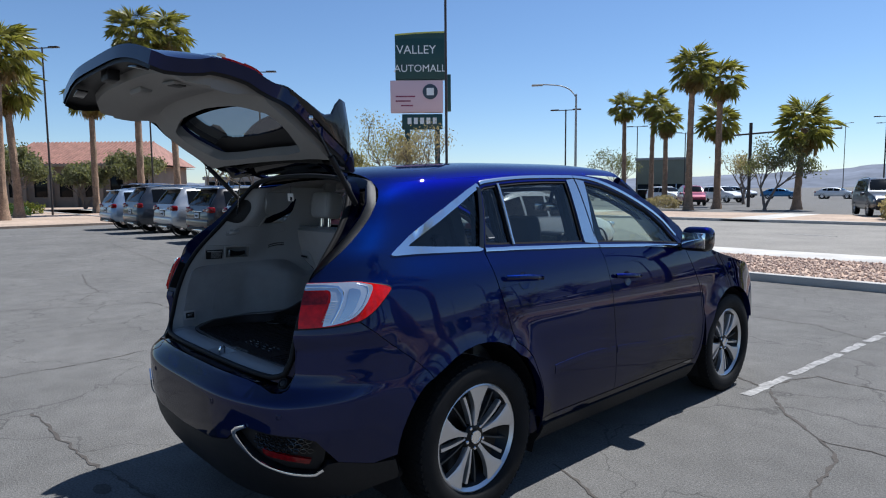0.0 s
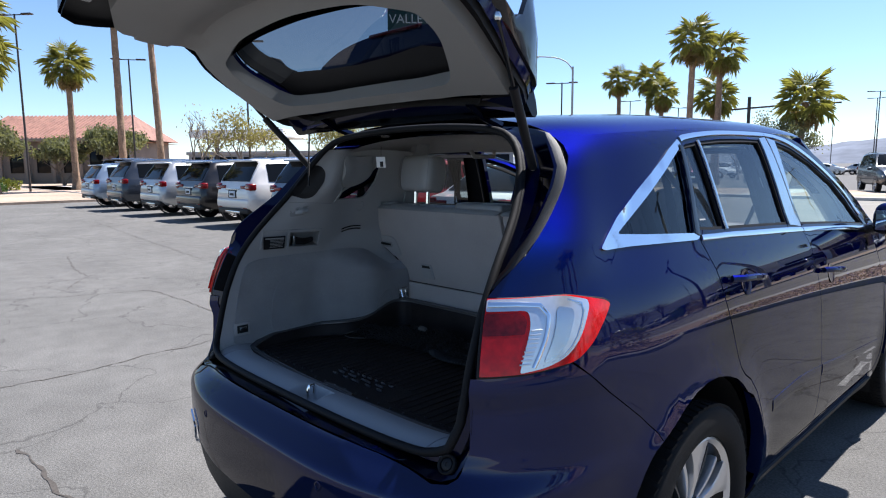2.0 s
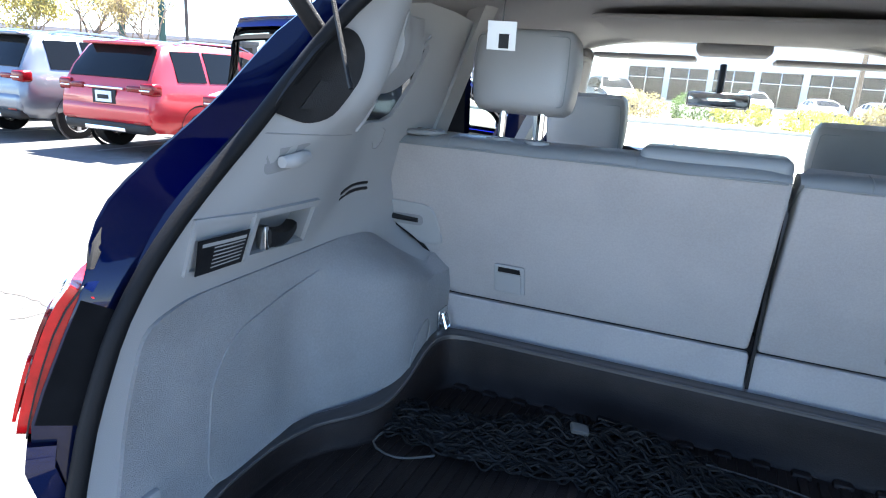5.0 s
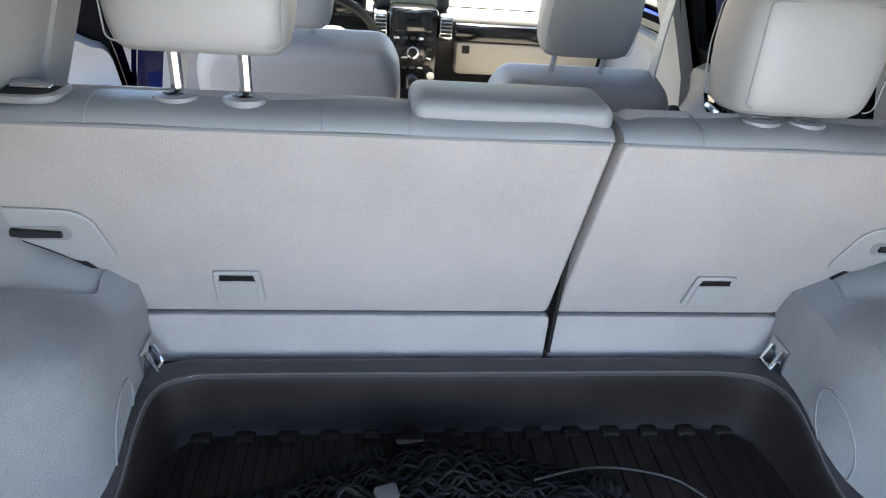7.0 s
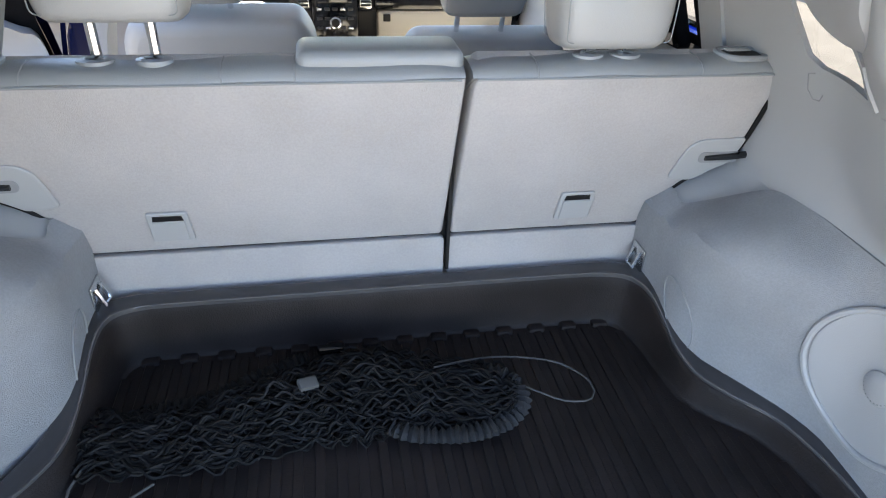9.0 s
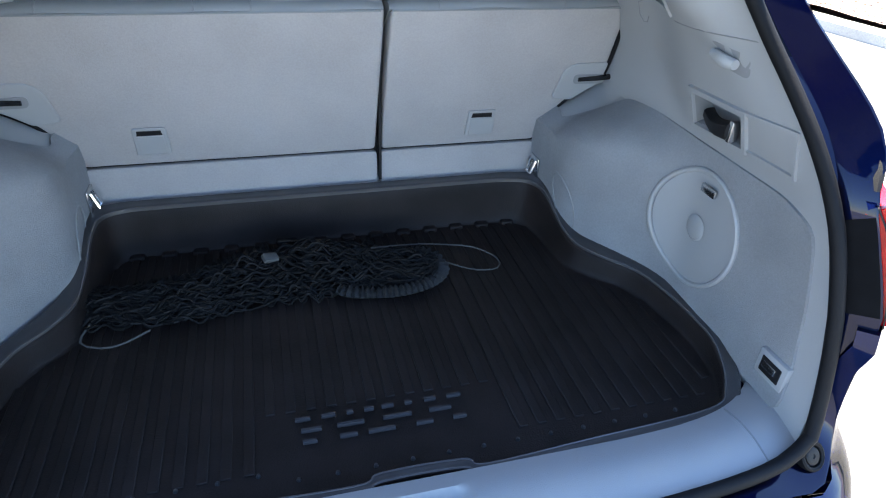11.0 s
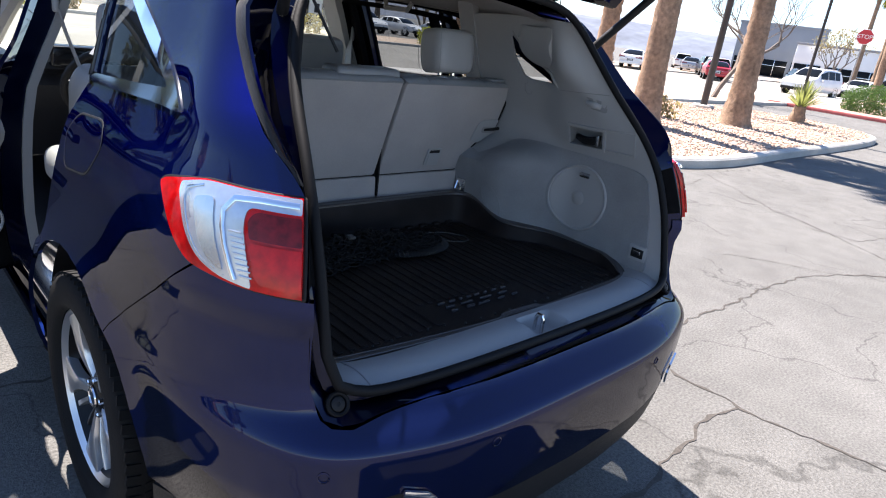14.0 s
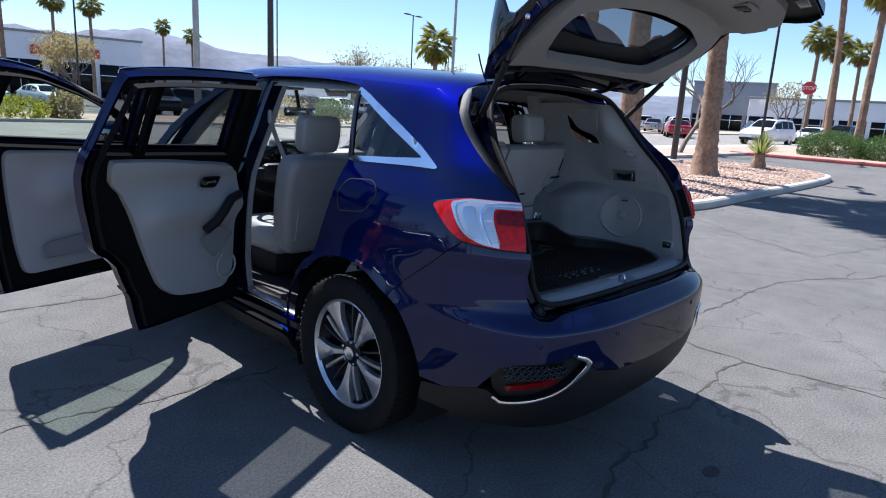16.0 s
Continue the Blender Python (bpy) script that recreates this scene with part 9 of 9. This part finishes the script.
def tiled_house(x, y, turn, w, d, eave, ridge):
    p = thing("house", "single-storey brown building with a terracotta tile roof", "building", (x, y, 0), turn)
    part("wall", box(bmesh.new(), (0, d / 2, eave / 2), (w, d, eave), 0.02), STUCCO, p)
    over = 0.9
    bm = bmesh.new()
    a = [Vector((-w / 2 - over, -over, eave)), Vector((w / 2 + over, -over, eave)), Vector((w / 2 + over, d + over, eave)), Vector((-w / 2 - over, d + over, eave))]
    inset = d / 2 + over
    r0, r1 = Vector((-w / 2 - over + inset * 0.3, d / 2, ridge)), Vector((w / 2 + over - inset * 0.3, d / 2, ridge))
    vs = [bm.verts.new(q) for q in (*a, r0, r1)]
    for f in ((0, 1, 5, 4), (1, 2, 5), (2, 3, 4, 5), (3, 0, 4)):
        bm.faces.new([vs[i] for i in f])
    bm.faces.new([bm.verts.new(q - Vector((0, 0, 0.2))) for q in a])
    roof = part("roof", bm, ROOF_TILE, p, "terracotta tile roof", 20)
    bm = bmesh.new()
    n = int((w + 2 * over) / 0.42)
    for i in range(n + 1):
        s = i / n
        lo = a[0].lerp(a[1], s)
        hi = Vector((min(max(lo.x, r0.x), r1.x), d / 2, ridge))
        if lo.x < r0.x:
            hi = a[0].lerp(r0, (lo.x - a[0].x) / (r0.x - a[0].x))
            hi = Vector((lo.x, hi.y, hi.z))
        elif lo.x > r1.x:
            hi = a[1].lerp(r1, (a[1].x - lo.x) / (a[1].x - r1.x))
            hi = Vector((lo.x, hi.y, hi.z))
        tube(bm, [lo + Vector((0, 0, 0.03)), hi + Vector((0, 0, 0.03))], 0.11, 5)
    tagged(part("tiling", bm, ROOF_TILE, roof), kind="stuff")
    for k in range(6):
        xk = -w / 2 + w * (k + 0.5) / 6
        part("post", box(bmesh.new(), (xk, -0.5, eave / 2), (0.35, 0.35, eave), 0.02), STUCCO, p)
        win = part("window", box(bmesh.new(), (xk + w / 12, -0.02, eave * 0.5), (w / 12, 0.06, eave * 0.5), 0.01), GLASS_DARK, p)
        part("frame", box(bmesh.new(), (xk + w / 12, -0.05, eave * 0.76), (w / 11, 0.06, 0.12), 0.01), POLE, win)
    part("fascia", box(bmesh.new(), (0, -over, eave - 0.15), (w + 2 * over, 0.12, 0.3), 0.02), STUCCO, p)


tiled_house(-73.4, 15.0, 48, 16, 12, 4.6, 7.3)


def hall(name, label, x, y, turn, w, d, h, wall, bays, band=None, glass_h=0.0):
    p = thing(name, label, "building", (x, y, 0), turn)
    part("wall", box(bmesh.new(), (0, d / 2, h / 2), (w, d, h), 0.05), wall, p)
    part("parapet", box(bmesh.new(), (0, d / 2, h + 0.15), (w + 0.3, d + 0.3, 0.3), 0.03), GREY_WALL, p)
    if band:
        part("sign_band", box(bmesh.new(), (w * 0.30, -0.12, h - 1.9), (w * 0.17, 0.2, 1.1), 0.03), band, p)
    for k in range(bays):
        xk = -w / 2 + w * (k + 0.5) / bays
        win = part("window", box(bmesh.new(), (xk, -0.03, glass_h / 2 + 0.1), (w / bays * 0.86, 0.1, glass_h), 0.01), GLASS_DARK, p)
        part("mullion", box(bmesh.new(), (xk, -0.1, glass_h / 2 + 0.1), (0.1, 0.06, glass_h), 0.01), SATIN, win)
        part("transom", box(bmesh.new(), (xk, -0.1, glass_h * 0.7), (w / bays * 0.86, 0.06, 0.1), 0.01), SATIN, win)
    return p


hall("showroom", "white and grey car showroom with a red sign band", 9.5, 91.0, -6, 44, 30, 7.4, PALE_WALL, 8, RED_BAND, 4.2)
hall("warehouse", "blue-grey flat-roofed warehouse far beyond the drive", 112, 42, -70, 13, 20, 8.0, GREY_WALL, 3, None, 2.6)
hall("white_hall", "white flat-roofed hall beyond the drive", 96, 22, -77, 22, 20, 4.9, PALE_WALL, 6, None, 2.4)
hall("service_hall", "low grey flat-roofed service building", -46, 33, 40, 30, 14, 2.7, GREY_WALL, 6, None, 2.4)
hall("far_hall", "small dull green building far across the road", -41, 80, 28, 7, 6, 5.4, DULL_GREEN, 2, None, 2.0)
canopy = thing("canopy", "flat white car canopy on thin posts", "canopy", (-46.9, 24.3, 0), 40)
part("roof", box(bmesh.new(), (0, 0, 4.15), (7.5, 6, 0.6), 0.05), PALE_WALL, canopy)
for sx in (-3, 3):
    part("post", box(bmesh.new(), (sx, 0, 1.95), (0.25, 0.25, 3.9), 0.02), POLE, canopy)

# distance haze is mixed into the hills' blue-grey base colour
HILL = material("haze_tinted_hill", (0.118, 0.135, 0.172), 1.0, stain=0.25, stain_size=0.006, grain=0.15, grain_size=0.03)


RIDGE = ((-80, 0.9), (-40, 0.8), (-17, 1.35), (-12, 1.75), (-4, 1.5), (4, 2.0), (9, 3.4), (13, 4.0), (16, 3.9), (20, 4.6), (24, 4.1), (30, 3.3), (36, 3.2), (44, 2.7), (56, 2.1), (75, 1.7), (110, 1.2))


def ridge_at(i, j):
    """A far ring of hills, by bearing from the car."""
    bearing = -80 + 190 * i
    rise = lerp_table(RIDGE, bearing) + 0.28 * noise.noise(Vector((bearing * 0.22, 1.0, 0))) + 0.10 * noise.noise(Vector((bearing * 0.9, 4.0, 0)))
    r = 2000 + 500 * j
    fold = 1 + 0.10 * noise.noise(Vector((bearing * 0.5, j * 6, 2.0)))
    z = 2500 * math.tan(radians(rise)) * math.sin(math.pi / 2 * j) * fold
    return Vector((r * math.sin(radians(bearing)), r * math.cos(radians(bearing)), z - 2))


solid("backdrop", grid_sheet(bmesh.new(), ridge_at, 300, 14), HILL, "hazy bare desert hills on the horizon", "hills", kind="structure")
